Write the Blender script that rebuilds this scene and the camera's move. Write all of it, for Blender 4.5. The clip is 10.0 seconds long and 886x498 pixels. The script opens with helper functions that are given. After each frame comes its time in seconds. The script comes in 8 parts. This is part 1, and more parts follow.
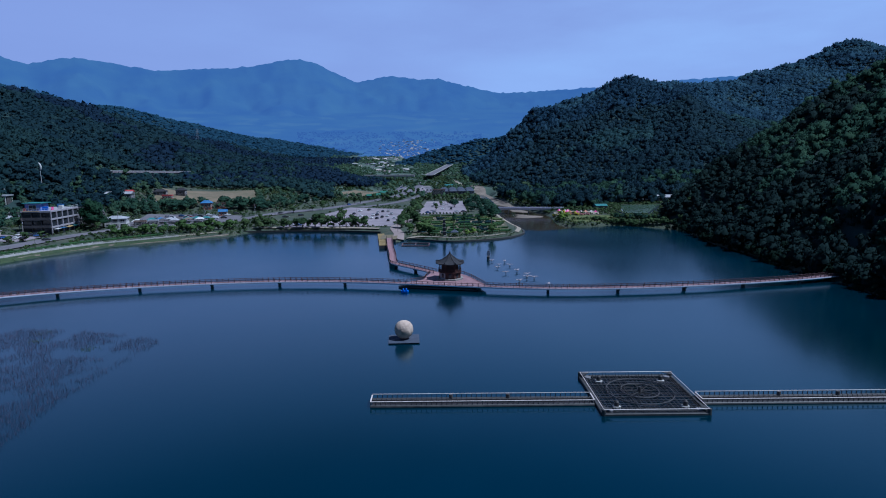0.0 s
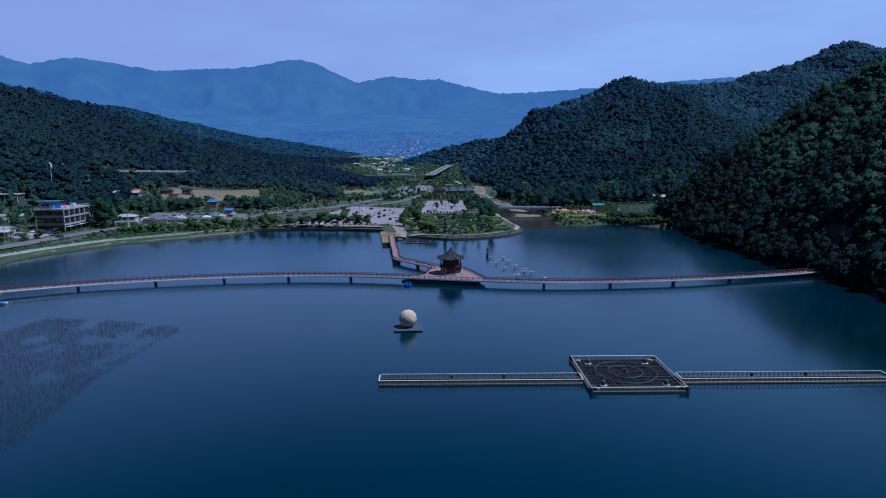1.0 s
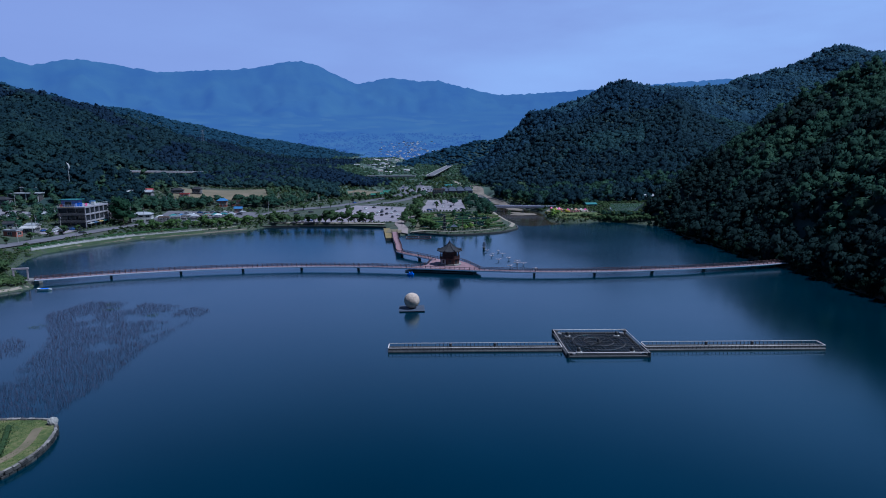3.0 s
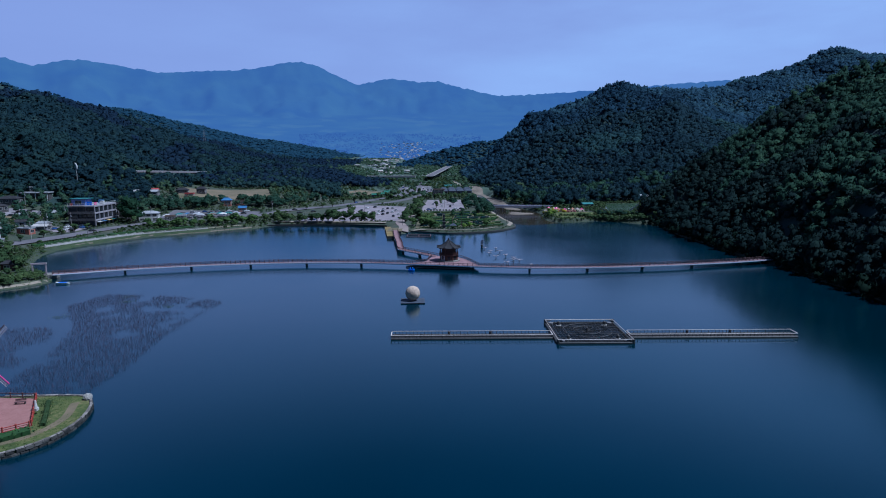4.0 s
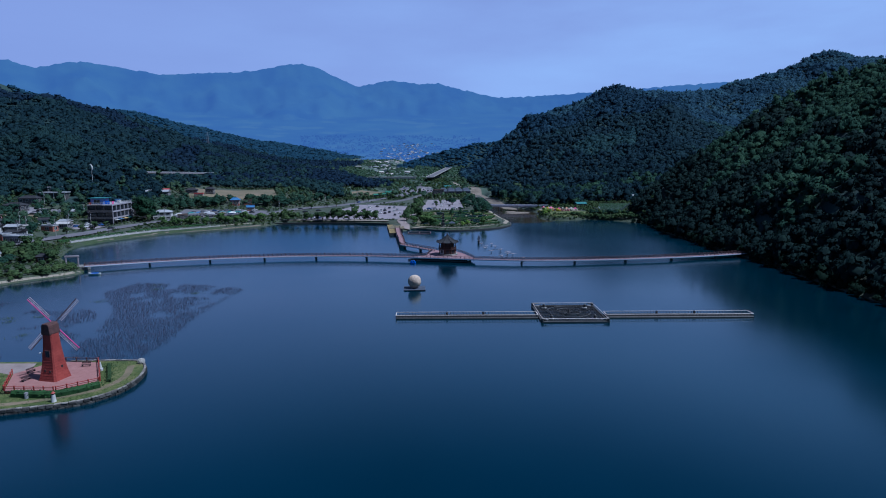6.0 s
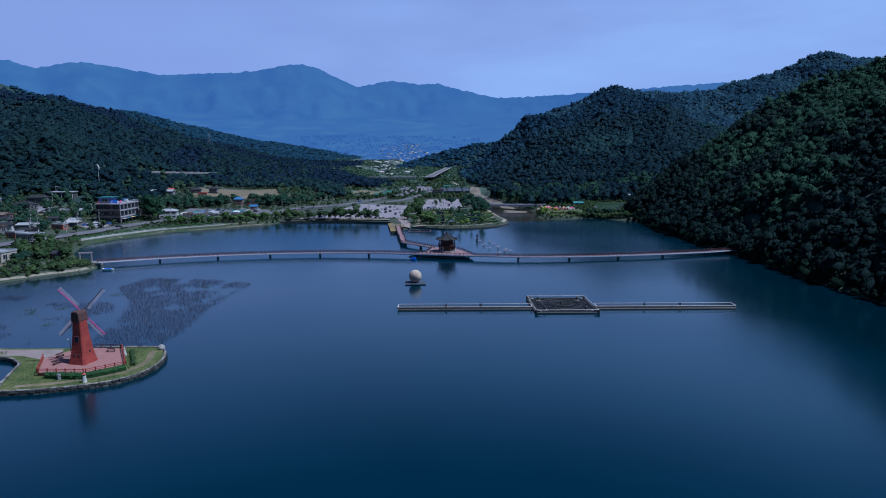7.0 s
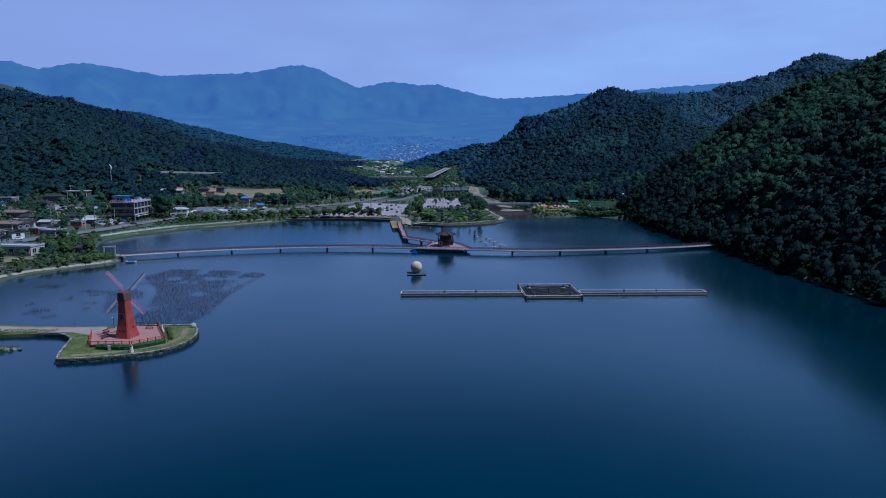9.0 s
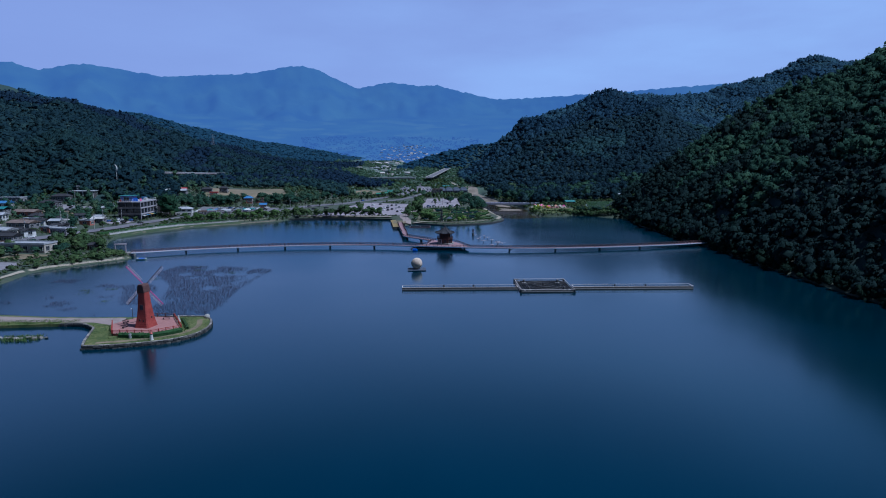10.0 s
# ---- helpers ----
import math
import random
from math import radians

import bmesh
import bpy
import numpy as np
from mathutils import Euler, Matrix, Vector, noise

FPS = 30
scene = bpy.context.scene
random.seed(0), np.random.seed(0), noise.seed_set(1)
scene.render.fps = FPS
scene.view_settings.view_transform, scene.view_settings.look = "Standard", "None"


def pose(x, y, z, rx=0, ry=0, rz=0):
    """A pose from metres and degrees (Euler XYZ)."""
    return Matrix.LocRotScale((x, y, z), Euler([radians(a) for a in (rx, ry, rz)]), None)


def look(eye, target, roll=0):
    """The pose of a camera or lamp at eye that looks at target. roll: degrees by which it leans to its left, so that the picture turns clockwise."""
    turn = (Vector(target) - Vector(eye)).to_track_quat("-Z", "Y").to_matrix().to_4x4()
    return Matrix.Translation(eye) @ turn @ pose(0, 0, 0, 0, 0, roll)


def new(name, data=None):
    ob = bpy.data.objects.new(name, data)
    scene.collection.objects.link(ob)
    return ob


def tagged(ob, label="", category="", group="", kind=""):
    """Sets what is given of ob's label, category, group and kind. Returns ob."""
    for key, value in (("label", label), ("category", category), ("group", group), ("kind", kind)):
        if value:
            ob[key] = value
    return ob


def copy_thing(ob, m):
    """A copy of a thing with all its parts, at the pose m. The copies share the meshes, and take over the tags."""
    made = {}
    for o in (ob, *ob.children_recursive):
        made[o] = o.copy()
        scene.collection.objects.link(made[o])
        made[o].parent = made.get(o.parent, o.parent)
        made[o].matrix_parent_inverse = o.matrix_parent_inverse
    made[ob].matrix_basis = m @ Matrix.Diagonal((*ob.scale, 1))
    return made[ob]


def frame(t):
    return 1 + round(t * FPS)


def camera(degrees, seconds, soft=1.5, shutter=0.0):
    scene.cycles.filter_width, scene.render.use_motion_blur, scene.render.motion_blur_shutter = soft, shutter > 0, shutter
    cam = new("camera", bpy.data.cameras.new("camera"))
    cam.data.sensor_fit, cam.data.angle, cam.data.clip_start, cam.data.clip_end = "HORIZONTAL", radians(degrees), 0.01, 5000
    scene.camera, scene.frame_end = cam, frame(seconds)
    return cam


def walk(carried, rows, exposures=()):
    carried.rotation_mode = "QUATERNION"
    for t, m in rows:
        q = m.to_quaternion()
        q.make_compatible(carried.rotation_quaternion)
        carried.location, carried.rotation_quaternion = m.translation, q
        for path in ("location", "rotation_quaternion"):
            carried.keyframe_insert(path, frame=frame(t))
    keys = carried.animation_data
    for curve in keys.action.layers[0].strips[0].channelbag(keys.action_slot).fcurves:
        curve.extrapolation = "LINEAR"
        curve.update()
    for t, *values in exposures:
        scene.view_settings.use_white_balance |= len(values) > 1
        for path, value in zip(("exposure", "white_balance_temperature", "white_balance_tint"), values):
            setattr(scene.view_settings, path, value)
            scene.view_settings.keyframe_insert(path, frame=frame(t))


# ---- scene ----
cam = camera(72.9, 10.0, soft=1.0)
PATH = [
    (0, (0.591, 0.41, 46.745), (0.602, 2.386, 46.434), -0.4),
    (0.5, (0.252, -5.003, 46.768), (0.263, -3.028, 46.457), -0.3),
    (1, (0.073, -10.46, 46.819), (0.084, -8.485, 46.509), -0.3),
    (1.5, (-0.032, -15.96, 46.89), (-0.02, -13.984, 46.581), -0.3),
    (2, (-0.137, -21.455, 46.929), (-0.124, -19.479, 46.62), -0.3),
    (2.5, (-0.191, -26.997, 46.928), (-0.178, -25.021, 46.62), -0.3),
    (4, (-0.099, -43.509, 46.982), (-0.085, -41.532, 46.677), -0.2),
    (4.5, (-0.041, -48.975, 47.013), (-0.026, -46.998, 46.71), -0.2),
    (5, (0.095, -54.448, 47.032), (0.109, -52.471, 46.73), -0.2),
    (5.5, (0.146, -59.874, 47.044), (0.16, -57.897, 46.743), -0.2),
    (7, (0.18, -75.579, 47.138), (0.195, -73.602, 46.838), -0.2),
    (7.5, (0.22, -80.571, 47.137), (0.236, -78.594, 46.837), -0.2),
    (8, (0.321, -85.521, 47.151), (0.336, -83.544, 46.851), -0.2),
    (8.5, (0.415, -90.557, 47.165), (0.431, -88.579, 46.866), -0.2),
    (9, (0.475, -95.707, 47.176), (0.49, -93.729, 46.877), -0.2),
    (9.5, (0.488, -100.966, 47.197), (0.503, -98.989, 46.899), -0.2),
    (10, (0.425, -106.302, 47.211), (0.442, -104.324, 46.914), -0.2),
]
walk(cam, [(t, look(eye, target, roll)) for t, eye, target, roll in PATH], exposures=[(0, 0.10, 4540, 9), (10, 0.10, 4540, 9)])

# ---- light ----
SUN_EL, SUN_AZ = radians(60), radians(100)      # azimuth clockwise from +y
world = bpy.data.worlds.new("world")
scene.world = world
world.use_nodes = True
wn, wl = world.node_tree.nodes, world.node_tree.links
sky = wn.new("ShaderNodeTexSky")
sky.sky_type, sky.sun_disc = "NISHITA", False
sky.sun_elevation, sky.sun_rotation = SUN_EL, SUN_AZ
sky.air_density, sky.dust_density, sky.ozone_density = 0.7, 0.4, 2.5
wn["Background"].inputs["Strength"].default_value = 0.103
# thin high cloud
wc = wn.new("ShaderNodeTexCoord")
wm = wn.new("ShaderNodeMapping")
wm.inputs["Scale"].default_value = (1.2, 1.2, 5.0)
wm.inputs["Rotation"].default_value = (0.0, radians(-14), 0.3)
wz = wn.new("ShaderNodeTexNoise")
wz.inputs["Scale"].default_value, wz.inputs["Detail"].default_value, wz.inputs["Roughness"].default_value = 1.6, 6, 0.55
wr = wn.new("ShaderNodeMapRange")
wr.inputs["From Min"].default_value, wr.inputs["From Max"].default_value = 0.38, 0.75
wr.inputs["To Min"].default_value, wr.inputs["To Max"].default_value = 0.93, 1.0
wx = wn.new("ShaderNodeMix")
wx.data_type = "RGBA"
wx.inputs[7].default_value = (2.95, 3.15, 4.6, 1)
wl.new(wc.outputs["Generated"], wm.inputs["Vector"])
wl.new(wm.outputs[0], wz.inputs["Vector"])
wl.new(wz.outputs["Fac"], wr.inputs["Value"])
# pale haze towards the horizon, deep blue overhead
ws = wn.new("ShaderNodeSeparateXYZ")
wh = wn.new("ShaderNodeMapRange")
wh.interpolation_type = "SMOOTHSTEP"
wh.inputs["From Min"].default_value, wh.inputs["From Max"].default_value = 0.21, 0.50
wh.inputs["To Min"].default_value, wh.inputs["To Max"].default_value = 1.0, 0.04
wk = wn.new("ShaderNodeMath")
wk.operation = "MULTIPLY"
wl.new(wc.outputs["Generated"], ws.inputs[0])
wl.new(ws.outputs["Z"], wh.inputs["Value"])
# haze thinned in the unseen south to lower the fill on south sides
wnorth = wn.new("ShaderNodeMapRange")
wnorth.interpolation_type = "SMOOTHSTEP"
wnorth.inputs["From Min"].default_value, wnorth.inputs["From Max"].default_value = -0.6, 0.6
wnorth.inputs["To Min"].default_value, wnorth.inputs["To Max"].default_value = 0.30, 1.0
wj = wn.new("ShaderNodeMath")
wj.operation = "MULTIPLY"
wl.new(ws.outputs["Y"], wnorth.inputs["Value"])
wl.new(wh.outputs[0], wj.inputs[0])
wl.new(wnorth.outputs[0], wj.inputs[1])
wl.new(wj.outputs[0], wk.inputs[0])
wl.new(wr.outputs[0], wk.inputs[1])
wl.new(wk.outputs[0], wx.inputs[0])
wdim = wn.new("ShaderNodeVectorMath")
wdim.operation = "SCALE"
wdim.inputs["Scale"].default_value = 0.42
wl.new(sky.outputs[0], wdim.inputs[0])
wl.new(wdim.outputs[0], wx.inputs[6])
# a brighter veil of cloud, thicker to the east
wy = wn.new("ShaderNodeMapRange")
wy.inputs["From Min"].default_value, wy.inputs["From Max"].default_value = -0.6, 0.5
wy.inputs["To Min"].default_value, wy.inputs["To Max"].default_value = 0.0, 0.9
wq = wn.new("ShaderNodeMath")
wq.operation = "MULTIPLY"
w2 = wn.new("ShaderNodeMapRange")
w2.inputs["From Min"].default_value, w2.inputs["From Max"].default_value = 0.30, 0.72
wv = wn.new("ShaderNodeMix")
wv.data_type = "RGBA"
wv.inputs[7].default_value = (3.8, 4.6, 5.85, 1)
wl.new(ws.outputs["X"], wy.inputs["Value"])
wl.new(wz.outputs["Fac"], w2.inputs["Value"])
wl.new(wy.outputs[0], wq.inputs[0])
wl.new(w2.outputs[0], wq.inputs[1])
wf = wn.new("ShaderNodeMath")
wf.operation = "MULTIPLY"
wl.new(wq.outputs[0], wf.inputs[0])
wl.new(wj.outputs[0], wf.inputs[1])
wl.new(wf.outputs[0], wv.inputs[0])
wl.new(wx.outputs[2], wv.inputs[6])
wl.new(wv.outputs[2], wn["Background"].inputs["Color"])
sun = new("sun", bpy.data.lights.new("sun", "SUN"))
sun.data.energy, sun.data.angle, sun.data.color = 5.0, radians(0.53), (1.0, 0.89, 0.76)
sdir = Vector((math.sin(SUN_AZ) * math.cos(SUN_EL), math.cos(SUN_AZ) * math.cos(SUN_EL), math.sin(SUN_EL)))
sun.matrix_world = look(sdir * 300, (0, 0, 0))


# ---- materials ----
def material(name, ramp, scale=1.0, rough=0.8, metal=0.0, bump=0.0, bump_scale=8.0, detail=4, per="", amount=0.3, spec=0.4, fine=0.0, leaf=0.0):
    """ramp: two to four colours over noise of that scale; per 'object' or 'island' shifts it piece by piece."""
    m = bpy.data.materials.new(name)
    m.use_nodes = True
    n, l = m.node_tree.nodes, m.node_tree.links
    p = n["Principled BSDF"]
    geo = n.new("ShaderNodeNewGeometry")
    nz = n.new("ShaderNodeTexNoise")
    nz.inputs["Scale"].default_value, nz.inputs["Detail"].default_value, nz.inputs["Roughness"].default_value = scale, detail, 0.6
    l.new(geo.outputs["Position"], nz.inputs["Vector"])
    fac = nz.outputs["Fac"]
    if fine:
        n2 = n.new("ShaderNodeTexNoise")
        n2.inputs["Scale"].default_value, n2.inputs["Detail"].default_value = fine, 3
        l.new(geo.outputs["Position"], n2.inputs["Vector"])
        mm = n.new("ShaderNodeMix")
        mm.inputs[0].default_value = 0.4
        l.new(fac, mm.inputs[2]); l.new(n2.outputs["Fac"], mm.inputs[3])
        fac = mm.outputs[0]
    if per:
        src = n.new("ShaderNodeObjectInfo").outputs["Random"] if per == "object" else geo.outputs["Random Per Island"]
        mx = n.new("ShaderNodeMix")
        mx.inputs[0].default_value = amount
        l.new(fac, mx.inputs[2]); l.new(src, mx.inputs[3])
        fac = mx.outputs[0]
    cr = n.new("ShaderNodeValToRGB")
    e = cr.color_ramp.elements
    k = len(ramp)
    for i, c in enumerate(ramp):
        pos = 0.3 + 0.4 * i / max(1, k - 1)
        el = e[i] if i < 2 else e.new(pos)
        el.position, el.color = pos, (*c, 1)
    l.new(fac, cr.inputs[0])
    l.new(cr.outputs[0], p.inputs["Base Color"])
    p.inputs["Roughness"].default_value, p.inputs["Metallic"].default_value = rough, metal
    p.inputs["Specular IOR Level"].default_value = spec
    if bump:
        bz = n.new("ShaderNodeTexNoise")
        bz.inputs["Scale"].default_value, bz.inputs["Detail"].default_value = bump_scale, 5
        l.new(geo.outputs["Position"], bz.inputs["Vector"])
        bp = n.new("ShaderNodeBump")
        bp.inputs["Strength"].default_value, bp.inputs["Distance"].default_value = bump, 1 / bump_scale
        l.new(bz.outputs["Fac"], bp.inputs["Height"])
        l.new(bp.outputs[0], p.inputs["Normal"])
    if leaf:                                    # light through the leaves
        tr = n.new("ShaderNodeBsdfTranslucent")
        ms = n.new("ShaderNodeMixShader")
        ms.inputs[0].default_value = leaf
        l.new(cr.outputs[0], tr.inputs["Color"])
        l.new(p.outputs[0], ms.inputs[1]); l.new(tr.outputs[0], ms.inputs[2])
        l.new(ms.outputs[0], n["Material Output"].inputs["Surface"])
    return m


def g(v):
    return (v, v, v)


M = {}
M["forest"] = material("broadleaf_foliage", [(0.0137, 0.0320, 0.0253), (0.0262, 0.0560, 0.0385), (0.0502, 0.0900, 0.0495)], 0.05, 0.85, per="island", amount=0.10, spec=0.04, fine=0.16, leaf=0.3)
M["pine"] = material("pine_foliage", [(0.0057, 0.0120, 0.0143), (0.0103, 0.0210, 0.0209), (0.0182, 0.0340, 0.0275)], 0.03, 0.85, per="island", amount=0.08, spec=0.04, fine=0.16, leaf=0.25)
# blue in the next five foliage colours stands in for haze over distance
M["midwood"] = material("hazed_broadleaf_foliage", [(0.0182, 0.0420, 0.0726), (0.0296, 0.0620, 0.0957), (0.0479, 0.0920, 0.1100)], 0.016, 0.9, per="island", amount=0.07, spec=0.03, fine=0.09, leaf=0.3)
M["midpine"] = material("hazed_pine_foliage", [(0.0114, 0.0270, 0.0495), (0.0171, 0.0370, 0.0616), (0.0262, 0.0530, 0.0715)], 0.012, 0.9, per="island", amount=0.07, spec=0.03, fine=0.09, leaf=0.25)
M["nearmid"] = material("lower_hazed_broadleaf", [(0.0148, 0.0340, 0.0462), (0.0239, 0.0510, 0.0605), (0.0410, 0.0780, 0.0715)], 0.02, 0.9, per="island", amount=0.07, spec=0.03, fine=0.1, leaf=0.3)
M["nearpine"] = material("lower_hazed_pine", [(0.0103, 0.0220, 0.0341), (0.0148, 0.0310, 0.0440), (0.0239, 0.0460, 0.0539)], 0.015, 0.9, per="island", amount=0.07, spec=0.03, fine=0.1, leaf=0.25)
M["farpine"] = material("hazed_ridge_foliage", [(0.014, 0.037, 0.066), (0.019, 0.047, 0.078), (0.026, 0.060, 0.088)], 0.01, 0.9, per="island", amount=0.07, spec=0.03, fine=0.05, leaf=0.25)
# blue raised in these three greens too, in place of haze
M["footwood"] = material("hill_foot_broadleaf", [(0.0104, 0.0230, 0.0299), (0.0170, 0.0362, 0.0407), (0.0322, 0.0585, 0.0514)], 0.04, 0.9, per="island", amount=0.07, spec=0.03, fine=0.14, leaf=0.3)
M["westwood"] = material("hazed_village_broadleaf", [(0.0085, 0.0197, 0.0299), (0.0142, 0.0305, 0.0395), (0.0255, 0.0477, 0.0490)], 0.03, 0.9, per="island", amount=0.07, spec=0.03, fine=0.12, leaf=0.3)
M["westpine"] = material("hazed_village_pine", [(0.0066, 0.0148, 0.0311), (0.0114, 0.0223, 0.0418), (0.0180, 0.0329, 0.0514)], 0.02, 0.9, per="island", amount=0.07, spec=0.03, fine=0.12, leaf=0.25)
M["park"] = material("park_foliage", [(0.0209, 0.0410, 0.0189), (0.0419, 0.0713, 0.0294), (0.0838, 0.1188, 0.0441)], 0.08, 0.8, per="island", amount=0.2, spec=0.06, leaf=0.3)
M["willow"] = material("willow_foliage", [(0.045, 0.09, 0.015), (0.10, 0.17, 0.03), (0.17, 0.24, 0.045)], 0.3, 0.8, per="island", amount=0.3, spec=0.06, leaf=0.3)
M["bark"] = material("bark", [(0.05, 0.038, 0.028), (0.10, 0.08, 0.06)], 3, 0.95, bump=0.5)
M["floor"] = material("forest_floor", [(0.009, 0.024, 0.024), (0.014, 0.033, 0.031), (0.020, 0.042, 0.036)], 0.03, 0.95, fine=0.35)
M["valley"] = material("valley_fields", [(0.0270, 0.0504, 0.0416), (0.0459, 0.0720, 0.0520), (0.0837, 0.0984, 0.0715)], 0.02, 0.95, fine=0.1)
M["bankturf"] = material("bank_turf", [(0.0150, 0.0313, 0.0132), (0.0330, 0.0524, 0.0209), (0.0680, 0.0754, 0.0396)], 0.25, 0.95, fine=1.4, bump=0.6, bump_scale=3)
M["meadow"] = material("rough_meadow", [(0.0200, 0.0333, 0.0242), (0.0380, 0.0504, 0.0319), (0.0780, 0.0756, 0.0528)], 0.06, 0.95, fine=0.6, bump=0.3, bump_scale=2)
M["grass"] = material("mown_grass", [(0.0218, 0.0416, 0.0092), (0.0630, 0.0816, 0.0185), (0.1596, 0.1344, 0.0605)], 0.2, 0.95, fine=1.6, bump=0.6, bump_scale=4)
M["stone"] = material("granite", [(0.10, 0.095, 0.09), (0.18, 0.17, 0.16), (0.28, 0.265, 0.245)], 1.2, 0.85, per="island", amount=0.35, bump=0.5, bump_scale=3)
M["darkstone"] = material("dark_stone", [(0.013, 0.0125, 0.012), (0.03, 0.028, 0.026), (0.055, 0.052, 0.048)], 1.2, 0.7, per="object", amount=0.5, bump=0.5, bump_scale=3)
M["deck"] = material("reddish_deck_boards", [(0.1380, 0.0760, 0.0840), (0.2024, 0.1200, 0.1302), (0.2760, 0.1680, 0.1806)], 0.5, 0.75, fine=4)
M["girder"] = material("painted_steel_girder", [(0.52, 0.50, 0.58), (0.68, 0.66, 0.74)], 0.3, 0.5, fine=3)
M["rail"] = material("brown_railing", [(0.050, 0.025, 0.027), (0.100, 0.055, 0.055)], 1.0, 0.65)
M["concrete"] = material("concrete", [(0.22, 0.215, 0.205), (0.36, 0.35, 0.33)], 0.6, 0.9, fine=5, bump=0.2)
M["dark"] = material("dark_steel", [(0.018, 0.018, 0.02), (0.05, 0.048, 0.046)], 1.0, 0.6)
M["pipe"] = material("weathered_pipe", [(0.016, 0.015, 0.015), (0.055, 0.052, 0.05)], 1.0, 0.6)
M["rim"] = material("pale_rim", [(0.40, 0.345, 0.325), (0.58, 0.52, 0.49)], 1.2, 0.7)
M["moon"] = material("moon_skin", [(0.2037, 0.1522, 0.1160), (0.3686, 0.2871, 0.2240), (0.5044, 0.4046, 0.3200)], 0.55, 0.7, detail=6, bump=0.3, bump_scale=2)

# water
wat = bpy.data.materials.new("lake_water")
wat.use_nodes = True
n, l = wat.node_tree.nodes, wat.node_tree.links
p = n["Principled BSDF"]
p.inputs["Roughness"].default_value, p.inputs["IOR"].default_value = 0.05, 1.85
p.inputs["Specular Tint"].default_value = (0.08, 0.72, 1.0, 1)
geo = n.new("ShaderNodeNewGeometry")
nz = n.new("ShaderNodeTexNoise")
nz.inputs["Scale"].default_value, nz.inputs["Detail"].default_value = 0.012, 4
cr = n.new("ShaderNodeValToRGB")
cr.color_ramp.elements[0].position, cr.color_ramp.elements[0].color = 0.35, (0.0004, 0.0085, 0.0145, 1)
cr.color_ramp.elements[1].position, cr.color_ramp.elements[1].color = 0.68, (0.0005, 0.0118, 0.0225, 1)
l.new(geo.outputs["Position"], nz.inputs["Vector"])
l.new(nz.outputs["Fac"], cr.inputs[0])
l.new(cr.outputs[0], p.inputs["Base Color"])
rr = n.new("ShaderNodeMapRange")
rr.inputs["From Min"].default_value, rr.inputs["From Max"].default_value = 0.35, 0.65
rr.inputs["To Min"].default_value, rr.inputs["To Max"].default_value = 0.13, 0.19
l.new(nz.outputs["Fac"], rr.inputs["Value"])
l.new(rr.outputs[0], p.inputs["Roughness"])
w1 = n.new("ShaderNodeTexNoise")
w1.inputs["Scale"].default_value, w1.inputs["Detail"].default_value = 1.3, 4
bp = n.new("ShaderNodeBump")
bp.inputs["Strength"].default_value, bp.inputs["Distance"].default_value = 0.07, 0.12
l.new(geo.outputs["Position"], w1.inputs["Vector"])
l.new(w1.outputs["Fac"], bp.inputs["Height"])
l.new(bp.outputs[0], p.inputs["Normal"])
M["water"] = wat

# far range, a backdrop four kilometres off; blue emission stands in for haze
far = bpy.data.materials.new("painted_haze_distance")
far.use_nodes = True
n, l = far.node_tree.nodes, far.node_tree.links
p = n["Principled BSDF"]
geo = n.new("ShaderNodeNewGeometry")
nz = n.new("ShaderNodeTexNoise")
nz.inputs["Scale"].default_value, nz.inputs["Detail"].default_value = 0.0040, 8
cr = n.new("ShaderNodeValToRGB")
cr.color_ramp.elements[0].position, cr.color_ramp.elements[0].color = 0.34, (0.014, 0.032, 0.034, 1)
cr.color_ramp.elements[1].position, cr.color_ramp.elements[1].color = 0.70, (0.024, 0.050, 0.038, 1)
l.new(geo.outputs["Position"], nz.inputs["Vector"])
l.new(nz.outputs["Fac"], cr.inputs[0])
# terraced fields on the lower slopes
n2 = n.new("ShaderNodeTexNoise")
n2.inputs["Scale"].default_value, n2.inputs["Detail"].default_value = 0.0062, 3
fm = n.new("ShaderNodeMapRange")
fm.inputs["From Min"].default_value, fm.inputs["From Max"].default_value = 0.56, 0.64
sz = n.new("ShaderNodeSeparateXYZ")
zm = n.new("ShaderNodeMapRange")
zm.inputs["From Min"].default_value, zm.inputs["From Max"].default_value = 320, 230
mu = n.new("ShaderNodeMath")
mu.operation = "MULTIPLY"
mx = n.new("ShaderNodeMix")
mx.data_type = "RGBA"
mx.inputs[7].default_value = (0.028, 0.053, 0.038, 1)
l.new(geo.outputs["Position"], n2.inputs["Vector"]); l.new(n2.outputs["Fac"], fm.inputs["Value"])
l.new(geo.outputs["Position"], sz.inputs[0]); l.new(sz.outputs["Z"], zm.inputs["Value"])
l.new(fm.outputs[0], mu.inputs[0]); l.new(zm.outputs[0], mu.inputs[1])
l.new(mu.outputs[0], mx.inputs[0]); l.new(cr.outputs[0], mx.inputs[6])
l.new(mx.outputs[2], p.inputs["Base Color"])
p.inputs["Roughness"].default_value = 1.0
p.inputs["Specular IOR Level"].default_value = 0.0
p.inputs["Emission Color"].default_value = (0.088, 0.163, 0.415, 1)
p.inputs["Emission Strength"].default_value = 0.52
M["far"] = far


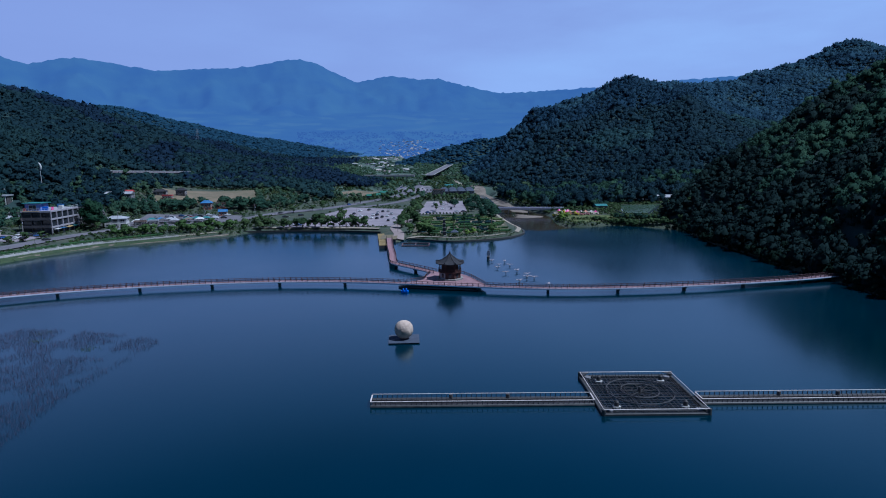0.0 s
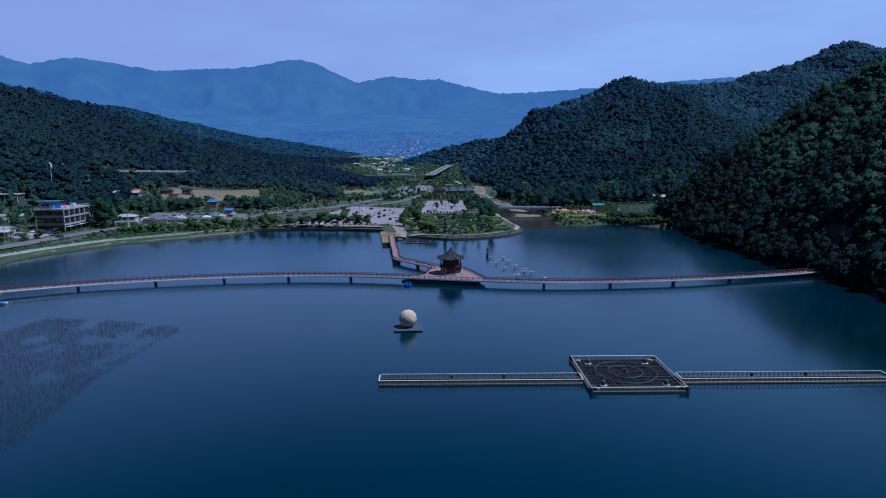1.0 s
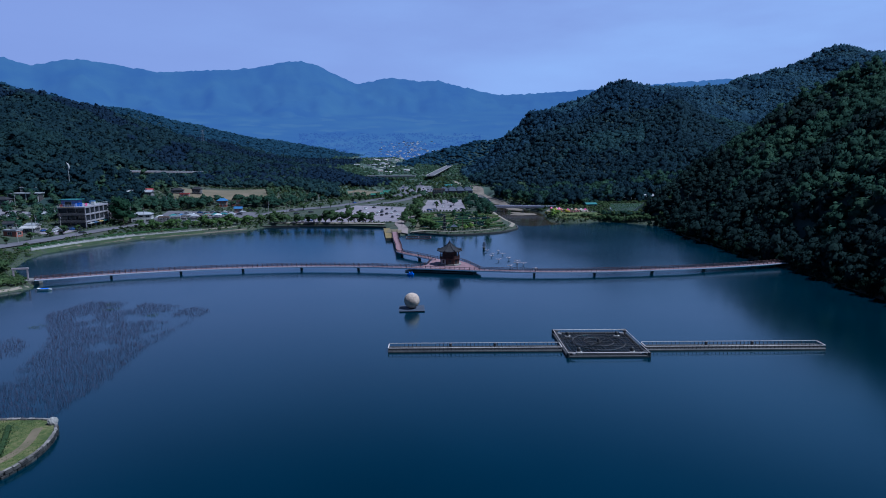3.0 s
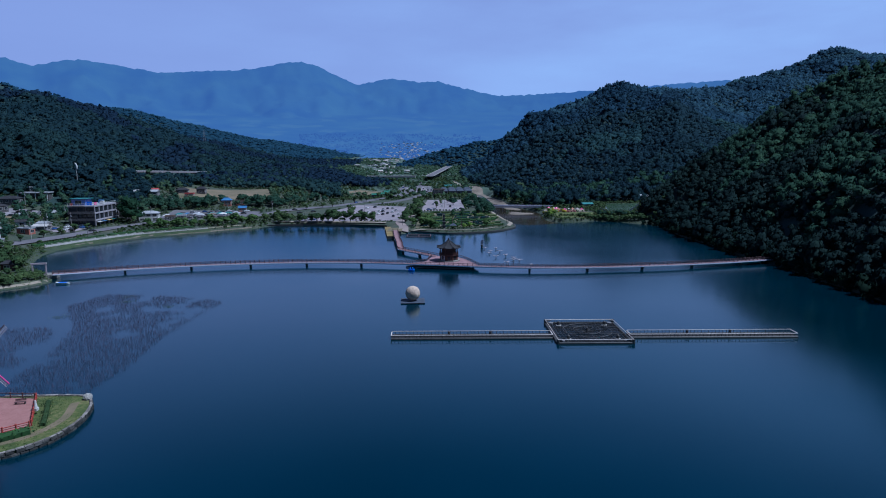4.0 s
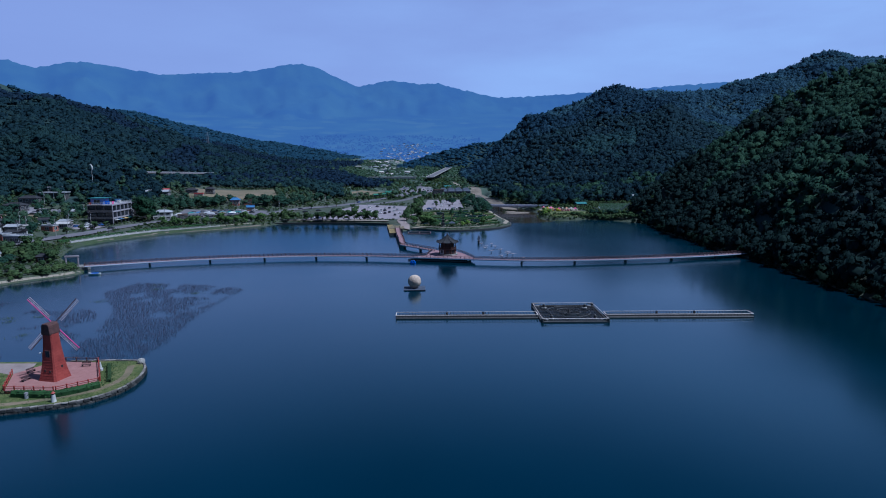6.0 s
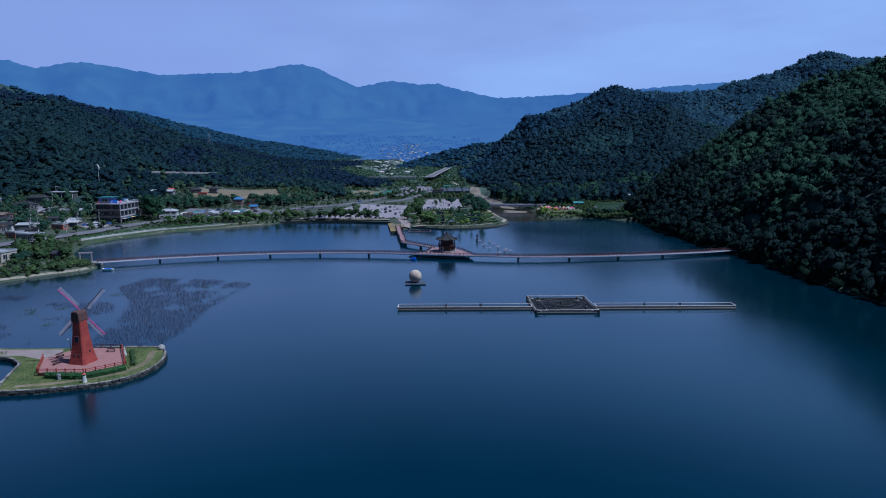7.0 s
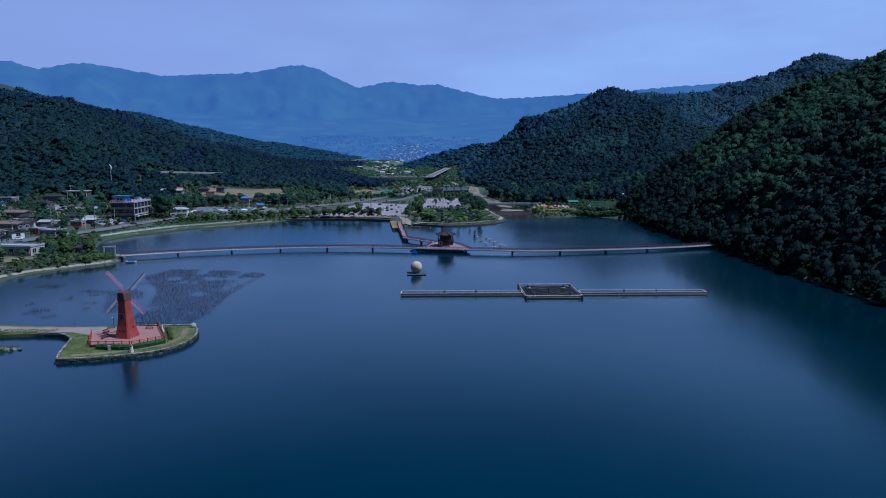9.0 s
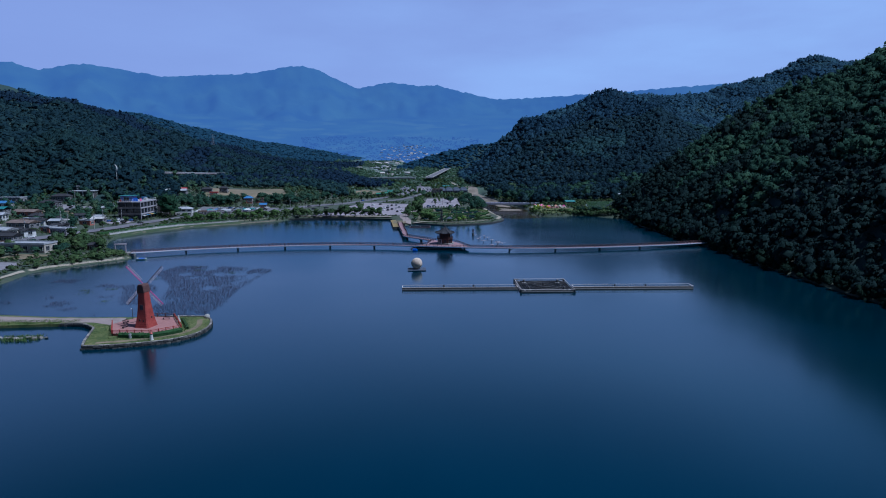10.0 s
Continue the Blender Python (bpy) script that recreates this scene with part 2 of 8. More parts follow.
# ---- shape helpers ----
def mesh_np(name, v, f, mat):
    """A mesh from vertex and triangle (or quad) arrays."""
    v, f = np.asarray(v, np.float32), np.asarray(f, np.int32)
    me = bpy.data.meshes.new(name)
    k = f.shape[1]
    me.vertices.add(len(v)); me.loops.add(f.size); me.polygons.add(len(f))
    me.vertices.foreach_set("co", v.ravel())
    me.loops.foreach_set("vertex_index", f.ravel())
    me.polygons.foreach_set("loop_start", np.arange(0, f.size, k, dtype=np.int32))
    me.polygons.foreach_set("loop_total", np.full(len(f), k, np.int32))
    me.update(calc_edges=True)
    me.materials.append(mat)
    return me


def thing(name, label="", category="", at=(0, 0, 0), rz=0, group="", kind=""):
    ob = new(name)
    ob.matrix_basis = pose(*at, 0, 0, rz)
    return tagged(ob, label, category, group, kind)


def part(name, bm, mat, parent=None, label="", kind="", at=None):
    if isinstance(bm, bmesh.types.BMesh):
        me = bpy.data.meshes.new(name)
        bm.to_mesh(me)
        bm.free()
        me.materials.append(mat)
    else:
        me = bm
    ob = new(name, me)
    ob.parent = parent
    if at is not None:
        ob.matrix_basis = at
    return tagged(ob, label, "", "", kind)


def box(bm, c, s, rz=0, bevel=0.0, taper=1.0):
    """A box with its base centre at c and sizes s; the top is scaled by taper."""
    m = Matrix.Translation(c) @ Matrix.Rotation(radians(rz), 4, "Z")
    vs = []
    for z, k in ((0, 1), (s[2], taper)):
        for a, b in ((-1, -1), (1, -1), (1, 1), (-1, 1)):
            vs.append(bm.verts.new(m @ Vector((a * s[0] / 2 * k, b * s[1] / 2 * k, z))))
    fs = [bm.faces.new([vs[i] for i in q]) for q in ((3, 2, 1, 0), (4, 5, 6, 7), (0, 1, 5, 4), (1, 2, 6, 5), (2, 3, 7, 6), (3, 0, 4, 7))]
    if bevel:
        bmesh.ops.bevel(bm, geom=list({e for f in fs for e in f.edges}), offset=bevel, segments=1, affect="EDGES")
    return bm


def tube(bm, a, b, r0, r1=None, seg=8, caps=True):
    a, b = Vector(a), Vector(b)
    r1 = r0 if r1 is None else r1
    q = (b - a).to_track_quat("Z", "Y").to_matrix()
    rings = []
    for c, r in ((a, r0), (b, r1)):
        rings.append([bm.verts.new(c + q @ Vector((r * math.cos(t * math.tau / seg), r * math.sin(t * math.tau / seg), 0))) for t in range(seg)])
    for i in range(seg):
        j = (i + 1) % seg
        bm.faces.new((rings[0][i], rings[0][j], rings[1][j], rings[1][i]))
    if caps:
        bm.faces.new(rings[0][::-1]); bm.faces.new(rings[1])
    return bm


def prism(bm, poly, z0, z1, inset=0.0):
    """An upright prism over a polygon."""
    cx, cy = sum(q[0] for q in poly) / len(poly), sum(q[1] for q in poly) / len(poly)
    lo = [bm.verts.new((x, y, z0)) for x, y in poly]
    up = [bm.verts.new((cx + (x - cx) * (1 - inset), cy + (y - cy) * (1 - inset), z1)) for x, y in poly]
    k = len(poly)
    for i in range(k):
        bm.faces.new((lo[i], lo[(i + 1) % k], up[(i + 1) % k], up[i]))
    bm.faces.new(up); bm.faces.new(lo[::-1])
    bmesh.ops.recalc_face_normals(bm, faces=bm.faces)
    return bm


def sweep(bm, pts, profile, closed=False):
    """A profile of (side, up) points swept along a path of 3D points."""
    pts = [Vector(q) for q in pts]
    rows = []
    for i, q in enumerate(pts):
        a, b = pts[i - 1] if (i or closed) else q, pts[(i + 1) % len(pts)] if (i + 1 < len(pts) or closed) else q
        d = (b - a); d.z = 0; d.normalize()
        s = Vector((d.y, -d.x, 0))
        rows.append([bm.verts.new(q + s * u + Vector((0, 0, v))) for u, v in profile])
    k = len(profile)
    n = len(rows)
    for i in range(n if closed else n - 1):
        for j in range(k):
            bm.faces.new((rows[i][j], rows[(i + 1) % n][j], rows[(i + 1) % n][(j + 1) % k], rows[i][(j + 1) % k]))
    if not closed:
        bm.faces.new(rows[0]); bm.faces.new(rows[-1][::-1])
    bmesh.ops.recalc_face_normals(bm, faces=bm.faces)
    return bm


def rect(w, z0, z1):
    return [(-w / 2, z0), (w / 2, z0), (w / 2, z1), (-w / 2, z1)]


def smooth_path(pts, step):
    """A Catmull-Rom curve through plan points, at even steps."""
    q = [Vector((*a[:2], a[2] if len(a) > 2 else 0)) for a in pts]
    q = [2 * q[0] - q[1]] + q + [2 * q[-1] - q[-2]]
    fine = []
    for i in range(1, len(q) - 2):
        for k in range(40):
            t = k / 40
            a, b, c, d = q[i - 1:i + 3]
            fine.append(0.5 * (2 * b + (c - a) * t + (2 * a - 5 * b + 4 * c - d) * t * t + (3 * b - a - 3 * c + d) * t ** 3))
    fine.append(q[-2])
    length = sum((fine[i + 1] - fine[i]).length for i in range(len(fine) - 1))
    n = max(1, round(length / step))
    out, acc, i = [fine[0]], 0.0, 0
    for k in range(1, n):
        want = k * length / n
        while acc + (fine[i + 1] - fine[i]).length < want:
            acc += (fine[i + 1] - fine[i]).length
            i += 1
        out.append(fine[i].lerp(fine[i + 1], (want - acc) / (fine[i + 1] - fine[i]).length))
    return out + [fine[-1]]


# ---- lie of the land ----
def vnoise(x, y, size, seed=0):
    """Smooth lattice noise, -1 to 1."""
    x, y = np.asarray(x, float) / size, np.asarray(y, float) / size
    xi, yi = np.floor(x).astype(np.int64), np.floor(y).astype(np.int64)
    fx, fy = x - xi, y - yi
    fx, fy = fx * fx * (3 - 2 * fx), fy * fy * (3 - 2 * fy)

    def h(a, b):
        k = (a * 374761393 + b * 668265263 + seed * 974634777) & 0xFFFFFFFF
        k = ((k ^ (k >> 13)) * 1274126177) & 0xFFFFFFFF
        return ((k ^ (k >> 16)) & 0xFFFF) / 32767.5 - 1
    return (h(xi, yi) * (1 - fx) + h(xi + 1, yi) * fx) * (1 - fy) + (h(xi, yi + 1) * (1 - fx) + h(xi + 1, yi + 1) * fx) * fy


def smoothstep(a, b, v):
    t = np.clip((v - a) / (b - a), 0, 1)
    return t * t * (3 - 2 * t)


SHORE_W = [(-150, -420), (-170, -150), (-185, -20), (-176, 58), (-170, 84), (-167, 120), (-171, 145), (-163, 160), (-152, 173), (-147, 181), (-152, 190), (-167, 203), (-182, 222), (-192, 245), (-195, 263), (-188, 282), (-178, 300), (-171, 312), (-158, 322), (-140, 337), (-122, 351), (-117, 365), (-94, 371), (-61, 368), (-34, 360), (-33, 322)]
SHORE_M = [(-20, 322), (-20, 334), (-8, 327), (6, 320), (25, 325), (40, 335), (51, 352), (53, 370), (50, 395), (47, 440), (45, 480), (43, 560), (44, 700)]
SHORE_E = [(54, 700), (60, 560), (78, 490), (84, 450), (80, 415), (79, 395), (88, 379), (100, 383), (112, 390), (126, 384), (140, 371), (148, 360), (146, 340), (142, 307), (144, 270), (142, 230), (145, 213), (144, 187), (143, 130), (143, 95), (145, 70), (148, 0), (155, -150), (165, -420)]
LAKE = np.array(SHORE_W + SHORE_M + SHORE_E, float)

# crests: x, y, height above the valley, half-width
RIDGES = {
    "near_east": [(218, 432, 30, 48), (240, 415, 55, 78), (275, 390, 88, 128), (340, 330, 123, 195), (400, 220, 182, 257), (450, 0, 230, 305), (460, -400, 230, 315)],
    "mid_east": [(109, 950, 108, 150), (166, 980, 106, 220), (243, 1000, 124, 320), (320, 1000, 152, 400), (382, 1030, 144, 420), (451, 1060, 145, 430), (528, 1100, 161, 450), (614, 1130, 181, 460), (682, 1160, 204, 480), (790, 1200, 240, 520), (901, 1250, 242, 550), (1300, 1200, 300, 700)],
    "spur": [(451, 1110, 140, 260), (370, 950, 137, 190), (335, 820, 100, 175), (290, 690, 56, 135), (240, 590, 20, 70)],
    "spur_west": [(370, 950, 137, 170), (270, 880, 108, 140), (198, 820, 76, 110), (130, 765, 44, 75), (100, 742, 24, 42)],
    "west": [(-1000, 300, 180, 560), (-700, 560, 140, 400), (-528, 750, 106, 330), (-523, 850, 104, 330), (-517, 950, 90, 330), (-482, 1100, 58, 300), (-428, 1300, 20, 280), (-329, 1500, 4, 230)],
    "west_foot": [(-520, 740, 100, 300), (-410, 560, 48, 170), (-310, 455, 20, 75)],
    "west_low": [(-450, 820, 70, 220), (-260, 720, 18, 120), (-130, 770, 8, 80)],
    "far_west": [(-1500, 1300, 300, 700), (-858, 1500, 146, 520), (-843, 1600, 142, 500), (-787, 1800, 118, 450), (-672, 2100, 72, 400), (-546, 2300, 50, 350), (-400, 2450, 10, 250)],
    "knoll": [(-70, 1500, 4, 90), (30, 1600, 44, 140), (109, 1600, 62, 190), (300, 1650, 92, 260)],
}


CURVE = {"west": 1.6, "west_foot": 1.3, "west_low": 1.2, "far_west": 1.2, "mid_east": 1.05}


def ridge_height(x, y, name):
    best = np.zeros(np.shape(x))
    q = RIDGES[name]
    for (ax, ay, az, aw), (bx, by, bz, bw) in zip(q, q[1:]):
        dx, dy = bx - ax, by - ay
        t = np.clip(((x - ax) * dx + (y - ay) * dy) / (dx * dx + dy * dy), 0, 1)
        d = np.hypot(x - ax - t * dx, y - ay - t * dy)
        w = aw + (bw - aw) * t
        best = np.maximum(best, (az + (bz - az) * t) * np.clip(1 - d / w, 0, 1) ** CURVE.get(name, 0.88))
    if name == "mid_east":                      # its western end drops to the river
        best = best * np.clip((x - 38) / 112, 0, 1)
    return best


def lake_distance(x, y):
    """Metres to the shore, negative on the lake."""
    d = np.full(np.shape(x), 1e9)
    inside = np.zeros(np.shape(x), bool)
    for (ax, ay), (bx, by) in zip(LAKE, np.roll(LAKE, -1, 0)):
        dx, dy = bx - ax, by - ay
        t = np.clip(((x - ax) * dx + (y - ay) * dy) / (dx * dx + dy * dy), 0, 1)
        d = np.minimum(d, np.hypot(x - ax - t * dx, y - ay - t * dy))
        if dy:
            inside ^= ((ay > y) != (by > y)) & (x < (y - ay) / dy * dx + ax)
    return np.where(inside, -d, d)


def hills(x, y):
    r = np.zeros(np.shape(x))
    for name in RIDGES:
        r = np.maximum(r, ridge_height(x, y, name))
    return r


def land(x, y):
    x, y = np.asarray(x, float), np.asarray(y, float)
    v = 1.6 + 0.012 * np.clip(y - 330, 0, 800) + 0.02 * np.clip(y - 1130, 0, 900) + 0.1 * np.clip(y - 2030, 0, 40)
    v = v + 0.09 * np.clip(-212 - x, 0, 110) * smoothstep(900, 500, y)
    v = v + 9.5 * smoothstep(420, 520, y) * smoothstep(-95, -150, x)
    r = hills(x, y)
    rough = vnoise(x, y, 130, 1) * 0.05 + vnoise(x, y, 48, 2) * 0.04
    h = v + r * (1 + rough)
    d = lake_distance(x, y)
    bank = -0.25 + 0.42 * d + 0.02 * d * d
    return np.where(d < 0, np.maximum(-3.5, -0.25 + 0.35 * d), np.minimum(h, bank))


def height(x, y):
    return float(land(np.array([x]), np.array([y]))[0])


def axis(lo, hi, step, end_lo, end_hi, grow=1.055):
    mid = list(np.arange(lo, hi + step / 2, step))
    a, s = [], step
    c = lo
    while c > end_lo:
        s *= grow; c -= s; a.append(c)
    b, s, c = [], step, hi
    while c < end_hi:
        s *= grow; c += s; b.append(c)
    return np.array(a[::-1] + mid + b)


gx, gy = axis(-300, 200, 3.4, -4200, 4200, 1.042), axis(150, 560, 3.4, -3000, 4300, 1.042)
XX, YY = np.meshgrid(gx, gy)
ZZ = land(XX, YY)
nx, ny = len(gx), len(gy)
ii = np.arange(nx * ny).reshape(ny, nx)
quads = np.stack([ii[:-1, :-1], ii[:-1, 1:], ii[1:, 1:], ii[1:, :-1]], -1).reshape(-1, 4)


def footing(x, y):
    """Height of the ground sheet itself under plan points."""
    i, j = np.clip(np.searchsorted(gx, x) - 1, 0, nx - 2), np.clip(np.searchsorted(gy, y) - 1, 0, ny - 2)
    u, v = (x - gx[i]) / (gx[i + 1] - gx[i]), (y - gy[j]) / (gy[j + 1] - gy[j])
    return (ZZ[j, i] * (1 - u) + ZZ[j, i + 1] * u) * (1 - v) + (ZZ[j + 1, i] * (1 - u) + ZZ[j + 1, i + 1] * u) * v


ground_mesh = mesh_np("ground", np.stack([XX, YY, ZZ], -1).reshape(-1, 3), quads, M["floor"])
ground_mesh.materials.append(M["meadow"])
ground_mesh.materials.append(M["valley"])
mid = np.stack([XX, YY], -1).reshape(-1, 2)[quads].mean(1)
ground_mesh.polygons.foreach_set("material_index", np.where(hills(mid[:, 0], mid[:, 1]) >= 3, 0, np.where(mid[:, 1] > 640, 2, 1)).astype(np.int32))
ground_mesh.polygons.foreach_set("use_smooth", np.ones(len(quads), bool))
ground = tagged(new("ground", ground_mesh), "grassy valley floor and wooded slopes round the lake", "ground", kind="structure")

bm = bmesh.new()
vs = [bm.verts.new(q) for q in ((-400, -420, 0), (400, -420, 0), (400, 760, 0), (-400, 760, 0))]
bm.faces.new(vs)
water = tagged(part("water", bm, M["water"]), "calm dark blue lake with faint ripples", "water", kind="structure")

# distant range
CREST = [(-70, 560), (-50, 600), (-35, 619), (-33.5, 588), (-31, 634), (-29.9, 643), (-27.9, 627), (-24.7, 591), (-22, 604), (-18.8, 622), (-16.5, 643), (-14, 685), (-12.5, 696), (-11.1, 673), (-7.6, 550), (-4.5, 597), (-1.9, 570), (0, 574), (2.3, 527), (5.5, 478), (9.6, 479), (13.6, 497), (15.3, 493), (21, 522), (40, 560), (70, 500)]
az = np.arange(-60, 60.01, 0.25)
rad = np.linspace(2050, 4650, 70)


def far_ground(A, R):
    """Height of the distant range at bearing A and distance R."""
    C = np.interp(A, [c[0] for c in CREST], [c[1] for c in CREST])
    u = np.clip((R - 2500) / 1800, 0, 1)
    rav = vnoise(A * 60, R * 0.35, 150, 5) + 0.5 * vnoise(A * 60, R * 0.5, 60, 6)
    Z = 30 + (C - 30) * (0.35 * u + 0.65 * u ** 2.2) * (1 + 0.16 * rav * np.sin(np.pi * u)) - np.clip(R - 4300, 0, 1e9) * 0.9
    Z += vnoise(A * 75, R, 16, 7) * 7 * u
    return np.maximum(Z, 1.6 + 9.6 + 18 + 0.165 * (R - 2050) + 2.5 + 2 * vnoise(A * 60, R, 90, 8))


A, R = np.meshgrid(az, rad)
X, Y, Z = R * np.sin(np.radians(A)), R * np.cos(np.radians(A)), far_ground(A, R)
nr, na = A.shape
ii = np.arange(nr * na).reshape(nr, na)
quads = np.stack([ii[:-1, :-1], ii[:-1, 1:], ii[1:, 1:], ii[1:, :-1]], -1).reshape(-1, 4)
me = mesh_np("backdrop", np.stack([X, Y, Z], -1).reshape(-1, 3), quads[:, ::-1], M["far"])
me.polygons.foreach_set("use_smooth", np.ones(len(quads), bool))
tagged(new("backdrop", me), "long mountain range closing the valley, blue haze painted as glow", "mountain", kind="structure")

# ---- woods ----
rng = np.random.default_rng(7)
PHI = (1 + 5 ** 0.5) / 2
ICO_V = np.array([(-1, PHI, 0), (1, PHI, 0), (-1, -PHI, 0), (1, -PHI, 0), (0, -1, PHI), (0, 1, PHI), (0, -1, -PHI), (0, 1, -PHI), (PHI, 0, -1), (PHI, 0, 1), (-PHI, 0, -1), (-PHI, 0, 1)]) / (1 + PHI ** 2) ** 0.5
ICO_F = np.array([(0, 11, 5), (0, 5, 1), (0, 1, 7), (0, 7, 10), (0, 10, 11), (1, 5, 9), (5, 11, 4), (11, 10, 2), (10, 7, 6), (7, 1, 8), (3, 9, 4), (3, 4, 2), (3, 2, 6), (3, 6, 8), (3, 8, 9), (4, 9, 5), (2, 4, 11), (6, 2, 10), (8, 6, 7), (9, 8, 1)])


def leaf_cards(centres, normals, size, r, tilt=0.4):
    """A small bent leaf clump, two triangles, at each centre."""
    k = len(centres)
    nrm = normals + r.normal(0, tilt, (k, 3))
    nrm /= np.linalg.norm(nrm, axis=1)[:, None]
    a = np.cross(nrm, r.normal(0, 1, (k, 3)))
    a /= np.linalg.norm(a, axis=1)[:, None]
    b = np.cross(nrm, a)
    s = size * r.uniform(0.6, 1.3, (k, 1))
    v = np.stack([centres - a * s * 0.5, centres + b * s * 0.45 - nrm * s * 0.12, centres + a * s * 0.55, centres - b * s * 0.45 - nrm * s * 0.12], 1).reshape(-1, 3)
    i = np.arange(k)[:, None] * 4
    f = np.concatenate([i + np.array([[0, 2, 1]]), i + np.array([[0, 3, 2]])], 0)
    return v, f


def crown(r, lobes, cards, leaf, conical=0.0, core=True):
    """A crown about 1 m in radius and 2 m high: dark inner lobes under leaf clumps."""
    V, F, N, n = [], [], [], 0
    for k in range(lobes):
        t = r.uniform(0, math.tau)
        h = r.uniform(-0.55, 0.85) if k else 0.2
        spread = (1 - max(0, h) * (0.45 + 0.4 * conical)) * r.uniform(0.25, 0.62) if k else 0
        c = np.array([spread * math.cos(t), spread * math.sin(t), h])
        rr = r.uniform(0.34, 0.52) * (1 - conical * 0.35 * (h + 0.6)) if k else 0.62
        jit = ICO_V * (1 + r.normal(0, 0.12, (12, 1))) * rr
        jit[:, 2] *= 0.8
        if core:
            V.append(jit * 0.76 + c); F.append(ICO_F + n); N.append(ICO_V); n += 12
        if cards:
            d = r.normal(0, 1, (cards, 3))
            d[:, 2] = np.abs(d[:, 2]) * 0.9 - 0.25
            d /= np.linalg.norm(d, axis=1)[:, None]
            v, f = leaf_cards(c + d * rr * np.array([1, 1, 0.82]) * r.uniform(0.85, 1.12, (cards, 1)), d, leaf, r)
            V.append(v); F.append(f + n); N.append(np.repeat(d, 4, 0)); n += len(v)
    V, F, N = np.concatenate(V), np.concatenate(F), np.concatenate(N)
    N = 0.65 * N + 0.35 * V / np.linalg.norm(V, axis=1)[:, None] + np.array([0, 0, 0.5])
    return V, F, N / np.linalg.norm(N, axis=1)[:, None]


def wood(name, label, xs, ys, templates, mat, size, tall, lift=0.55, group="", zs=None):
    """A wood as one mesh: a crown from the templates over each plan point."""
    zs = footing(xs, ys) if zs is None else zs
    pick = rng.integers(0, len(templates), len(xs))
    V, F, N, n = [], [], [], 0
    for k, (tv, tf, tn) in enumerate(templates):
        sel = np.nonzero(pick == k)[0]
        if not len(sel):
            continue
        t = rng.uniform(0, math.tau, len(sel))
        s = size * rng.uniform(0.62, 1.3, len(sel)) * (1 + 0.22 * vnoise(xs[sel], ys[sel], 26, 91))
        hgt = s * tall * rng.uniform(0.85, 1.25, len(sel))
        c, sn = np.cos(t)[:, None], np.sin(t)[:, None]
        x = (tv[None, :, 0] * c - tv[None, :, 1] * sn) * s[:, None] + xs[sel][:, None]
        y = (tv[None, :, 0] * sn + tv[None, :, 1] * c) * s[:, None] + ys[sel][:, None]
        z = (tv[None, :, 2] + lift * 1.6) * hgt[:, None] + zs[sel][:, None]
        V.append(np.stack([x, y, z], -1).reshape(-1, 3))
        N.append(np.stack([tn[None, :, 0] * c - tn[None, :, 1] * sn, tn[None, :, 0] * sn + tn[None, :, 1] * c, np.repeat(tn[None, :, 2], len(sel), 0)], -1).reshape(-1, 3))
        F.append((tf[None] + (np.arange(len(sel)) * len(tv))[:, None, None] + n).reshape(-1, 3))
        n += len(tv) * len(sel)
    me = mesh_np(name, np.concatenate(V), np.concatenate(F), mat)
    me.normals_split_custom_set_from_vertices(np.concatenate(N))
    return tagged(new(name, me), label, "forest", group, "stuff")


def southward(x, y):
    """True where the slope does not fall away northward."""
    return land(x, y + 12) > land(x, y - 12) - 11


def scatter(x0, x1, y0, y1, gap):
    """Jittered grid of plan points."""
    a, b = np.meshgrid(np.arange(x0, x1, gap), np.arange(y0, y1, gap))
    a, b = a.ravel(), b.ravel()
    return a + rng.uniform(-0.45, 0.45, a.size) * gap, b + rng.uniform(-0.45, 0.45, b.size) * gap


NEAR = [crown(rng, 4, 20, 0.33) for _ in range(10)]
NEARPINE = [crown(rng, 4, 24, 0.30, 0.6) for _ in range(6)]
MID = [crown(rng, 5, 18, 0.32) for _ in range(6)]
SMALL = [crown(rng, 1, 8, 0.64) for _ in range(10)]
PUFF = [crown(rng, 2, 9, 0.45) for _ in range(10)]
SHRUB = [crown(rng, 1, 6, 0.7) for _ in range(8)]
FAR = [crown(rng, 1, 3, 0.7) for _ in range(8)]

xs, ys = scatter(138, 430, -10, 480, 4.7)
k = ((ridge_height(xs, ys, "near_east") > 1.0) | (ys < 340)) & (lake_distance(xs, ys) > 0.4) & (xs < 205 + 0.75 * ys * (ys > 40)) & (ridge_height(xs, ys, "near_east") < 175) & (xs < np.interp(ys, [0, 220, 330, 390, 432], [450, 400, 346, 285, 235]) + 8) & ~((xs < 196) & (ys > 405 + 0.3 * (xs - 150)))
# pines gather low on the slope; their dark colour also stands for its shade
pn = vnoise(xs, ys, 35, 11) + 0.4 * vnoise(xs, ys, 9, 12) + (land(xs, ys) - 58) / 48
wood("hillside_wood", "dense broadleaf wood on the steep slope above the water", xs[k & (pn > -0.25)], ys[k & (pn > -0.25)], NEAR, M["forest"], 4.0, 1.0)
wood("hillside_wood", "dark pine stand among broadleaf trees, colour deepened for slope shade", xs[k & (pn <= -0.25)], ys[k & (pn <= -0.25)], NEARPINE, M["pine"], 4.1, 1.0)
xs, ys = scatter(141, 162, -10, 370, 3.2)
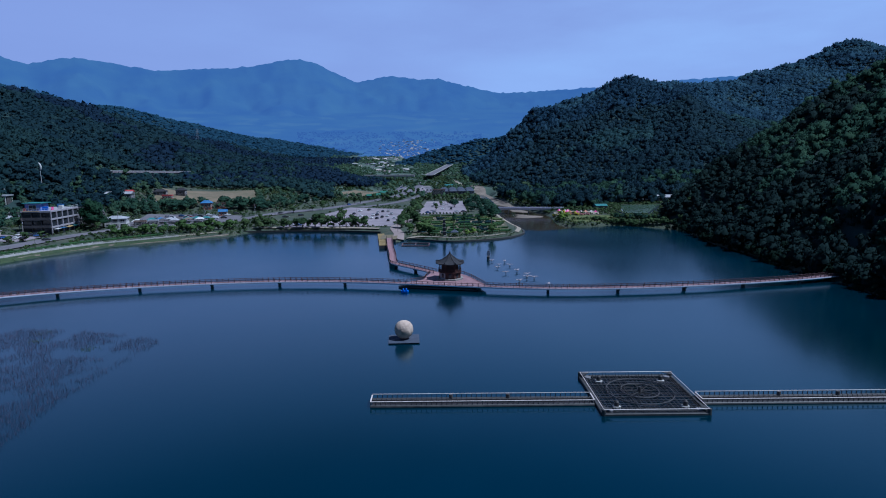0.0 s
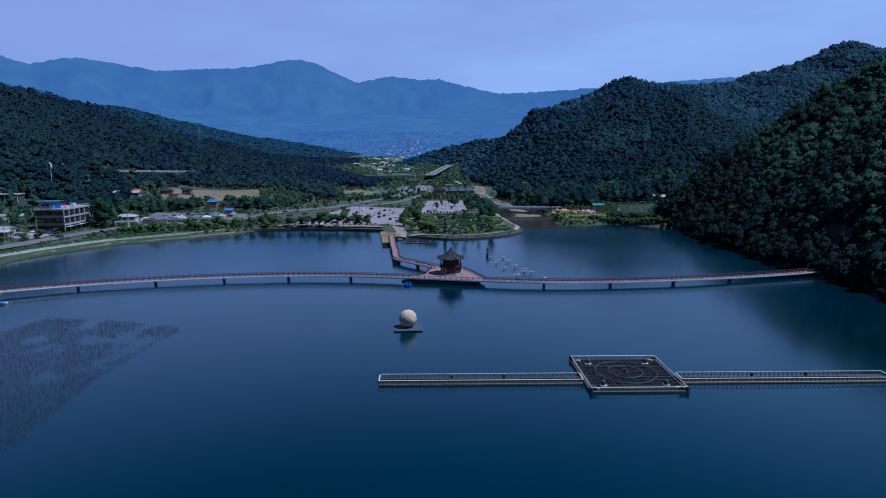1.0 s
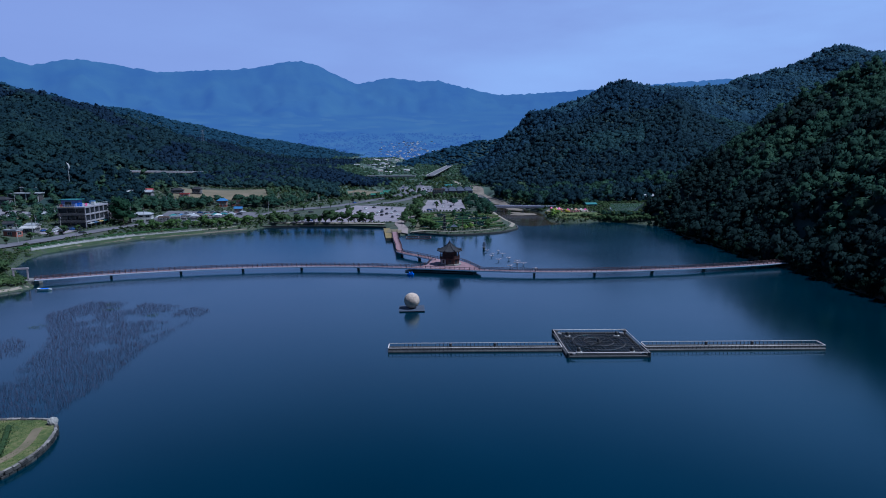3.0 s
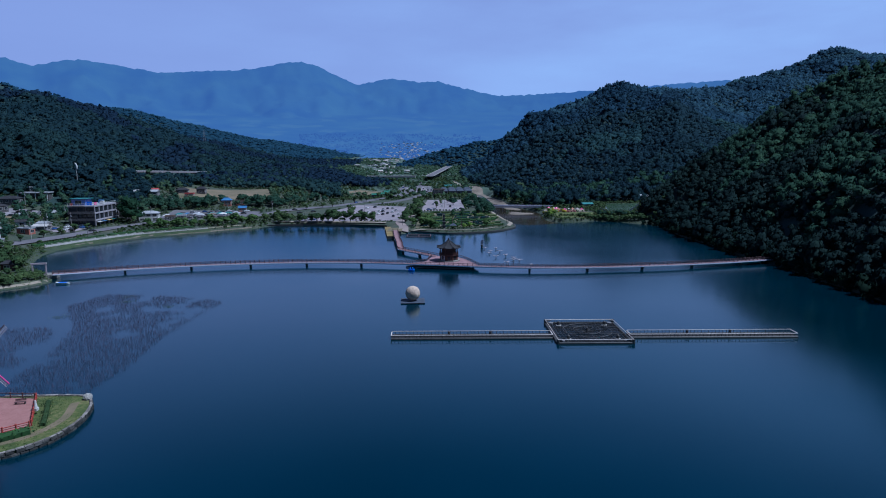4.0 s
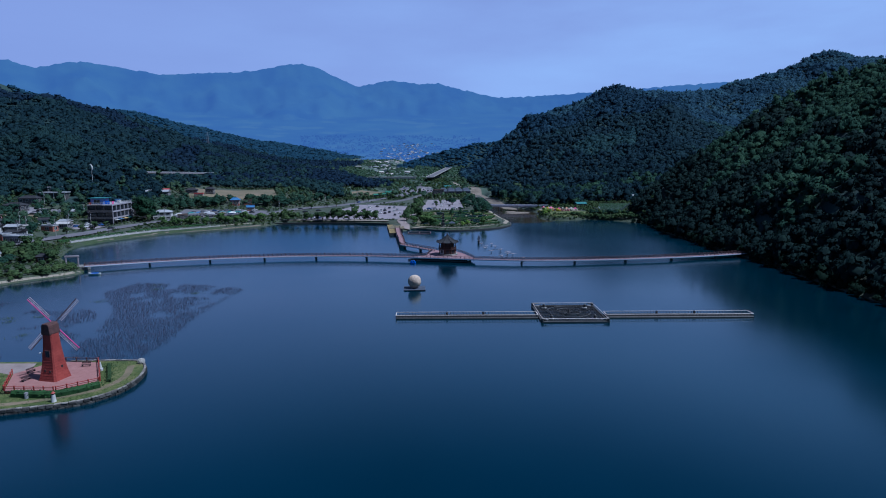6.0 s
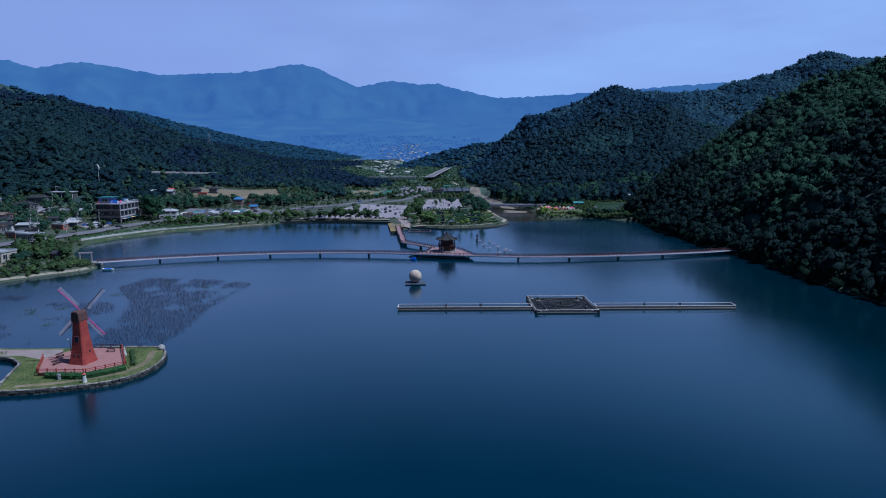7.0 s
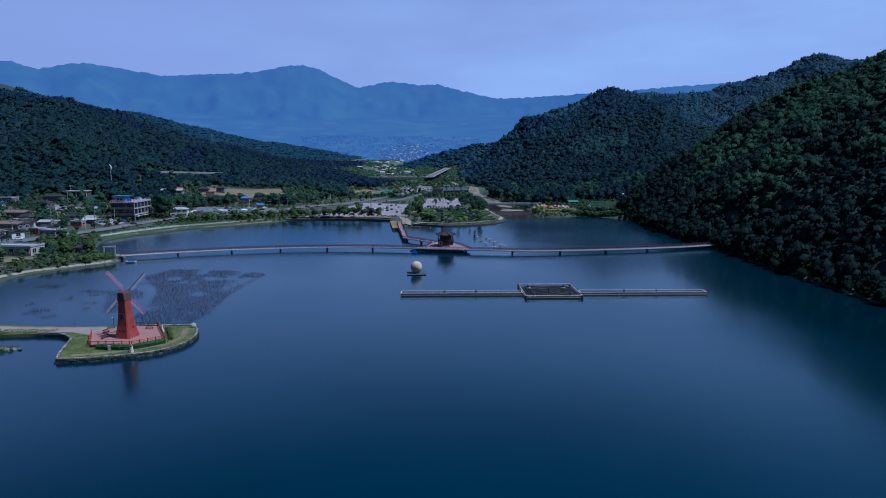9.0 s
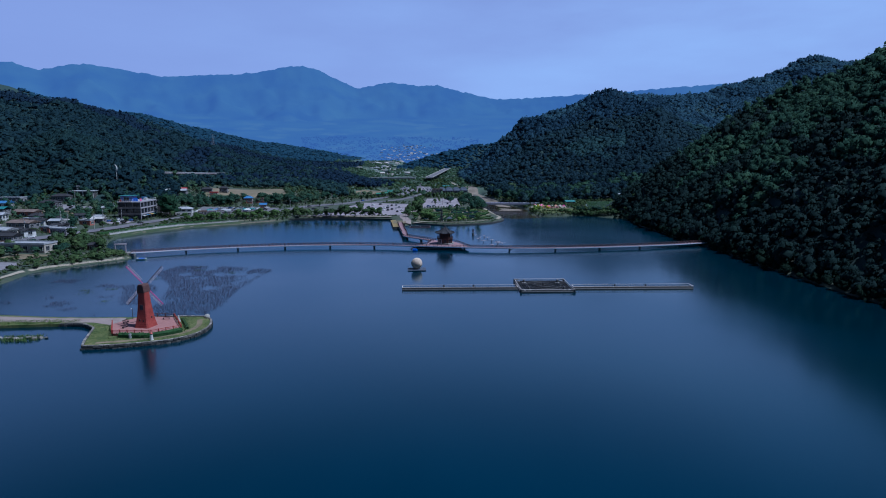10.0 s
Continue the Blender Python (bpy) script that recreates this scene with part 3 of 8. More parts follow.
# shade at the foot of the slope is put into this near-black green
M["shadewood"] = material("painted_shade_foliage", [(0.003, 0.008, 0.007), (0.006, 0.014, 0.010), (0.011, 0.023, 0.015)], 0.05, 0.85, per="island", amount=0.12, spec=0.04, fine=0.3, leaf=0.25)
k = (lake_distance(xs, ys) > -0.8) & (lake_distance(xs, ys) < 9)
wood("shore_thicket", "leafy thicket overhanging the eastern shore, shade painted into its colour", xs[k], ys[k], MID, M["shadewood"], 2.6, 1.05, 0.3)
xs, ys = scatter(20, 1000, 470, 1330, 5.7)
spur = np.maximum(ridge_height(xs, ys, "spur"), ridge_height(xs, ys, "spur_west"))
east = np.maximum(ridge_height(xs, ys, "mid_east"), spur)
k = (east > 2.0) & (lake_distance(xs, ys) > 8) & (xs < 120 + 0.66 * ys) & ~((xs < 205) & (ys < 548)) & southward(xs, ys - 16) & (ys < 1190 + 0.25 * np.clip(xs - 450, 0, 999))
pn = 0.6 * vnoise(xs, ys, 110, 13) + 0.4 * vnoise(xs, ys, 30, 14) + np.where(spur > ridge_height(xs, ys, "mid_east"), -0.6, np.where(xs < 340, -0.2, 0.4))
close = (ys < 700) & (xs < 380)
middle = ~close & (ys < 860) & (xs < 480)
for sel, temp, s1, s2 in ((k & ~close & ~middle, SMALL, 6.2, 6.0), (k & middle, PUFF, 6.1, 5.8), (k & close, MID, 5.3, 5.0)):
    # the farthest crowns get the bluest pair, haze painted into the colour
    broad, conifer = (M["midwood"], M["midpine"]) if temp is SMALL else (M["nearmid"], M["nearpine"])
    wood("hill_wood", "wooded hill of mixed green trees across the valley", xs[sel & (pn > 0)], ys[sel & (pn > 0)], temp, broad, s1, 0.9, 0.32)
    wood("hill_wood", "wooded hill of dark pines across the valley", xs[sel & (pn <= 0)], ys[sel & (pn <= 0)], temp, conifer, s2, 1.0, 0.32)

HILL_ROAD = [(-291, 538), (-289, 552), (-287, 566), (-283, 610), (-276, 638), (-263, 654), (-250, 668)]
hill_line = smooth_path(HILL_ROAD, 6)
xs, ys = scatter(-830, -60, 360, 1600, 6.4)
west = np.maximum.reduce([ridge_height(xs, ys, q) for q in ("west", "west_foot", "west_low")])
gap = np.min([np.hypot(xs - q.x, ys - q.y) - (8 if 550 < q.y < 695 else 2) for q in hill_line], 0)
k = (west > 1.0) & ~((ys < 418) & (xs > -340)) & southward(xs, ys) & (xs > -0.78 * ys - 115) & (gap > 12)
pn = vnoise(xs, ys, 120, 15) + 0.5 * vnoise(xs, ys, 30, 16)
close = (ys < 600) & (xs > -430)
middle = ~close & (ys < 820)
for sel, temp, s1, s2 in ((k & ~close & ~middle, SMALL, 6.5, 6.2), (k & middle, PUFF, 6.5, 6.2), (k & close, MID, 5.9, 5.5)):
    # beyond the near trees the bluer pair imitates haze
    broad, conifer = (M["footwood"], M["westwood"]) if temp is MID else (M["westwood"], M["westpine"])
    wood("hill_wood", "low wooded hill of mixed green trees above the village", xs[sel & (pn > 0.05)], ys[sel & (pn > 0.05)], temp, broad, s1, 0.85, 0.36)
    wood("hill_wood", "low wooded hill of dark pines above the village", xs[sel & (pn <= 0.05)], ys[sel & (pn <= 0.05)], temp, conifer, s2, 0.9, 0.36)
xs, ys = scatter(-1250, 420, 1350, 2560, 11.5)
k = (np.maximum(ridge_height(xs, ys, "far_west"), ridge_height(xs, ys, "knoll")) > 2.5) & (np.abs(xs) < 0.72 * ys) & southward(xs, ys - 10)
wood("far_wood", "far wooded ridge with blue haze painted into its foliage", xs[k], ys[k], FAR, M["farpine"], 12.0, 0.5, 0.12)

# ---- more materials ----
M["asphalt"] = material("worn_asphalt", [(0.0782, 0.0738, 0.0855), (0.1334, 0.1260, 0.1406)], 0.12, 0.95, fine=1.5)
M["paving"] = material("pale_paving", [(0.1399, 0.1233, 0.1377), (0.2425, 0.2113, 0.2295)], 0.1, 0.95, fine=1.0)
M["gravel"] = material("grey_gravel", [(0.1170, 0.1074, 0.1187), (0.1620, 0.1496, 0.1634), (0.2250, 0.2112, 0.2280)], 0.08, 0.95, fine=1.2, bump=0.4, bump_scale=3)
M["palewall"] = material("pale_concrete_wall", [(0.25, 0.238, 0.23), (0.36, 0.343, 0.333), (0.47, 0.452, 0.44)], 0.3, 0.9, fine=2.0)
M["net"] = material("grey_blue_crop_net", [(0.05, 0.075, 0.085), (0.085, 0.115, 0.13), (0.13, 0.155, 0.17)], 0.1, 0.8, fine=0.8)
M["sand"] = material("sandy_path", [(0.17, 0.145, 0.11), (0.27, 0.235, 0.185)], 0.15, 0.95, fine=1.5)
M["soil"] = material("bare_field", [(0.045, 0.062, 0.024), (0.125, 0.100, 0.060), (0.195, 0.150, 0.10)], 0.05, 0.95, fine=0.35)
M["brownpave"] = material("brownish_path_paving", [(0.16, 0.125, 0.115), (0.24, 0.195, 0.18)], 0.3, 0.9, fine=2)
M["white"] = material("white_paint", [(0.36, 0.355, 0.34), (0.55, 0.545, 0.53)], 0.8, 0.6)
M["wallgrey"] = material("grey_render", [(0.10, 0.097, 0.105), (0.17, 0.165, 0.175)], 0.4, 0.85, fine=3)
M["walldark"] = material("dark_cladding", [(0.045, 0.042, 0.045), (0.09, 0.085, 0.085)], 0.5, 0.7)
M["wallcream"] = material("cream_render", [(0.26, 0.23, 0.19), (0.38, 0.34, 0.29)], 0.5, 0.85)
M["brickred"] = material("brick_red_render", [(0.22, 0.075, 0.055), (0.33, 0.12, 0.085)], 0.6, 0.85)
M["glass"] = material("window_glass", [(0.012, 0.015, 0.02), (0.03, 0.036, 0.045)], 0.3, 0.12, spec=0.6)
M["tile"] = material("dark_roof_tile", [(0.016, 0.016, 0.019), (0.045, 0.045, 0.05)], 0.8, 0.8, fine=5, bump=0.3, spec=0.12)
M["bluetile"] = material("blue_grey_roof_tile", [(0.026, 0.034, 0.055), (0.055, 0.067, 0.095)], 0.8, 0.75, fine=5)
M["roofblue"] = material("blue_sheet_roof", [(0.0285, 0.0900, 0.2220), (0.0665, 0.1650, 0.3108)], 0.3, 0.5)
M["roofteal"] = material("teal_sheet_roof", [(0.0220, 0.1008, 0.1040), (0.0440, 0.1728, 0.1680)], 0.3, 0.5)
M["roofgreen"] = material("green_sheet_roof", [(0.0195, 0.0960, 0.0617), (0.0455, 0.1600, 0.1045)], 0.3, 0.5)
M["roofred"] = material("red_sheet_roof", [(0.2520, 0.0333, 0.0392), (0.3600, 0.0665, 0.0588)], 0.3, 0.5)
M["rooforange"] = material("orange_tile_roof", [(0.36, 0.14, 0.08), (0.48, 0.22, 0.13)], 0.3, 0.7)
M["roofgrey"] = material("grey_sheet_roof", [(0.20, 0.205, 0.22), (0.34, 0.345, 0.36)], 0.3, 0.55)
M["roofbrown"] = material("brown_sheet_roof", [(0.09, 0.065, 0.055), (0.16, 0.12, 0.10)], 0.3, 0.75)
M["awning"] = material("yellow_awning", [(0.45, 0.30, 0.08), (0.6, 0.42, 0.15)], 0.5, 0.8)
M["timber"] = material("dark_red_timber", [(0.028, 0.012, 0.010), (0.07, 0.028, 0.022)], 1.0, 0.7)
M["plaster"] = material("white_panel", [(0.28, 0.25, 0.24), (0.42, 0.39, 0.37)], 1.0, 0.8)
M["millred"] = material("brick_red_boards", [(0.13, 0.017, 0.014), (0.21, 0.032, 0.024), (0.26, 0.05, 0.036)], 0.5, 0.75, fine=3)
M["millcap"] = material("brown_shingles", [(0.040, 0.019, 0.018), (0.085, 0.040, 0.036)], 1.5, 0.85, bump=0.4, bump_scale=4)
M["deckred"] = material("red_deck_boards", [(0.19, 0.085, 0.075), (0.28, 0.145, 0.13)], 0.7, 0.75, fine=4)
M["redpaint"] = material("red_paint", [(0.21, 0.028, 0.022), (0.31, 0.055, 0.04)], 1.0, 0.55)
M["pink"] = material("magenta_strip", [(0.50, 0.03, 0.17), (0.62, 0.07, 0.26)], 1.0, 0.5)
M["sail"] = material("pale_sail_lattice", [(0.4250, 0.3432, 0.3600), (0.5610, 0.4680, 0.4800)], 1.0, 0.7)
M["hedge"] = material("clipped_hedge", [(0.012, 0.034, 0.012), (0.026, 0.062, 0.018), (0.045, 0.095, 0.025)], 0.4, 0.8, per="island", amount=0.4, spec=0.15)
M["bankgrass"] = material("rough_bank_grass", [(0.035, 0.065, 0.016), (0.065, 0.105, 0.025), (0.12, 0.15, 0.05)], 0.2, 0.95, per="island", amount=0.4, spec=0.1)
M["reed"] = material("dead_reed", [(0.030, 0.019, 0.038), (0.05, 0.034, 0.056), (0.08, 0.058, 0.082)], 0.3, 0.9, per="island", amount=0.5, spec=0.1)
M["weed"] = material("water_weed", [(0.05, 0.075, 0.025), (0.10, 0.12, 0.04)], 0.6, 0.9, per="island", amount=0.5, spec=0.1)
M["bluepaint"] = material("blue_paint", [(0.02, 0.10, 0.55), (0.04, 0.17, 0.70)], 1.0, 0.4)
M["bird"] = material("pinkish_white_plastic", [(0.20, 0.165, 0.18), (0.34, 0.29, 0.305)], 1.0, 0.6)
M["tyre"] = material("rubber", [g(0.015), g(0.03)], 2.0, 0.85)
M["bigtree"] = material("dark_evergreen_foliage", [(0.008, 0.022, 0.014), (0.016, 0.040, 0.021), (0.028, 0.060, 0.028)], 0.3, 0.65, per="island", amount=0.2, spec=0.04, leaf=0.25)
PAINTS = [material("car_paint_" + q, [tuple(0.8 * c for c in col), col], 1.0, 0.25, spec=0.6) for q, col in (("white", (0.72, 0.72, 0.72)), ("black", (0.02, 0.02, 0.022)), ("silver", (0.38, 0.39, 0.40)), ("blue", (0.04, 0.10, 0.30)), ("red", (0.35, 0.03, 0.03)))]


M["shallow"] = material("shallow_river_water", [(0.022, 0.018, 0.012), (0.045, 0.036, 0.024)], 0.06, 0.08, spec=0.5, bump=0.03, bump_scale=1.2)


# ---- draped surfaces ----
M["gardenlawn"] = material("garden_ground", [(0.0312, 0.0420, 0.0220), (0.0720, 0.0693, 0.0374), (0.1560, 0.1176, 0.0792)], 0.15, 0.95, fine=1.2, bump=0.3)
M["siltbank"] = material("silty_sand", [(0.07, 0.058, 0.045), (0.14, 0.115, 0.09), (0.22, 0.185, 0.15)], 0.12, 0.9, fine=1.0, bump=0.3)
LOTS, ROADS, HOUSES = [], [], []


def draped(name, corners, mat, label, lift=0.14, step=4.0, kind="structure", category="ground"):
    """A sheet on the land between four plan corners."""
    LOTS.append(list(corners))
    a, b, c, d = [np.array(q, float) for q in corners]
    n = max(2, int(max(np.linalg.norm(b - a), np.linalg.norm(c - d)) / step))
    m = max(2, int(max(np.linalg.norm(d - a), np.linalg.norm(c - b)) / step))
    s, t = np.meshgrid(np.linspace(0, 1, n + 1), np.linspace(0, 1, m + 1))
    s, t = s[..., None], t[..., None]
    q = a * (1 - s) * (1 - t) + b * s * (1 - t) + c * s * t + d * (1 - s) * t
    x, y = q[..., 0], q[..., 1]
    k = np.arange((n + 1) * (m + 1)).reshape(m + 1, n + 1)
    f = np.stack([k[:-1, :-1], k[:-1, 1:], k[1:, 1:], k[1:, :-1]], -1).reshape(-1, 4)
    me = mesh_np(name, np.stack([x, y, land(x, y) + lift], -1).reshape(-1, 3), f, mat)
    return tagged(new(name, me), label, category, kind=kind)


def road(name, path, width, mat, label, lift=0.18, step=3.0, level=True):
    pts = smooth_path(path, step)
    ROADS.append(([(q.x, q.y) for q in pts], width))
    rows = []
    for i, q in enumerate(pts):
        d = pts[min(i + 1, len(pts) - 1)] - pts[max(i - 1, 0)]
        d.z = 0
        d.normalize()
        for u in (-0.5, -0.17, 0.17, 0.5):
            rows.append((q.x + d.y * width * u, q.y - d.x * width * u))
    rows = np.array(rows)
    z = land(rows[:, 0], rows[:, 1])
    if level:
        z = np.maximum(z.reshape(-1, 4).max(1, keepdims=True) * 0.5 + z.reshape(-1, 4) * 0.5, z.reshape(-1, 4)).ravel()
    z = z + lift
    k = np.arange(len(rows)).reshape(-1, 4)
    f = np.stack([k[:-1, :-1], k[:-1, 1:], k[1:, 1:], k[1:, :-1]], -1).reshape(-1, 4)
    me = mesh_np(name, np.column_stack([rows, z]), f, mat)
    return tagged(new(name, me), label, "road", kind="structure"), pts


draped("pavement", [(-101, 377), (-29, 377), (-28, 482), (-74, 500)], M["paving"], "pale grey open car park beside the lake", category="car park")
draped("pavement", [(-15, 444), (22, 450), (22, 551), (-11, 551)], M["paving"], "pale grey car park behind the garden", category="car park")
draped("lawn", [(-15, 337), (42, 348), (46, 438), (-15, 428)], M["gardenlawn"], "terraced garden lawn on the promontory", lift=0.1, category="lawn")
draped("field", [(-227, 474), (-148, 488), (-176, 580), (-250, 548)], M["soil"], "bare tan field at the foot of the hill", category="field")
draped("pavement", [(-208, 383), (-140, 416), (-143, 438), (-215, 445)], M["asphalt"], "asphalt yard behind the market stalls", category="yard")
draped("pavement", [(-298, 352), (-272, 364), (-278, 388), (-306, 386)], M["gravel"], "pale gravel yard among the village houses", lift=0.2, category="yard")
draped("field", [(-297, 338), (-268, 346), (-270, 363), (-297, 351)], M["soil"], "trodden brown bank below the village yard", category="bank")
draped("pavement", [(-246, 308), (-222, 316), (-222, 334), (-242, 332)], M["paving"], "pale forecourt beside the cafe", category="yard")
draped("pavement", [(-27, 662), (-7, 660), (-11, 770), (-27, 772)], M["paving"], "grey paved lot beside the valley road", category="car park")
draped("pavement", [(-50, 664), (-35, 664), (-42, 790), (-51, 790)], M["asphalt"], "wide asphalt turning yard on the valley road", lift=0.26, category="yard")
draped("field", [(-112, 640), (-72, 612), (-62, 660), (-98, 705)], M["soil"], "brown ploughed field in the valley", category="field")
draped("lawn", [(-118, 452), (-92, 424), (-76, 498), (-84, 506)], M["meadow"], "green slope between road and car park", lift=0.16, category="lawn")
draped("field", [(-208, 170), (-190, 172), (-186, 184), (-206, 186)], M["soil"], "rough brown ground beside the shore hall", category="field")
draped("pavement", [(-231, 120), (-183, 130), (-183, 160), (-231, 170)], M["gravel"], "grey gravel yard by the western shore", category="yard")
road("road", [(-228, 90), (-230, 150), (-230, 215), (-223, 262), (-216, 300), (-213, 330), (-207, 356), (-197, 376), (-172, 392), (-145, 409), (-130, 435), (-107, 467), (-86, 504), (-67, 550), (-46, 600), (-36, 660), (-26, 760), (-22, 900)], 10, M["asphalt"], "grey lakeside road with worn asphalt")
road("road", [(48, 560), (50, 620), (46, 690), (40, 740), (30, 800), (22, 900)], 6, M["sand"], "pale road along the river bank")
road("road", [(-66, 500), (-40, 540), (-22, 600), (-10, 680), (-16, 760)], 8, M["asphalt"], "wide pale road between car parks")
road("pavement", [(46, 350), (50, 372), (47, 400), (45, 440), (46, 470)], 2.6, M["sand"], "pale promenade along the promontory")
road("pavement", [(-22, 326), (-23, 345), (-27, 372), (-22, 402), (-20, 440)], 6, M["brownpave"], "brown paved walk from the quay")
road("pavement", [(-18, 334), (-4, 331), (8, 327), (24, 331), (38, 341)], 2.2, M["sand"], "sandy path along the garden edge")
road("beach", [(-170, 112), (-172.5, 132), (-173, 146), (-164.5, 161.5), (-153.5, 174.5), (-149.5, 182)], 1.3, M["sand"], "narrow sandy beach along the western shore", lift=0.08, level=False)
road("beach", [(-197, 264), (-190, 283), (-180, 301), (-172.5, 313.5), (-159, 323.5), (-141, 338.5), (-124, 352.5)], 1.0, M["siltbank"], "thin sandy edge along the northern shore", lift=0.1, level=False)
road("pavement", [(-203, 262), (-196, 283), (-187, 302), (-179, 315), (-165, 328), (-150, 341), (-132, 356)], 3.6, M["sand"], "pale shore walkway below the road")
road("pavement", [(-116, 371.5), (-94, 374.5), (-61, 372), (-36, 366)], 3.0, M["sand"], "pale path along the quay wall", lift=0.5)
road("lawn", [(-200, 258), (-196.5, 266), (-191, 284), (-182.5, 301), (-175, 313), (-161, 325), (-146, 337)], 4.6, M["bankturf"], "strip of green grass on the bank below the wall", lift=0.1, level=False)
road("lawn", [(-209, 262), (-202, 284), (-193, 304), (-185, 318), (-171, 332), (-156, 345)], 4.5, M["meadow"], "rough green verge above the wall", lift=0.12, level=False)
for i in range(4):
    y = 352 + i * 22
    road("pavement", [(-12, y - 3), (15, y + 1), (42, y + 6)], 2.4, M["sand"], "narrow path between garden hedges", lift=0.2)
road("riverbed", [(64, 512), (58, 560), (54, 610), (51, 660), (48, 720), (44, 780)], 13, M["siltbank"], "stony river bed upstream of the bridge", lift=0.3)
bm = bmesh.new()
bm.faces.new([bm.verts.new((x, y, 0.006)) for x, y in ((49, 395), (54, 372), (62, 366), (76, 372), (86, 379), (79, 395), (80, 415), (84, 450), (78, 490), (60, 560), (43, 560), (45, 480), (47, 440))])
tagged(part("shallows", bm, M["shallow"]), "brown shallow river water over sand", "water", kind="structure")
for pts, z in (([(55, 447), (63, 440), (72, 443), (80, 446), (79, 456), (70, 460), (66, 467), (58, 468), (60, 458)], 0.2), ([(60, 492), (70, 480), (75, 486), (64, 520), (57, 540)], 0.3)):
    bm = bmesh.new()
    prism(bm, [(q.x, q.y) for q in smooth_path(pts + pts[:1], 2.0)[:-1]], -0.5, z, 0.2)
    tagged(part("sandbank", bm, M["siltbank"]), "low brown sandbank in the river mouth", "sandbank", kind="structure")


# ---- plants ----
def tree(kind, seed, mat, trunk_h, crown_r, crown_h, conical=0.0, lobes=7, cards=30, leaf=0.3, label="", category="tree", group=""):
    """A tree 1:1 in metres: tapered trunk with limbs, crown of leaf clumps."""
    r = random.Random(seed)
    ob = thing(kind, label, category, group=group)
    bm = bmesh.new()
    top = trunk_h + crown_h * 0.55
    tube(bm, (0, 0, -0.4), (r.uniform(-0.2, 0.2), 0, top), 0.028 * (trunk_h + crown_h) + 0.04, 0.04, 7)
    for k in range(5):
        t = k * math.tau / 5 + r.uniform(-0.4, 0.4)
        z = trunk_h * r.uniform(0.7, 1.05)
        tube(bm, (0, 0, z), (math.cos(t) * crown_r * 0.6, math.sin(t) * crown_r * 0.6, z + crown_h * r.uniform(0.2, 0.45)), 0.1, 0.03, 5)
    part("trunk", bm, M["bark"], ob)
    v, f, nm = crown(np.random.default_rng(seed), lobes, cards, leaf, conical)
    v = v * np.array([crown_r, crown_r, crown_h / 2]) + np.array([0, 0, trunk_h + crown_h * 0.42])
    me = mesh_np("crown", v, f, mat)
    me.normals_split_custom_set_from_vertices(nm)
    part("crown", me, None, ob)
    return ob


class Planter:
    """Sets the first tree of a kind and copies it afterwards."""

    def __init__(self, *trees):
        self.trees, self.used = list(trees), [False] * len(trees)

    def set(self, x, y, scale=1.0, z=None):
        k = random.randrange(len(self.trees))
        s = scale * random.uniform(0.85, 1.18)
        m = pose(x, y, height(x, y) if z is None else z, 0, 0, random.uniform(0, 360)) @ Matrix.Diagonal((s, s, s * random.uniform(0.9, 1.12), 1))
        if self.used[k]:
            copy_thing(self.trees[k], m).matrix_basis = m
        else:
            self.trees[k].matrix_basis = m
            self.used[k] = True


M["parklight"] = material("light_park_foliage", [(0.030, 0.058, 0.020), (0.058, 0.100, 0.032), (0.105, 0.155, 0.050)], 0.1, 0.8, per="island", amount=0.25, spec=0.06, leaf=0.3)
LIGHT = Planter(*[tree("park_tree", 16 + i, M["parklight"], 0.9, 3.2, 4.6, label="low light green leafy tree beside the shore", group="park trees") for i in range(2)])
ROUND = Planter(*[tree("park_tree", 10 + i, M["park"], 0.8, 3.4, 5.6, label="round leafy green park tree with a short trunk", group="park trees") for i in range(3)])
SMALLT = Planter(*[tree("street_tree", 20 + i, M["park"], 1.2, 1.9, 3.2, lobes=6, cards=26, leaf=0.34, label="small leafy street tree with a thin trunk", group="street trees") for i in range(2)])
YELLOW = Planter(tree("bright_tree", 30, M["willow"], 0.9, 2.3, 3.2, label="low yellow-green leafy tree by the water", group="bright trees"))
PINES = Planter(tree("pine_tree", 40, M["bigtree"], 6.0, 2.1, 4.6, 0.5, label="tall pine with a bare trunk and dark crown", group="pines"))
DARK = Planter(*[tree("shade_tree", 50 + i, M["forest"], 0.8, 4.2, 6.8, label="broad dark green shade tree", group="shade trees") for i in range(3)])
BUSH = Planter(*[tree("bush", 60 + i, M["park"], 0.1, 1.7, 2.4, lobes=6, cards=26, leaf=0.34, label="rounded leafy bush on the bank", category="bush", group="bushes") for i in range(3)])

for x, y in [(-23, 369), (-20, 385), (-17, 403), (-20, 426), (-18, 452), (-18, 477), (-17, 509), (-14, 377), (-17, 349), (-3, 336), (-6, 341), (-7, 353), (-10, 348), (31, 342), (-14, 392), (-19, 414), (-15, 464), (-19, 440)]:
    (LIGHT if y < 360 else ROUND).set(x, y, 1.25)
for x, y in [(16, 337), (20, 341), (86, 420), (89, 413), (84, 408)]:
    YELLOW.set(x, y)
for x, y in [(15, 350), (24, 354), (32, 361), (9, 352)]:
    PINES.set(x, y)
for x, y in [(25, 461), (32, 473), (35, 449), (45, 500), (38, 479), (40, 423), (33, 521), (25, 507), (36, 567), (40, 548), (41, 470), (31, 423), (13, 497), (38, 452), (40, 510), (40, 436), (30, 540)]:
    DARK.set(x, y, 1.05)
for i in range(10):
    SMALLT.set(-12 + i * 4.1, 557 + i, 1.35)
for i in range(14):
    ROUND.set(-97 + i * 3.9, 374.5 + (i % 3) * 0.6, random.uniform(0.95, 1.25))
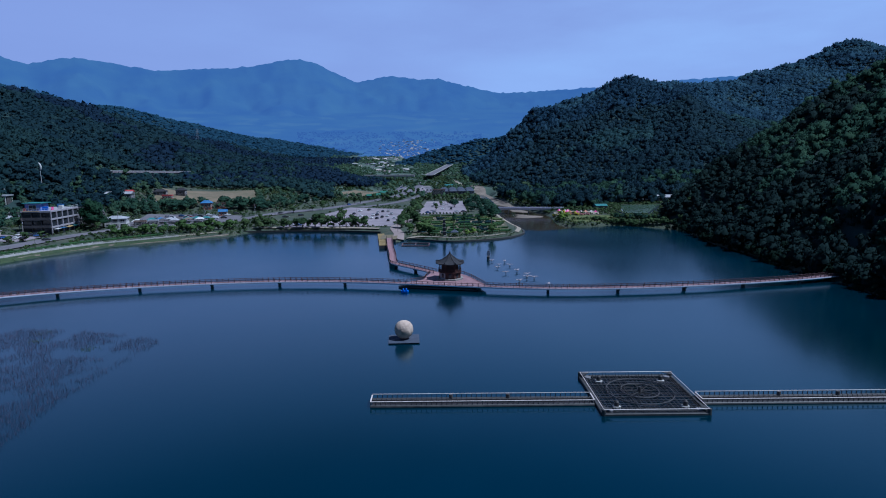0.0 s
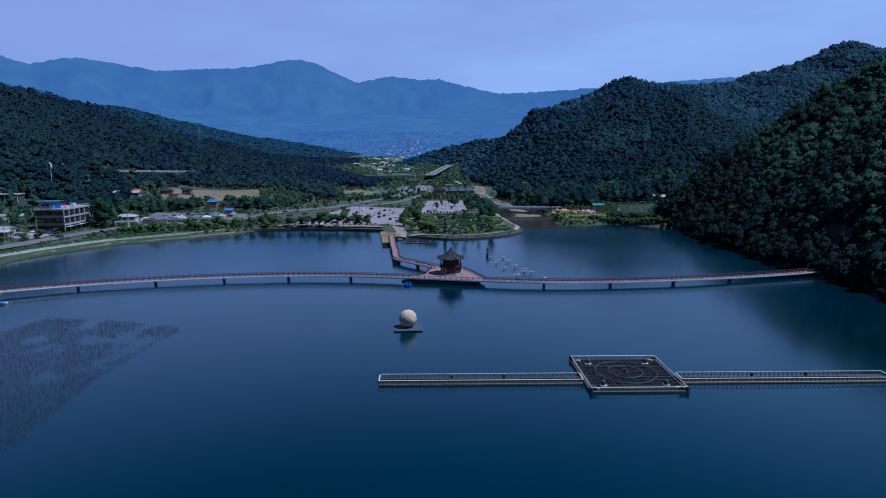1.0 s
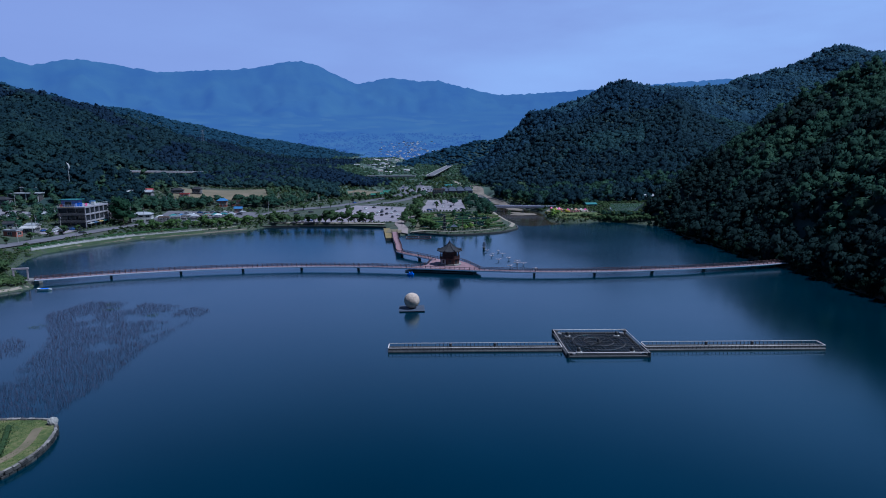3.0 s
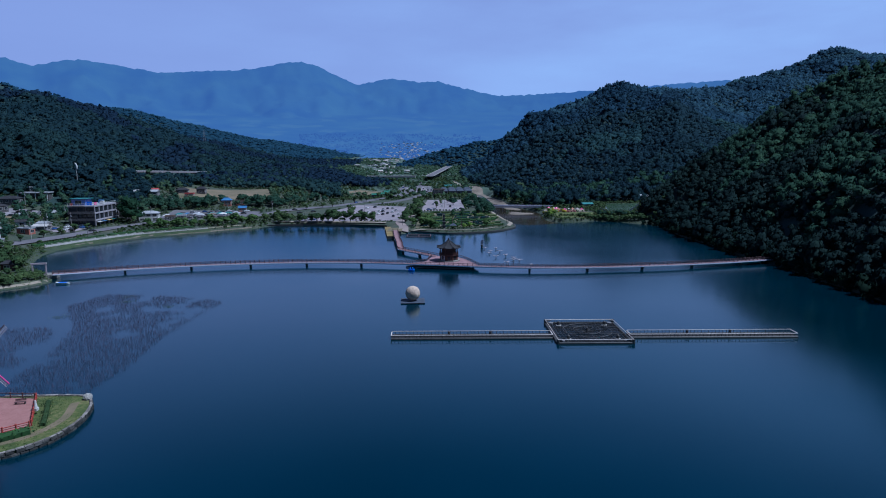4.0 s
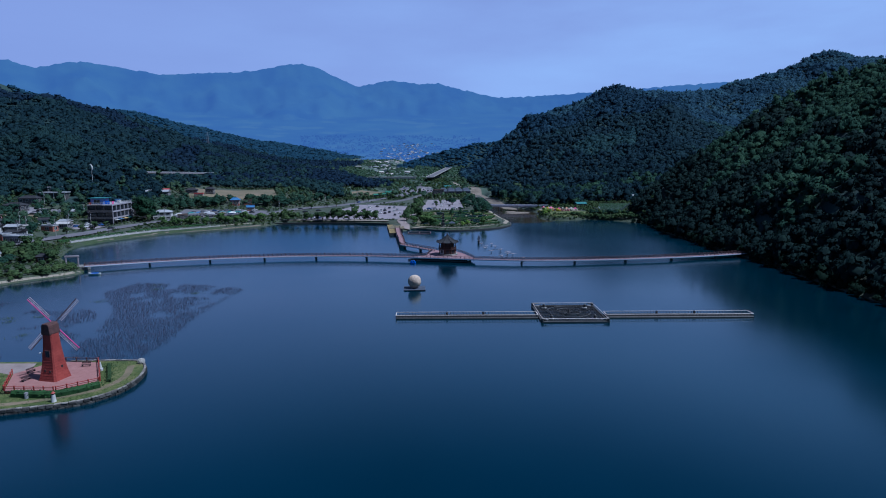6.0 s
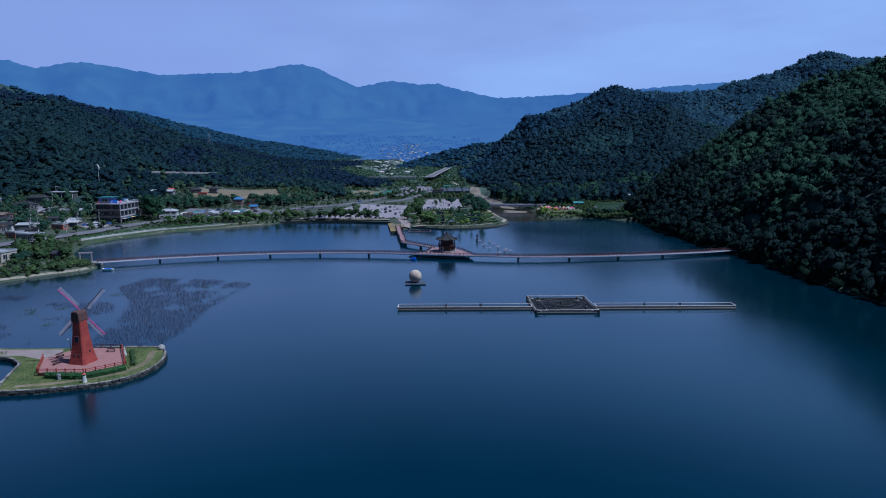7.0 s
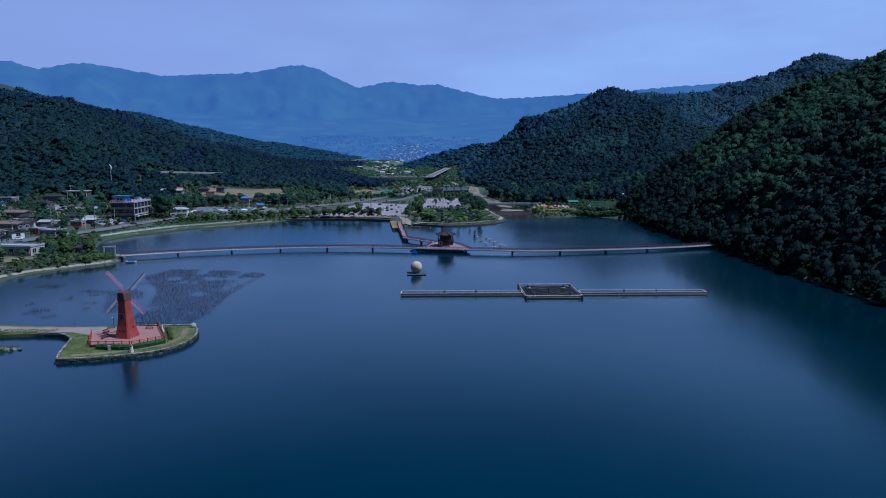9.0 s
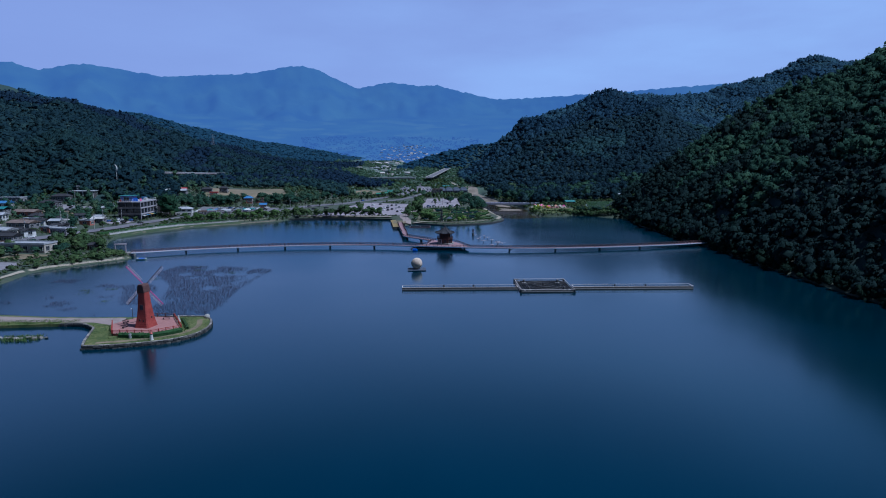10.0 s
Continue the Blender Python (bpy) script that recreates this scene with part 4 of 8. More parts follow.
for x, y in [(-111, 371), (-108, 374), (-104, 375), (-116, 380), (-117, 397), (-120, 372)]:
    ROUND.set(x, y, 1.0)
for x, y in [(-100, 474), (-93, 482), (-88, 512), (-79, 520), (-70, 537), (-60, 560), (-110, 455), (-54, 578), (-44, 615), (-40, 640), (-74, 530), (-34, 625), (-28, 660), (-22, 640), (-48, 560), (-36, 575)]:
    SMALLT.set(x, y, 1.5)
for x, y in [(-145, 470), (-137, 467), (-128, 471), (-123, 480), (-119, 488), (-115, 504), (-113, 516), (-132, 464), (-150, 462), (-108, 525), (-141, 476), (-126, 486)]:
    DARK.set(x, y, 0.95)
for x, y in [(-190, 350), (-183, 350), (-177, 346), (-172, 350), (-167, 351), (-163, 354), (-158, 356), (-153, 359), (-150, 366), (-144, 362), (-141, 370), (-135, 367), (-131, 375), (-127, 368), (-187, 344), (-180, 341), (-169, 343), (-160, 348), (-147, 354), (-138, 361), (-194, 356), (-174, 356), (-156, 364)]:
    LIGHT.set(x, y, random.uniform(0.8, 1.25))
for x, y in [(-239, 446), (-233, 449), (-228, 452), (-222, 453), (-216, 457), (-210, 461), (-203, 459), (-197, 459), (-190, 465), (-167, 469), (-160, 461), (-154, 463), (-148, 457), (-231, 458), (-207, 466), (-217, 446), (-226, 446), (-212, 450), (-200, 452), (-193, 456), (-185, 470), (-236, 440), (-222, 462), (-203, 468), (-195, 468), (-142, 462), (-137, 458)]:
    DARK.set(x, y, 1.15)
for x, y in [(-222, 308), (-220, 318), (-220, 331), (-208, 366), (-222, 292), (-224, 276)]:
    SMALLT.set(x, y, 1.2)
for x, y in [(-262, 359), (-268, 370), (-255, 362), (-283, 389), (-270, 383), (-278, 396), (-262, 378), (-250, 380), (-290, 372), (-275, 355), (-252, 345), (-258, 330), (-246, 318), (-268, 318), (-290, 340), (-300, 360), (-244, 296), (-262, 300), (-236, 282)]:
    DARK.set(x, y, 0.9)
for x, y in [(-199, 212), (-190, 207), (-193, 218), (-202, 236), (-210, 228), (-186, 212), (-214, 244), (-206, 220), (-183, 204), (-208, 178), (-202, 181), (-216, 196), (-176, 206), (-180, 196), (-172, 199), (-186, 203), (-194, 203)]:
    ROUND.set(x, y, 1.0)
for x, y in [(-208, 184), (-197, 186), (-187, 189), (-215, 181), (-222, 186), (-204, 200), (-190, 198), (-214, 210)]:
    DARK.set(x, y, 0.68)
for x, y in [(-181, 160), (-176, 165), (-172, 167), (-167, 167), (-163, 170), (-159, 172), (-156, 177), (-153, 180), (-171, 178), (-176, 177), (-182, 177), (-166, 180), (-160, 183), (-186, 186), (-190, 176), (-170, 190)]:
    BUSH.set(x, y, 1.2)
for i in range(24):
    BUSH.set(104 + i * 2.05, 398 - i * 1.1 + random.uniform(-1, 1), random.uniform(1.2, 1.9))
for i in range(13):
    BUSH.set(88 + i * 2.2, 404 + random.uniform(-3, 6), 0.7)
for x, y in [(-212, 275), (-205, 296), (-208, 250), (-196, 318)]:
    BUSH.set(x, y, 0.65)

for x, y in [(-228, 470), (-220, 476), (-208, 480), (-196, 481), (-184, 483), (-172, 485), (-160, 487), (-150, 489), (-148, 500), (-152, 515), (-157, 530), (-163, 548), (-170, 565), (-178, 578), (-240, 556), (-252, 545), (-246, 530), (-238, 515), (-143, 490), (-138, 500)]:
    BUSH.set(x + random.uniform(-2, 2), y + random.uniform(-2, 2), random.uniform(0.9, 1.7))
for k in range(30):
    t = k / 29
    BUSH.set(-26.5 + random.uniform(-0.8, 0.8), 386 + 94 * t, random.uniform(0.5, 0.9))
    if k % 2:
        BUSH.set(-15 + 36 * t, 442.5 + 6 * t, random.uniform(0.5, 0.8))
        BUSH.set(-100 + 66 * t, 372.6 - 0.05 * k, random.uniform(0.35, 0.6))
        BUSH.set(22.8, 452 + 98 * t, random.uniform(0.5, 0.9))
for x, y in [(-88, 392), (-75, 400), (-66, 420), (-72, 440), (-84, 420), (-58, 400), (2, 500), (8, 520), (-2, 470)]:
    SMALLT.set(x, y, 1.3)
big = tree("large_tree", 71, M["bigtree"], 2.2, 7.2, 13.5, lobes=16, cards=70, leaf=0.16, label="very large dark evergreen tree beside the cafe")
big.matrix_basis = pose(-212.5, 371, height(-212.5, 371)) @ Matrix.Diagonal((1.2, 1.2, 1.25, 1))


def hedge(path, w, h, label, mat, leaf=0.5, dense=5.0, name="hedge", category="hedge", z=None, group=""):
    """A clipped hedge: a rounded core under leaf clumps, along a plan path."""
    pts = smooth_path(path, 1.2)
    base = [height(q.x, q.y) if z is None else z for q in pts]
    r = np.random.default_rng(len(pts))
    bm = bmesh.new()
    sweep(bm, [(q.x, q.y, b) for q, b in zip(pts, base)], [(-w / 2, -0.2), (w / 2, -0.2), (w / 2, h * 0.7), (w / 4, h), (-w / 4, h), (-w / 2, h * 0.7)])
    ob = tagged(part(name, bm, mat), label, category, group)
    k = int(len(pts) * dense * 1.2)
    i = r.integers(0, len(pts), k)
    a = r.uniform(0.1, math.pi - 0.1, k)
    P = np.array([(q.x, q.y, b) for q, b in zip(pts, base)])[i] + np.column_stack([r.uniform(-0.6, 0.6, k), r.uniform(-0.6, 0.6, k), np.zeros(k)])
    T = np.array([(pts[min(j + 1, len(pts) - 1)] - pts[max(j - 1, 0)]).normalized()[:] for j in i])
    S = np.column_stack([T[:, 1], -T[:, 0], np.zeros(k)])
    N = S * np.cos(a)[:, None] + np.array([0, 0, 1]) * np.sin(a)[:, None]
    c = P + S * (np.cos(a) * w * 0.52)[:, None] + np.array([0, 0, 1]) * (h * 0.35 + np.sin(a) * h * 0.7)[:, None]
    v, f = leaf_cards(c, N, leaf, r)
    part("leaves", mesh_np("leaves", v, f, mat), None, ob)
    return ob


for path, w, h in (([(-211, 266), (-204, 287), (-196, 305)], 2.2, 0.9), ([(-194, 308), (-187, 320), (-174, 334), (-160, 346)], 2.4, 1.1), ([(-207.5, 263), (-200.5, 284), (-191, 304), (-183, 318)], 1.0, 0.5)):
    hedge(path, w, h, "low dark shrubs between road and shore walkway", M["hedge"], 0.7, 7, group="verge shrubs")
rh = random.Random(4)
for i in range(13):
    x = -12.0
    while x < 38:
        L = rh.uniform(3, 9)
        y = 343 + i * 7.2 + rh.uniform(-0.8, 0.8)
        x1 = min(x + L, 43)
        hedge([(x, y + 0.16 * x), ((x + x1) / 2, y + 0.08 * (x + x1) + rh.uniform(-0.6, 0.6)), (x1, y + 0.16 * x1)], rh.uniform(1.2, 3.0), rh.uniform(0.5, 1.4), "clipped green garden hedge on a terrace", M[rh.choice(["hedge", "hedge", "footwood", "park", "weed"])], 0.7, 6, group="garden hedges")
        x = x1 + rh.uniform(1.0, 3.0)
for k in range(22):
    (DARK if k % 2 else ROUND).set(118 + k * 2.1, 404 - k * 1.0 + rh.uniform(-1, 1), rh.uniform(0.55, 0.8))
rb = random.Random(8)
for k in range(46):
    t = rb.random()
    x, y = -172 + 24 * t + rb.uniform(-7, 1), 140 + 45 * t + rb.uniform(-2, 6)
    if float(lake_distance(np.array([x]), np.array([y]))[0]) > 2.5:
        BUSH.set(x, y, rb.uniform(0.6, 1.3))
for k in range(40):
    t = rb.random()
    x, y = -205 + 75 * t, 268 + 100 * t ** 0.8 + rb.uniform(-3, 9)
    if float(lake_distance(np.array([x]), np.array([y]))[0]) > 2 and min(math.hypot(x - a, y - b) for pts, w in ROADS for a, b in pts) > 4.5:
        BUSH.set(x, y, rb.uniform(0.4, 0.8))


# ---- tufts ----
def tufts(name, label, xs, ys, z, mat, tall, spread, blades, category="grass", lean=0.35, wide=0.0):
    """Upright blades: one mesh of thin triangles in clumps."""
    k = len(xs) * blades
    bx = np.repeat(xs, blades) + rng.normal(0, spread, k)
    by = np.repeat(ys, blades) + rng.normal(0, spread, k)
    bz = np.repeat(z, blades)
    t = rng.uniform(0, math.tau, k)
    h = tall * rng.uniform(0.4, 1.25, k)
    wd = wide or 0.06 + 0.05 * tall
    a = np.column_stack([bx - np.cos(t) * wd, by - np.sin(t) * wd, bz])
    b = np.column_stack([bx + np.cos(t) * wd, by + np.sin(t) * wd, bz])
    c = np.column_stack([bx + rng.normal(0, lean, k) * h, by + rng.normal(0, lean, k) * h, bz + h])
    v = np.stack([a, b, c], 1).reshape(-1, 3)
    f = np.arange(3 * k).reshape(-1, 3)
    return tagged(new(name, mesh_np(name, v, f, mat)), label, category, kind="stuff")


REED_BED = [(-87, 70), (-92, 80), (-93, 90), (-97, 105), (-103, 121), (-119, 144), (-115, 161), (-94, 158), (-71, 151), (-73, 124), (-73, 107), (-71, 90), (-71, 73), (-72, 68), (-81, 69)]


def in_poly(x, y, poly):
    ins = np.zeros(np.shape(x), bool)
    for (ax, ay), (bx, by) in zip(poly, poly[1:] + poly[:1]):
        if ay != by:
            ins ^= ((ay > y) != (by > y)) & (x < (y - ay) / (by - ay) * (bx - ax) + ax)
    return ins


xs, ys = scatter(-128, -58, 58, 170, 0.8)
bed = vnoise(xs, ys, 7, 21) + 0.6 * vnoise(xs, ys, 2.4, 22)
k = in_poly(xs, ys, REED_BED) & (bed > -0.35)
tufts("reeds", "dead brown reed stalks standing in shallow water", xs[k], ys[k], np.full(k.sum(), -0.1), M["reed"], 0.85, 0.6, 8, "reeds", 0.3, 0.018)
xs, ys = scatter(-150, -96, 70, 134, 0.9)
k = (vnoise(xs, ys, 9, 23) + 0.4 * vnoise(xs, ys, 2.2, 24) > 0.55) | (in_poly(xs, ys, [(-118, 116), (-111, 121), (-104, 114), (-102, 106), (-112, 103)]) & (vnoise(xs, ys, 3, 26) > -0.2))
tufts("reeds", "thin patch of brown reeds off the western shore", xs[k], ys[k], np.full(k.sum(), -0.1), M["reed"], 0.85, 0.5, 7, "reeds", 0.3, 0.022)
for x, y in [(-106, 157), (-113, 131), (-86, 143), (-129, 110), (-126, 106), (-112, 92), (-120, 112), (-103, 150)]:
    r = rng.normal(0, 1.1, (40, 2))
    tufts("water_weed", "olive tuft of floating water weed", x + r[:, 0], y + r[:, 1], np.full(40, -0.05), M["weed"], 0.5, 0.35, 3, "weed", 0.3, 0.03)
xs, ys = scatter(-235, 180, 150, 430, 1.6)
d = lake_distance(xs, ys)
k = (d > 0.3) & (d < np.where((xs < -118) & (ys > 200), 15, 5.5)) & ~((xs > 90) & (ys < 360)) & ~((xs > -100) & (xs < -18)) & ~((xs > 40) & (xs < 56))
tufts("bank_grass", "rough green grass along the lake bank", xs[k], ys[k], land(xs[k], ys[k]), M["bankgrass"], 0.6, 0.5, 6)
xs, ys = scatter(86, 160, 372, 415, 1.3)
d = lake_distance(xs, ys)
k = (d > 0) & (vnoise(xs, ys, 12, 31) > -0.3)
tufts("bank_grass", "marsh grass on the low eastern bank", xs[k], ys[k], land(xs[k], ys[k]), M["weed"], 0.9, 0.5, 5)

M["park2"] = material("valley_foliage", [(0.0252, 0.0500, 0.0364), (0.0448, 0.0775, 0.0468), (0.0840, 0.1175, 0.0598)], 0.03, 0.85, per="island", amount=0.1, spec=0.04, fine=0.2, leaf=0.3)
# pine belt behind the fields
xs, ys = scatter(-340, -70, 540, 860, 5.2)
k = in_poly(xs, ys, [(-250, 588), (-175, 584), (-120, 548), (-98, 560), (-112, 640), (-124, 720), (-120, 800), (-150, 850), (-330, 800)])
green = vnoise(xs, ys, 36, 47) + (720 - ys) / 160 > 0
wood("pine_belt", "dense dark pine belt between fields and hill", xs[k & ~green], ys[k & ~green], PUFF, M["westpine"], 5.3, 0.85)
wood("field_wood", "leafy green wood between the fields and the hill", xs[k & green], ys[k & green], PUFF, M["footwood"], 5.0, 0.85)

# valley greenery
xs, ys = scatter(-330, 190, 575, 2050, 9.0)
near_road = np.minimum.reduce([np.hypot(xs - a, ys - b) for a, b in ((-40, 600), (-33, 640), (-28, 700), (-25, 760), (-22, 830), (-20, 890), (46, 600), (48, 650), (44, 700), (36, 770), (-12, 650), (-12, 700), (20, 640), (8, 625), (10, 600), (-64, 610), (-56, 632))])
k = (vnoise(xs, ys, 60, 41) + 0.5 * vnoise(xs, ys, 22, 42) > -0.3) & (hills(xs, ys) < 4) & (near_road > 22) & ~((np.abs(xs + 0.095 * ys) < 0.055 * ys) & (ys > 1000) & (vnoise(xs, ys, 45, 44) < 0.35)) & ~((ys > 800) & (ys < 915) & (xs > -175) & (xs < 10)) & (np.abs(xs + 90) + np.abs(ys - 670) > 60) & (xs < 0.2 * ys) & (lake_distance(xs, ys) > 6) & ~((xs > -255) & (xs < -170) & (ys < 585))
wood("valley_trees", "scattered trees and hedgerows on the valley floor", xs[k], ys[k], SMALL, M["park2"], 4.4, 0.8)
xs, ys = scatter(62, 262, 455, 640, 6.5)
k = (lake_distance(xs, ys) > 6) & ~in_poly(xs, ys, [(76, 395), (76, 478), (135, 478), (135, 512), (196, 512), (196, 546), (216, 546), (216, 395)]) & (ridge_height(xs, ys, "near_east") < 1)
pn = vnoise(xs, ys, 30, 45) + 0.5 * vnoise(xs, ys, 9, 46)
wood("valley_trees", "broad green trees at the foot of the eastern hill", xs[k & (pn > 0.15)], ys[k & (pn > 0.15)], NEAR, M["forest"], 4.8, 1.0)
wood("valley_trees", "dark trees at the foot of the eastern hill", xs[k & (pn <= 0.15)], ys[k & (pn <= 0.15)], NEAR, M["westwood"], 4.6, 1.05)
xs, ys = scatter(-420, -232, 150, 470, 8)
k = (hills(xs, ys) < 14) & (ys < 470) & (vnoise(xs, ys, 28, 43) > np.where((ys > 418) | (xs < -340), -0.3, 0.25))
VILLAGE_TREES = (xs[k], ys[k])


# ---- footbridge ----
DECK_Z = 1.8


def out(*pts):
    """Plan points of the bridge group, moved out from the origin."""
    return [(0.6 + (q[0] - 0.6) * 1.016, 0.4 + (q[1] - 0.4) * 1.016, *q[2:]) for q in pts]



def railing(parent, pts, side, gap=2.0, h=1.0, mat="rail", posts=True, balusters=True):
    """Posts one by one, two rails and joined balusters along one edge of a deck."""
    edge = []
    for i, q in enumerate(pts):
        d = pts[min(i + 1, len(pts) - 1)] - pts[max(i - 1, 0)]
        d.z = 0
        d.normalize()
        edge.append(q + Vector((d.y, -d.x, 0)) * side)
    bm = bmesh.new()
    sweep(bm, edge, rect(0.12, h - 0.06, h + 0.05))
    part("handrail", bm, M[mat], parent)
    bm = bmesh.new()
    sweep(bm, edge, rect(0.07, 0.2, 0.28))
    part("bottom_rail", bm, M[mat], parent)
    v, f, n = [], [], 0
    run = smooth_path([tuple(q) for q in edge], 0.42 if balusters else 1e9)
    if balusters:
        bm = bmesh.new()
        for q in run:
            box(bm, (q.x, q.y, q.z + 0.25), (0.06, 0.06, h - 0.3))
        part("baluster_infill", bm, M[mat], parent, kind="stuff")
    if posts:
        me = None
        for q in smooth_path([tuple(q) for q in edge], gap):
            if me is None:
                bm = bmesh.new()
                box(bm, (0, 0, 0), (0.2, 0.2, h + 0.12), bevel=0.03)
                box(bm, (0, 0, h + 0.12), (0.28, 0.28, 0.1), taper=0.5)
                me = part("post", bm, M[mat], parent, at=Matrix.Translation(q)).data
            else:
                part("post", me, None, parent, at=Matrix.Translation(q))


def pier(parent, x, y, rz, w=2.6):
    bm = bmesh.new()
    box(bm, (0, 0, 0.88), (0.7, w, 0.4), bevel=0.05)
    box(bm, (0, 0, -2.5), (0.8, 1.1, 3.45), bevel=0.08)
    box(bm, (0, 0, -2.5), (1.0, 1.4, 2.65), bevel=0.1)
    part("pier", bm, M["dark"], parent, at=pose(x, y, 0, 0, 0, rz))


bridge = thing("footbridge", "long curved lake footbridge with reddish deck and brown railings", "footbridge")
bpath = [(-149, 185.5), (-127, 196.5), (-103, 204), (-80, 208.5), (-56.6, 210.7), (-33.3, 209.7), (-10.5, 205.5), (14, 200), (36.5, 196.3), (60, 196.2), (83, 198.7), (105, 202.5), (128, 208), (147, 213.5)]
line = smooth_path([(x, y, DECK_Z + 0.2 * (k in (0, 13))) for k, (x, y) in enumerate(out(*bpath))], 3.0)
bm = bmesh.new()
sweep(bm, line, rect(2.5, -0.12, 0.0))
part("deck", bm, M["deck"], bridge)
bm = bmesh.new()
sweep(bm, line, [(-1.4, -0.34), (-1.05, -0.52), (1.05, -0.52), (1.4, -0.34), (1.4, 0.04), (1.27, 0.04), (1.27, -0.13), (-1.27, -0.13), (-1.27, 0.04), (-1.4, 0.04)])
part("girder", bm, M["girder"], bridge, "pale painted steel girder")
for side in (-1.25, 1.25):
    if side > 0:
        railing(bridge, line, side)
    else:                                   # the lake-side rail opens onto the platform
        railing(bridge, [q for q in line if q.x < -11.3], side)
        railing(bridge, [q for q in line if q.x > 16.4], side)
for x, y, a in [(-127, 196.5, 22), (-103.3, 204, 14), (-80, 208.5, 7), (-56.7, 210.7, 0), (-33.2, 209.7, -6), (-10.3, 205.5, -12), (14.1, 200, -11), (36.7, 196.3, -4), (60.1, 196.2, 2), (83.3, 198.7, 8), (105.3, 202.5, 11), (128, 208, 14)]:
    pier(bridge, *out((x, y))[0], a)
plat = out(*[(-11.5, 206.8), (-5.5, 211.5), (-4.2, 218), (-3, 223), (1, 225.5), (8.5, 222), (11.8, 216), (14.5, 208), (16.8, 200.6), (14, 201.2), (4, 203.6), (-10, 206.6)])
bm = bmesh.new()
prism(bm, plat, 1.36, 1.76)
part("platform", bm, M["deck"], bridge, "broad reddish platform round the pavilion")
bm = bmesh.new()
prism(bm, [(x * 0.97 + 0.1, 215 + (y - 215) * 0.95) for x, y in plat], 0.75, 1.355)
part("platform_frame_and_shade", bm, M["dark"], bridge)
# low dark block along the front, added in place of the platform's shadow
bm = bmesh.new()
prism(bm, out((-14, 205.6), (-2, 202.4), (8, 200.2), (13, 199.4), (13, 203.5), (-14, 208.4)), 0.3, 0.8, 0.12)
part("platform_frame_and_shade", bm, M["dark"], bridge)
railing(bridge, smooth_path(out((-11.2, 207.0, 1.76), (-5.6, 211.5, 1.76), (-4.3, 218, 1.76), (-3.2, 222.5, 1.76)), 1.2), 0.0)
railing(bridge, smooth_path(out((1.2, 225.3, 1.76), (8.4, 222, 1.76), (11.7, 216, 1.76), (14.4, 208, 1.76), (16.4, 201.4, 1.76)), 1.2), 0.0)
for x, y in out((-3, 214), (2, 221), (9, 214), (0, 208), (8, 205)):
    bm = bmesh.new()
    tube(bm, (x, y, -3), (x, y, 1.0), 0.5, seg=12)
    part("pile", bm, M["dark"], bridge)

arm = thing("footbridge", "bent branch footbridge from the pavilion platform to the garden", "footbridge")
apath = smooth_path(out((-0.6, 223.6, 1.78), (-4, 228, 1.78), (-10, 235.5, 1.78), (-16, 242.5, 1.78), (-18.8, 248, 1.78), (-20.5, 265, 1.82), (-23, 285, 1.86), (-25, 305, 1.92), (-26.5, 320, 2.0)), 2.2)
bm = bmesh.new()
sweep(bm, apath, rect(3.0, -0.12, 0))
part("deck", bm, M["deck"], arm)
bm = bmesh.new()
sweep(bm, apath, [(-1.6, -0.34), (-1.2, -0.52), (1.2, -0.52), (1.6, -0.34), (1.6, 0.04), (1.52, 0.04), (1.52, -0.13), (-1.52, -0.13), (-1.52, 0.04), (-1.6, 0.04)])
part("girder", bm, M["girder"], arm)
for side in (-1.5, 1.5):
    railing(arm, apath, side, 2.5)
for x, y, a in [(-9, 234.3, -50), (-17.5, 245, 60), (-21, 268, 85), (-24, 295, 85)]:
    pier(arm, *out((x, y))[0], a, 2.3)

quay = thing("quay_block", "ochre stone-faced quay block at the end of the branch bridge", "quay", at=(-27.5, 331, 0))
bm = bmesh.new()
box(bm, (0, 0, -2), (8.6, 18, 3.5), bevel=0.1)
part("body", bm, M["darkstone"], quay)
bm = bmesh.new()
box(bm, (0, 0, 1.5), (8.9, 18.3, 0.3), bevel=0.05)
part("coping", bm, M["soil"], quay)

jetty = thing("jetty", "narrow stone jetty with ochre grass top beside the branch bridge", "jetty")
jl = smooth_path([(-28.0, 300, 0), (-30.0, 318, 0), (-33.5, 346, 0)], 4.0)
bm = bmesh.new()
sweep(bm, jl, rect(3.6, -2.5, 1.45))
part("body", bm, M["darkstone"], jetty)
M["drygrass"] = material("ochre_dry_grass", [(0.09, 0.068, 0.026), (0.17, 0.125, 0.048), (0.24, 0.18, 0.08)], 0.4, 0.95, fine=2.0, bump=0.5, bump_scale=3)
bm = bmesh.new()
sweep(bm, jl, rect(3.9, 1.45, 1.68))
part("top", bm, M["drygrass"], jetty, "ochre dry grass top")

# lotus pond borders beside the quay
for x0, y0, w, d in ((-12, 312.5, 14, 9),):
    dock = thing("pond_frame", "low dark timber frame floating in the shallows", "dock", at=(x0, y0, 0.15))
    for sx, sy, lx, ly in ((0, -d / 2, w, 0.5), (0, d / 2, w, 0.5), (-w / 2, 0, 0.5, d), (w / 2, 0, 0.5, d), (0, 0, 0.4, d)):
        bm = bmesh.new()
        box(bm, (sx, sy, -0.2), (lx, ly, 0.45), bevel=0.04)
        part("beam", bm, M["rail"], dock)

# ---- pavilion ----
pav = thing("pavilion", "octagonal two-storey timber pavilion with curved dark tiled roof", "pavilion", at=(4.26, 216.4, 1.76), rz=22.5)


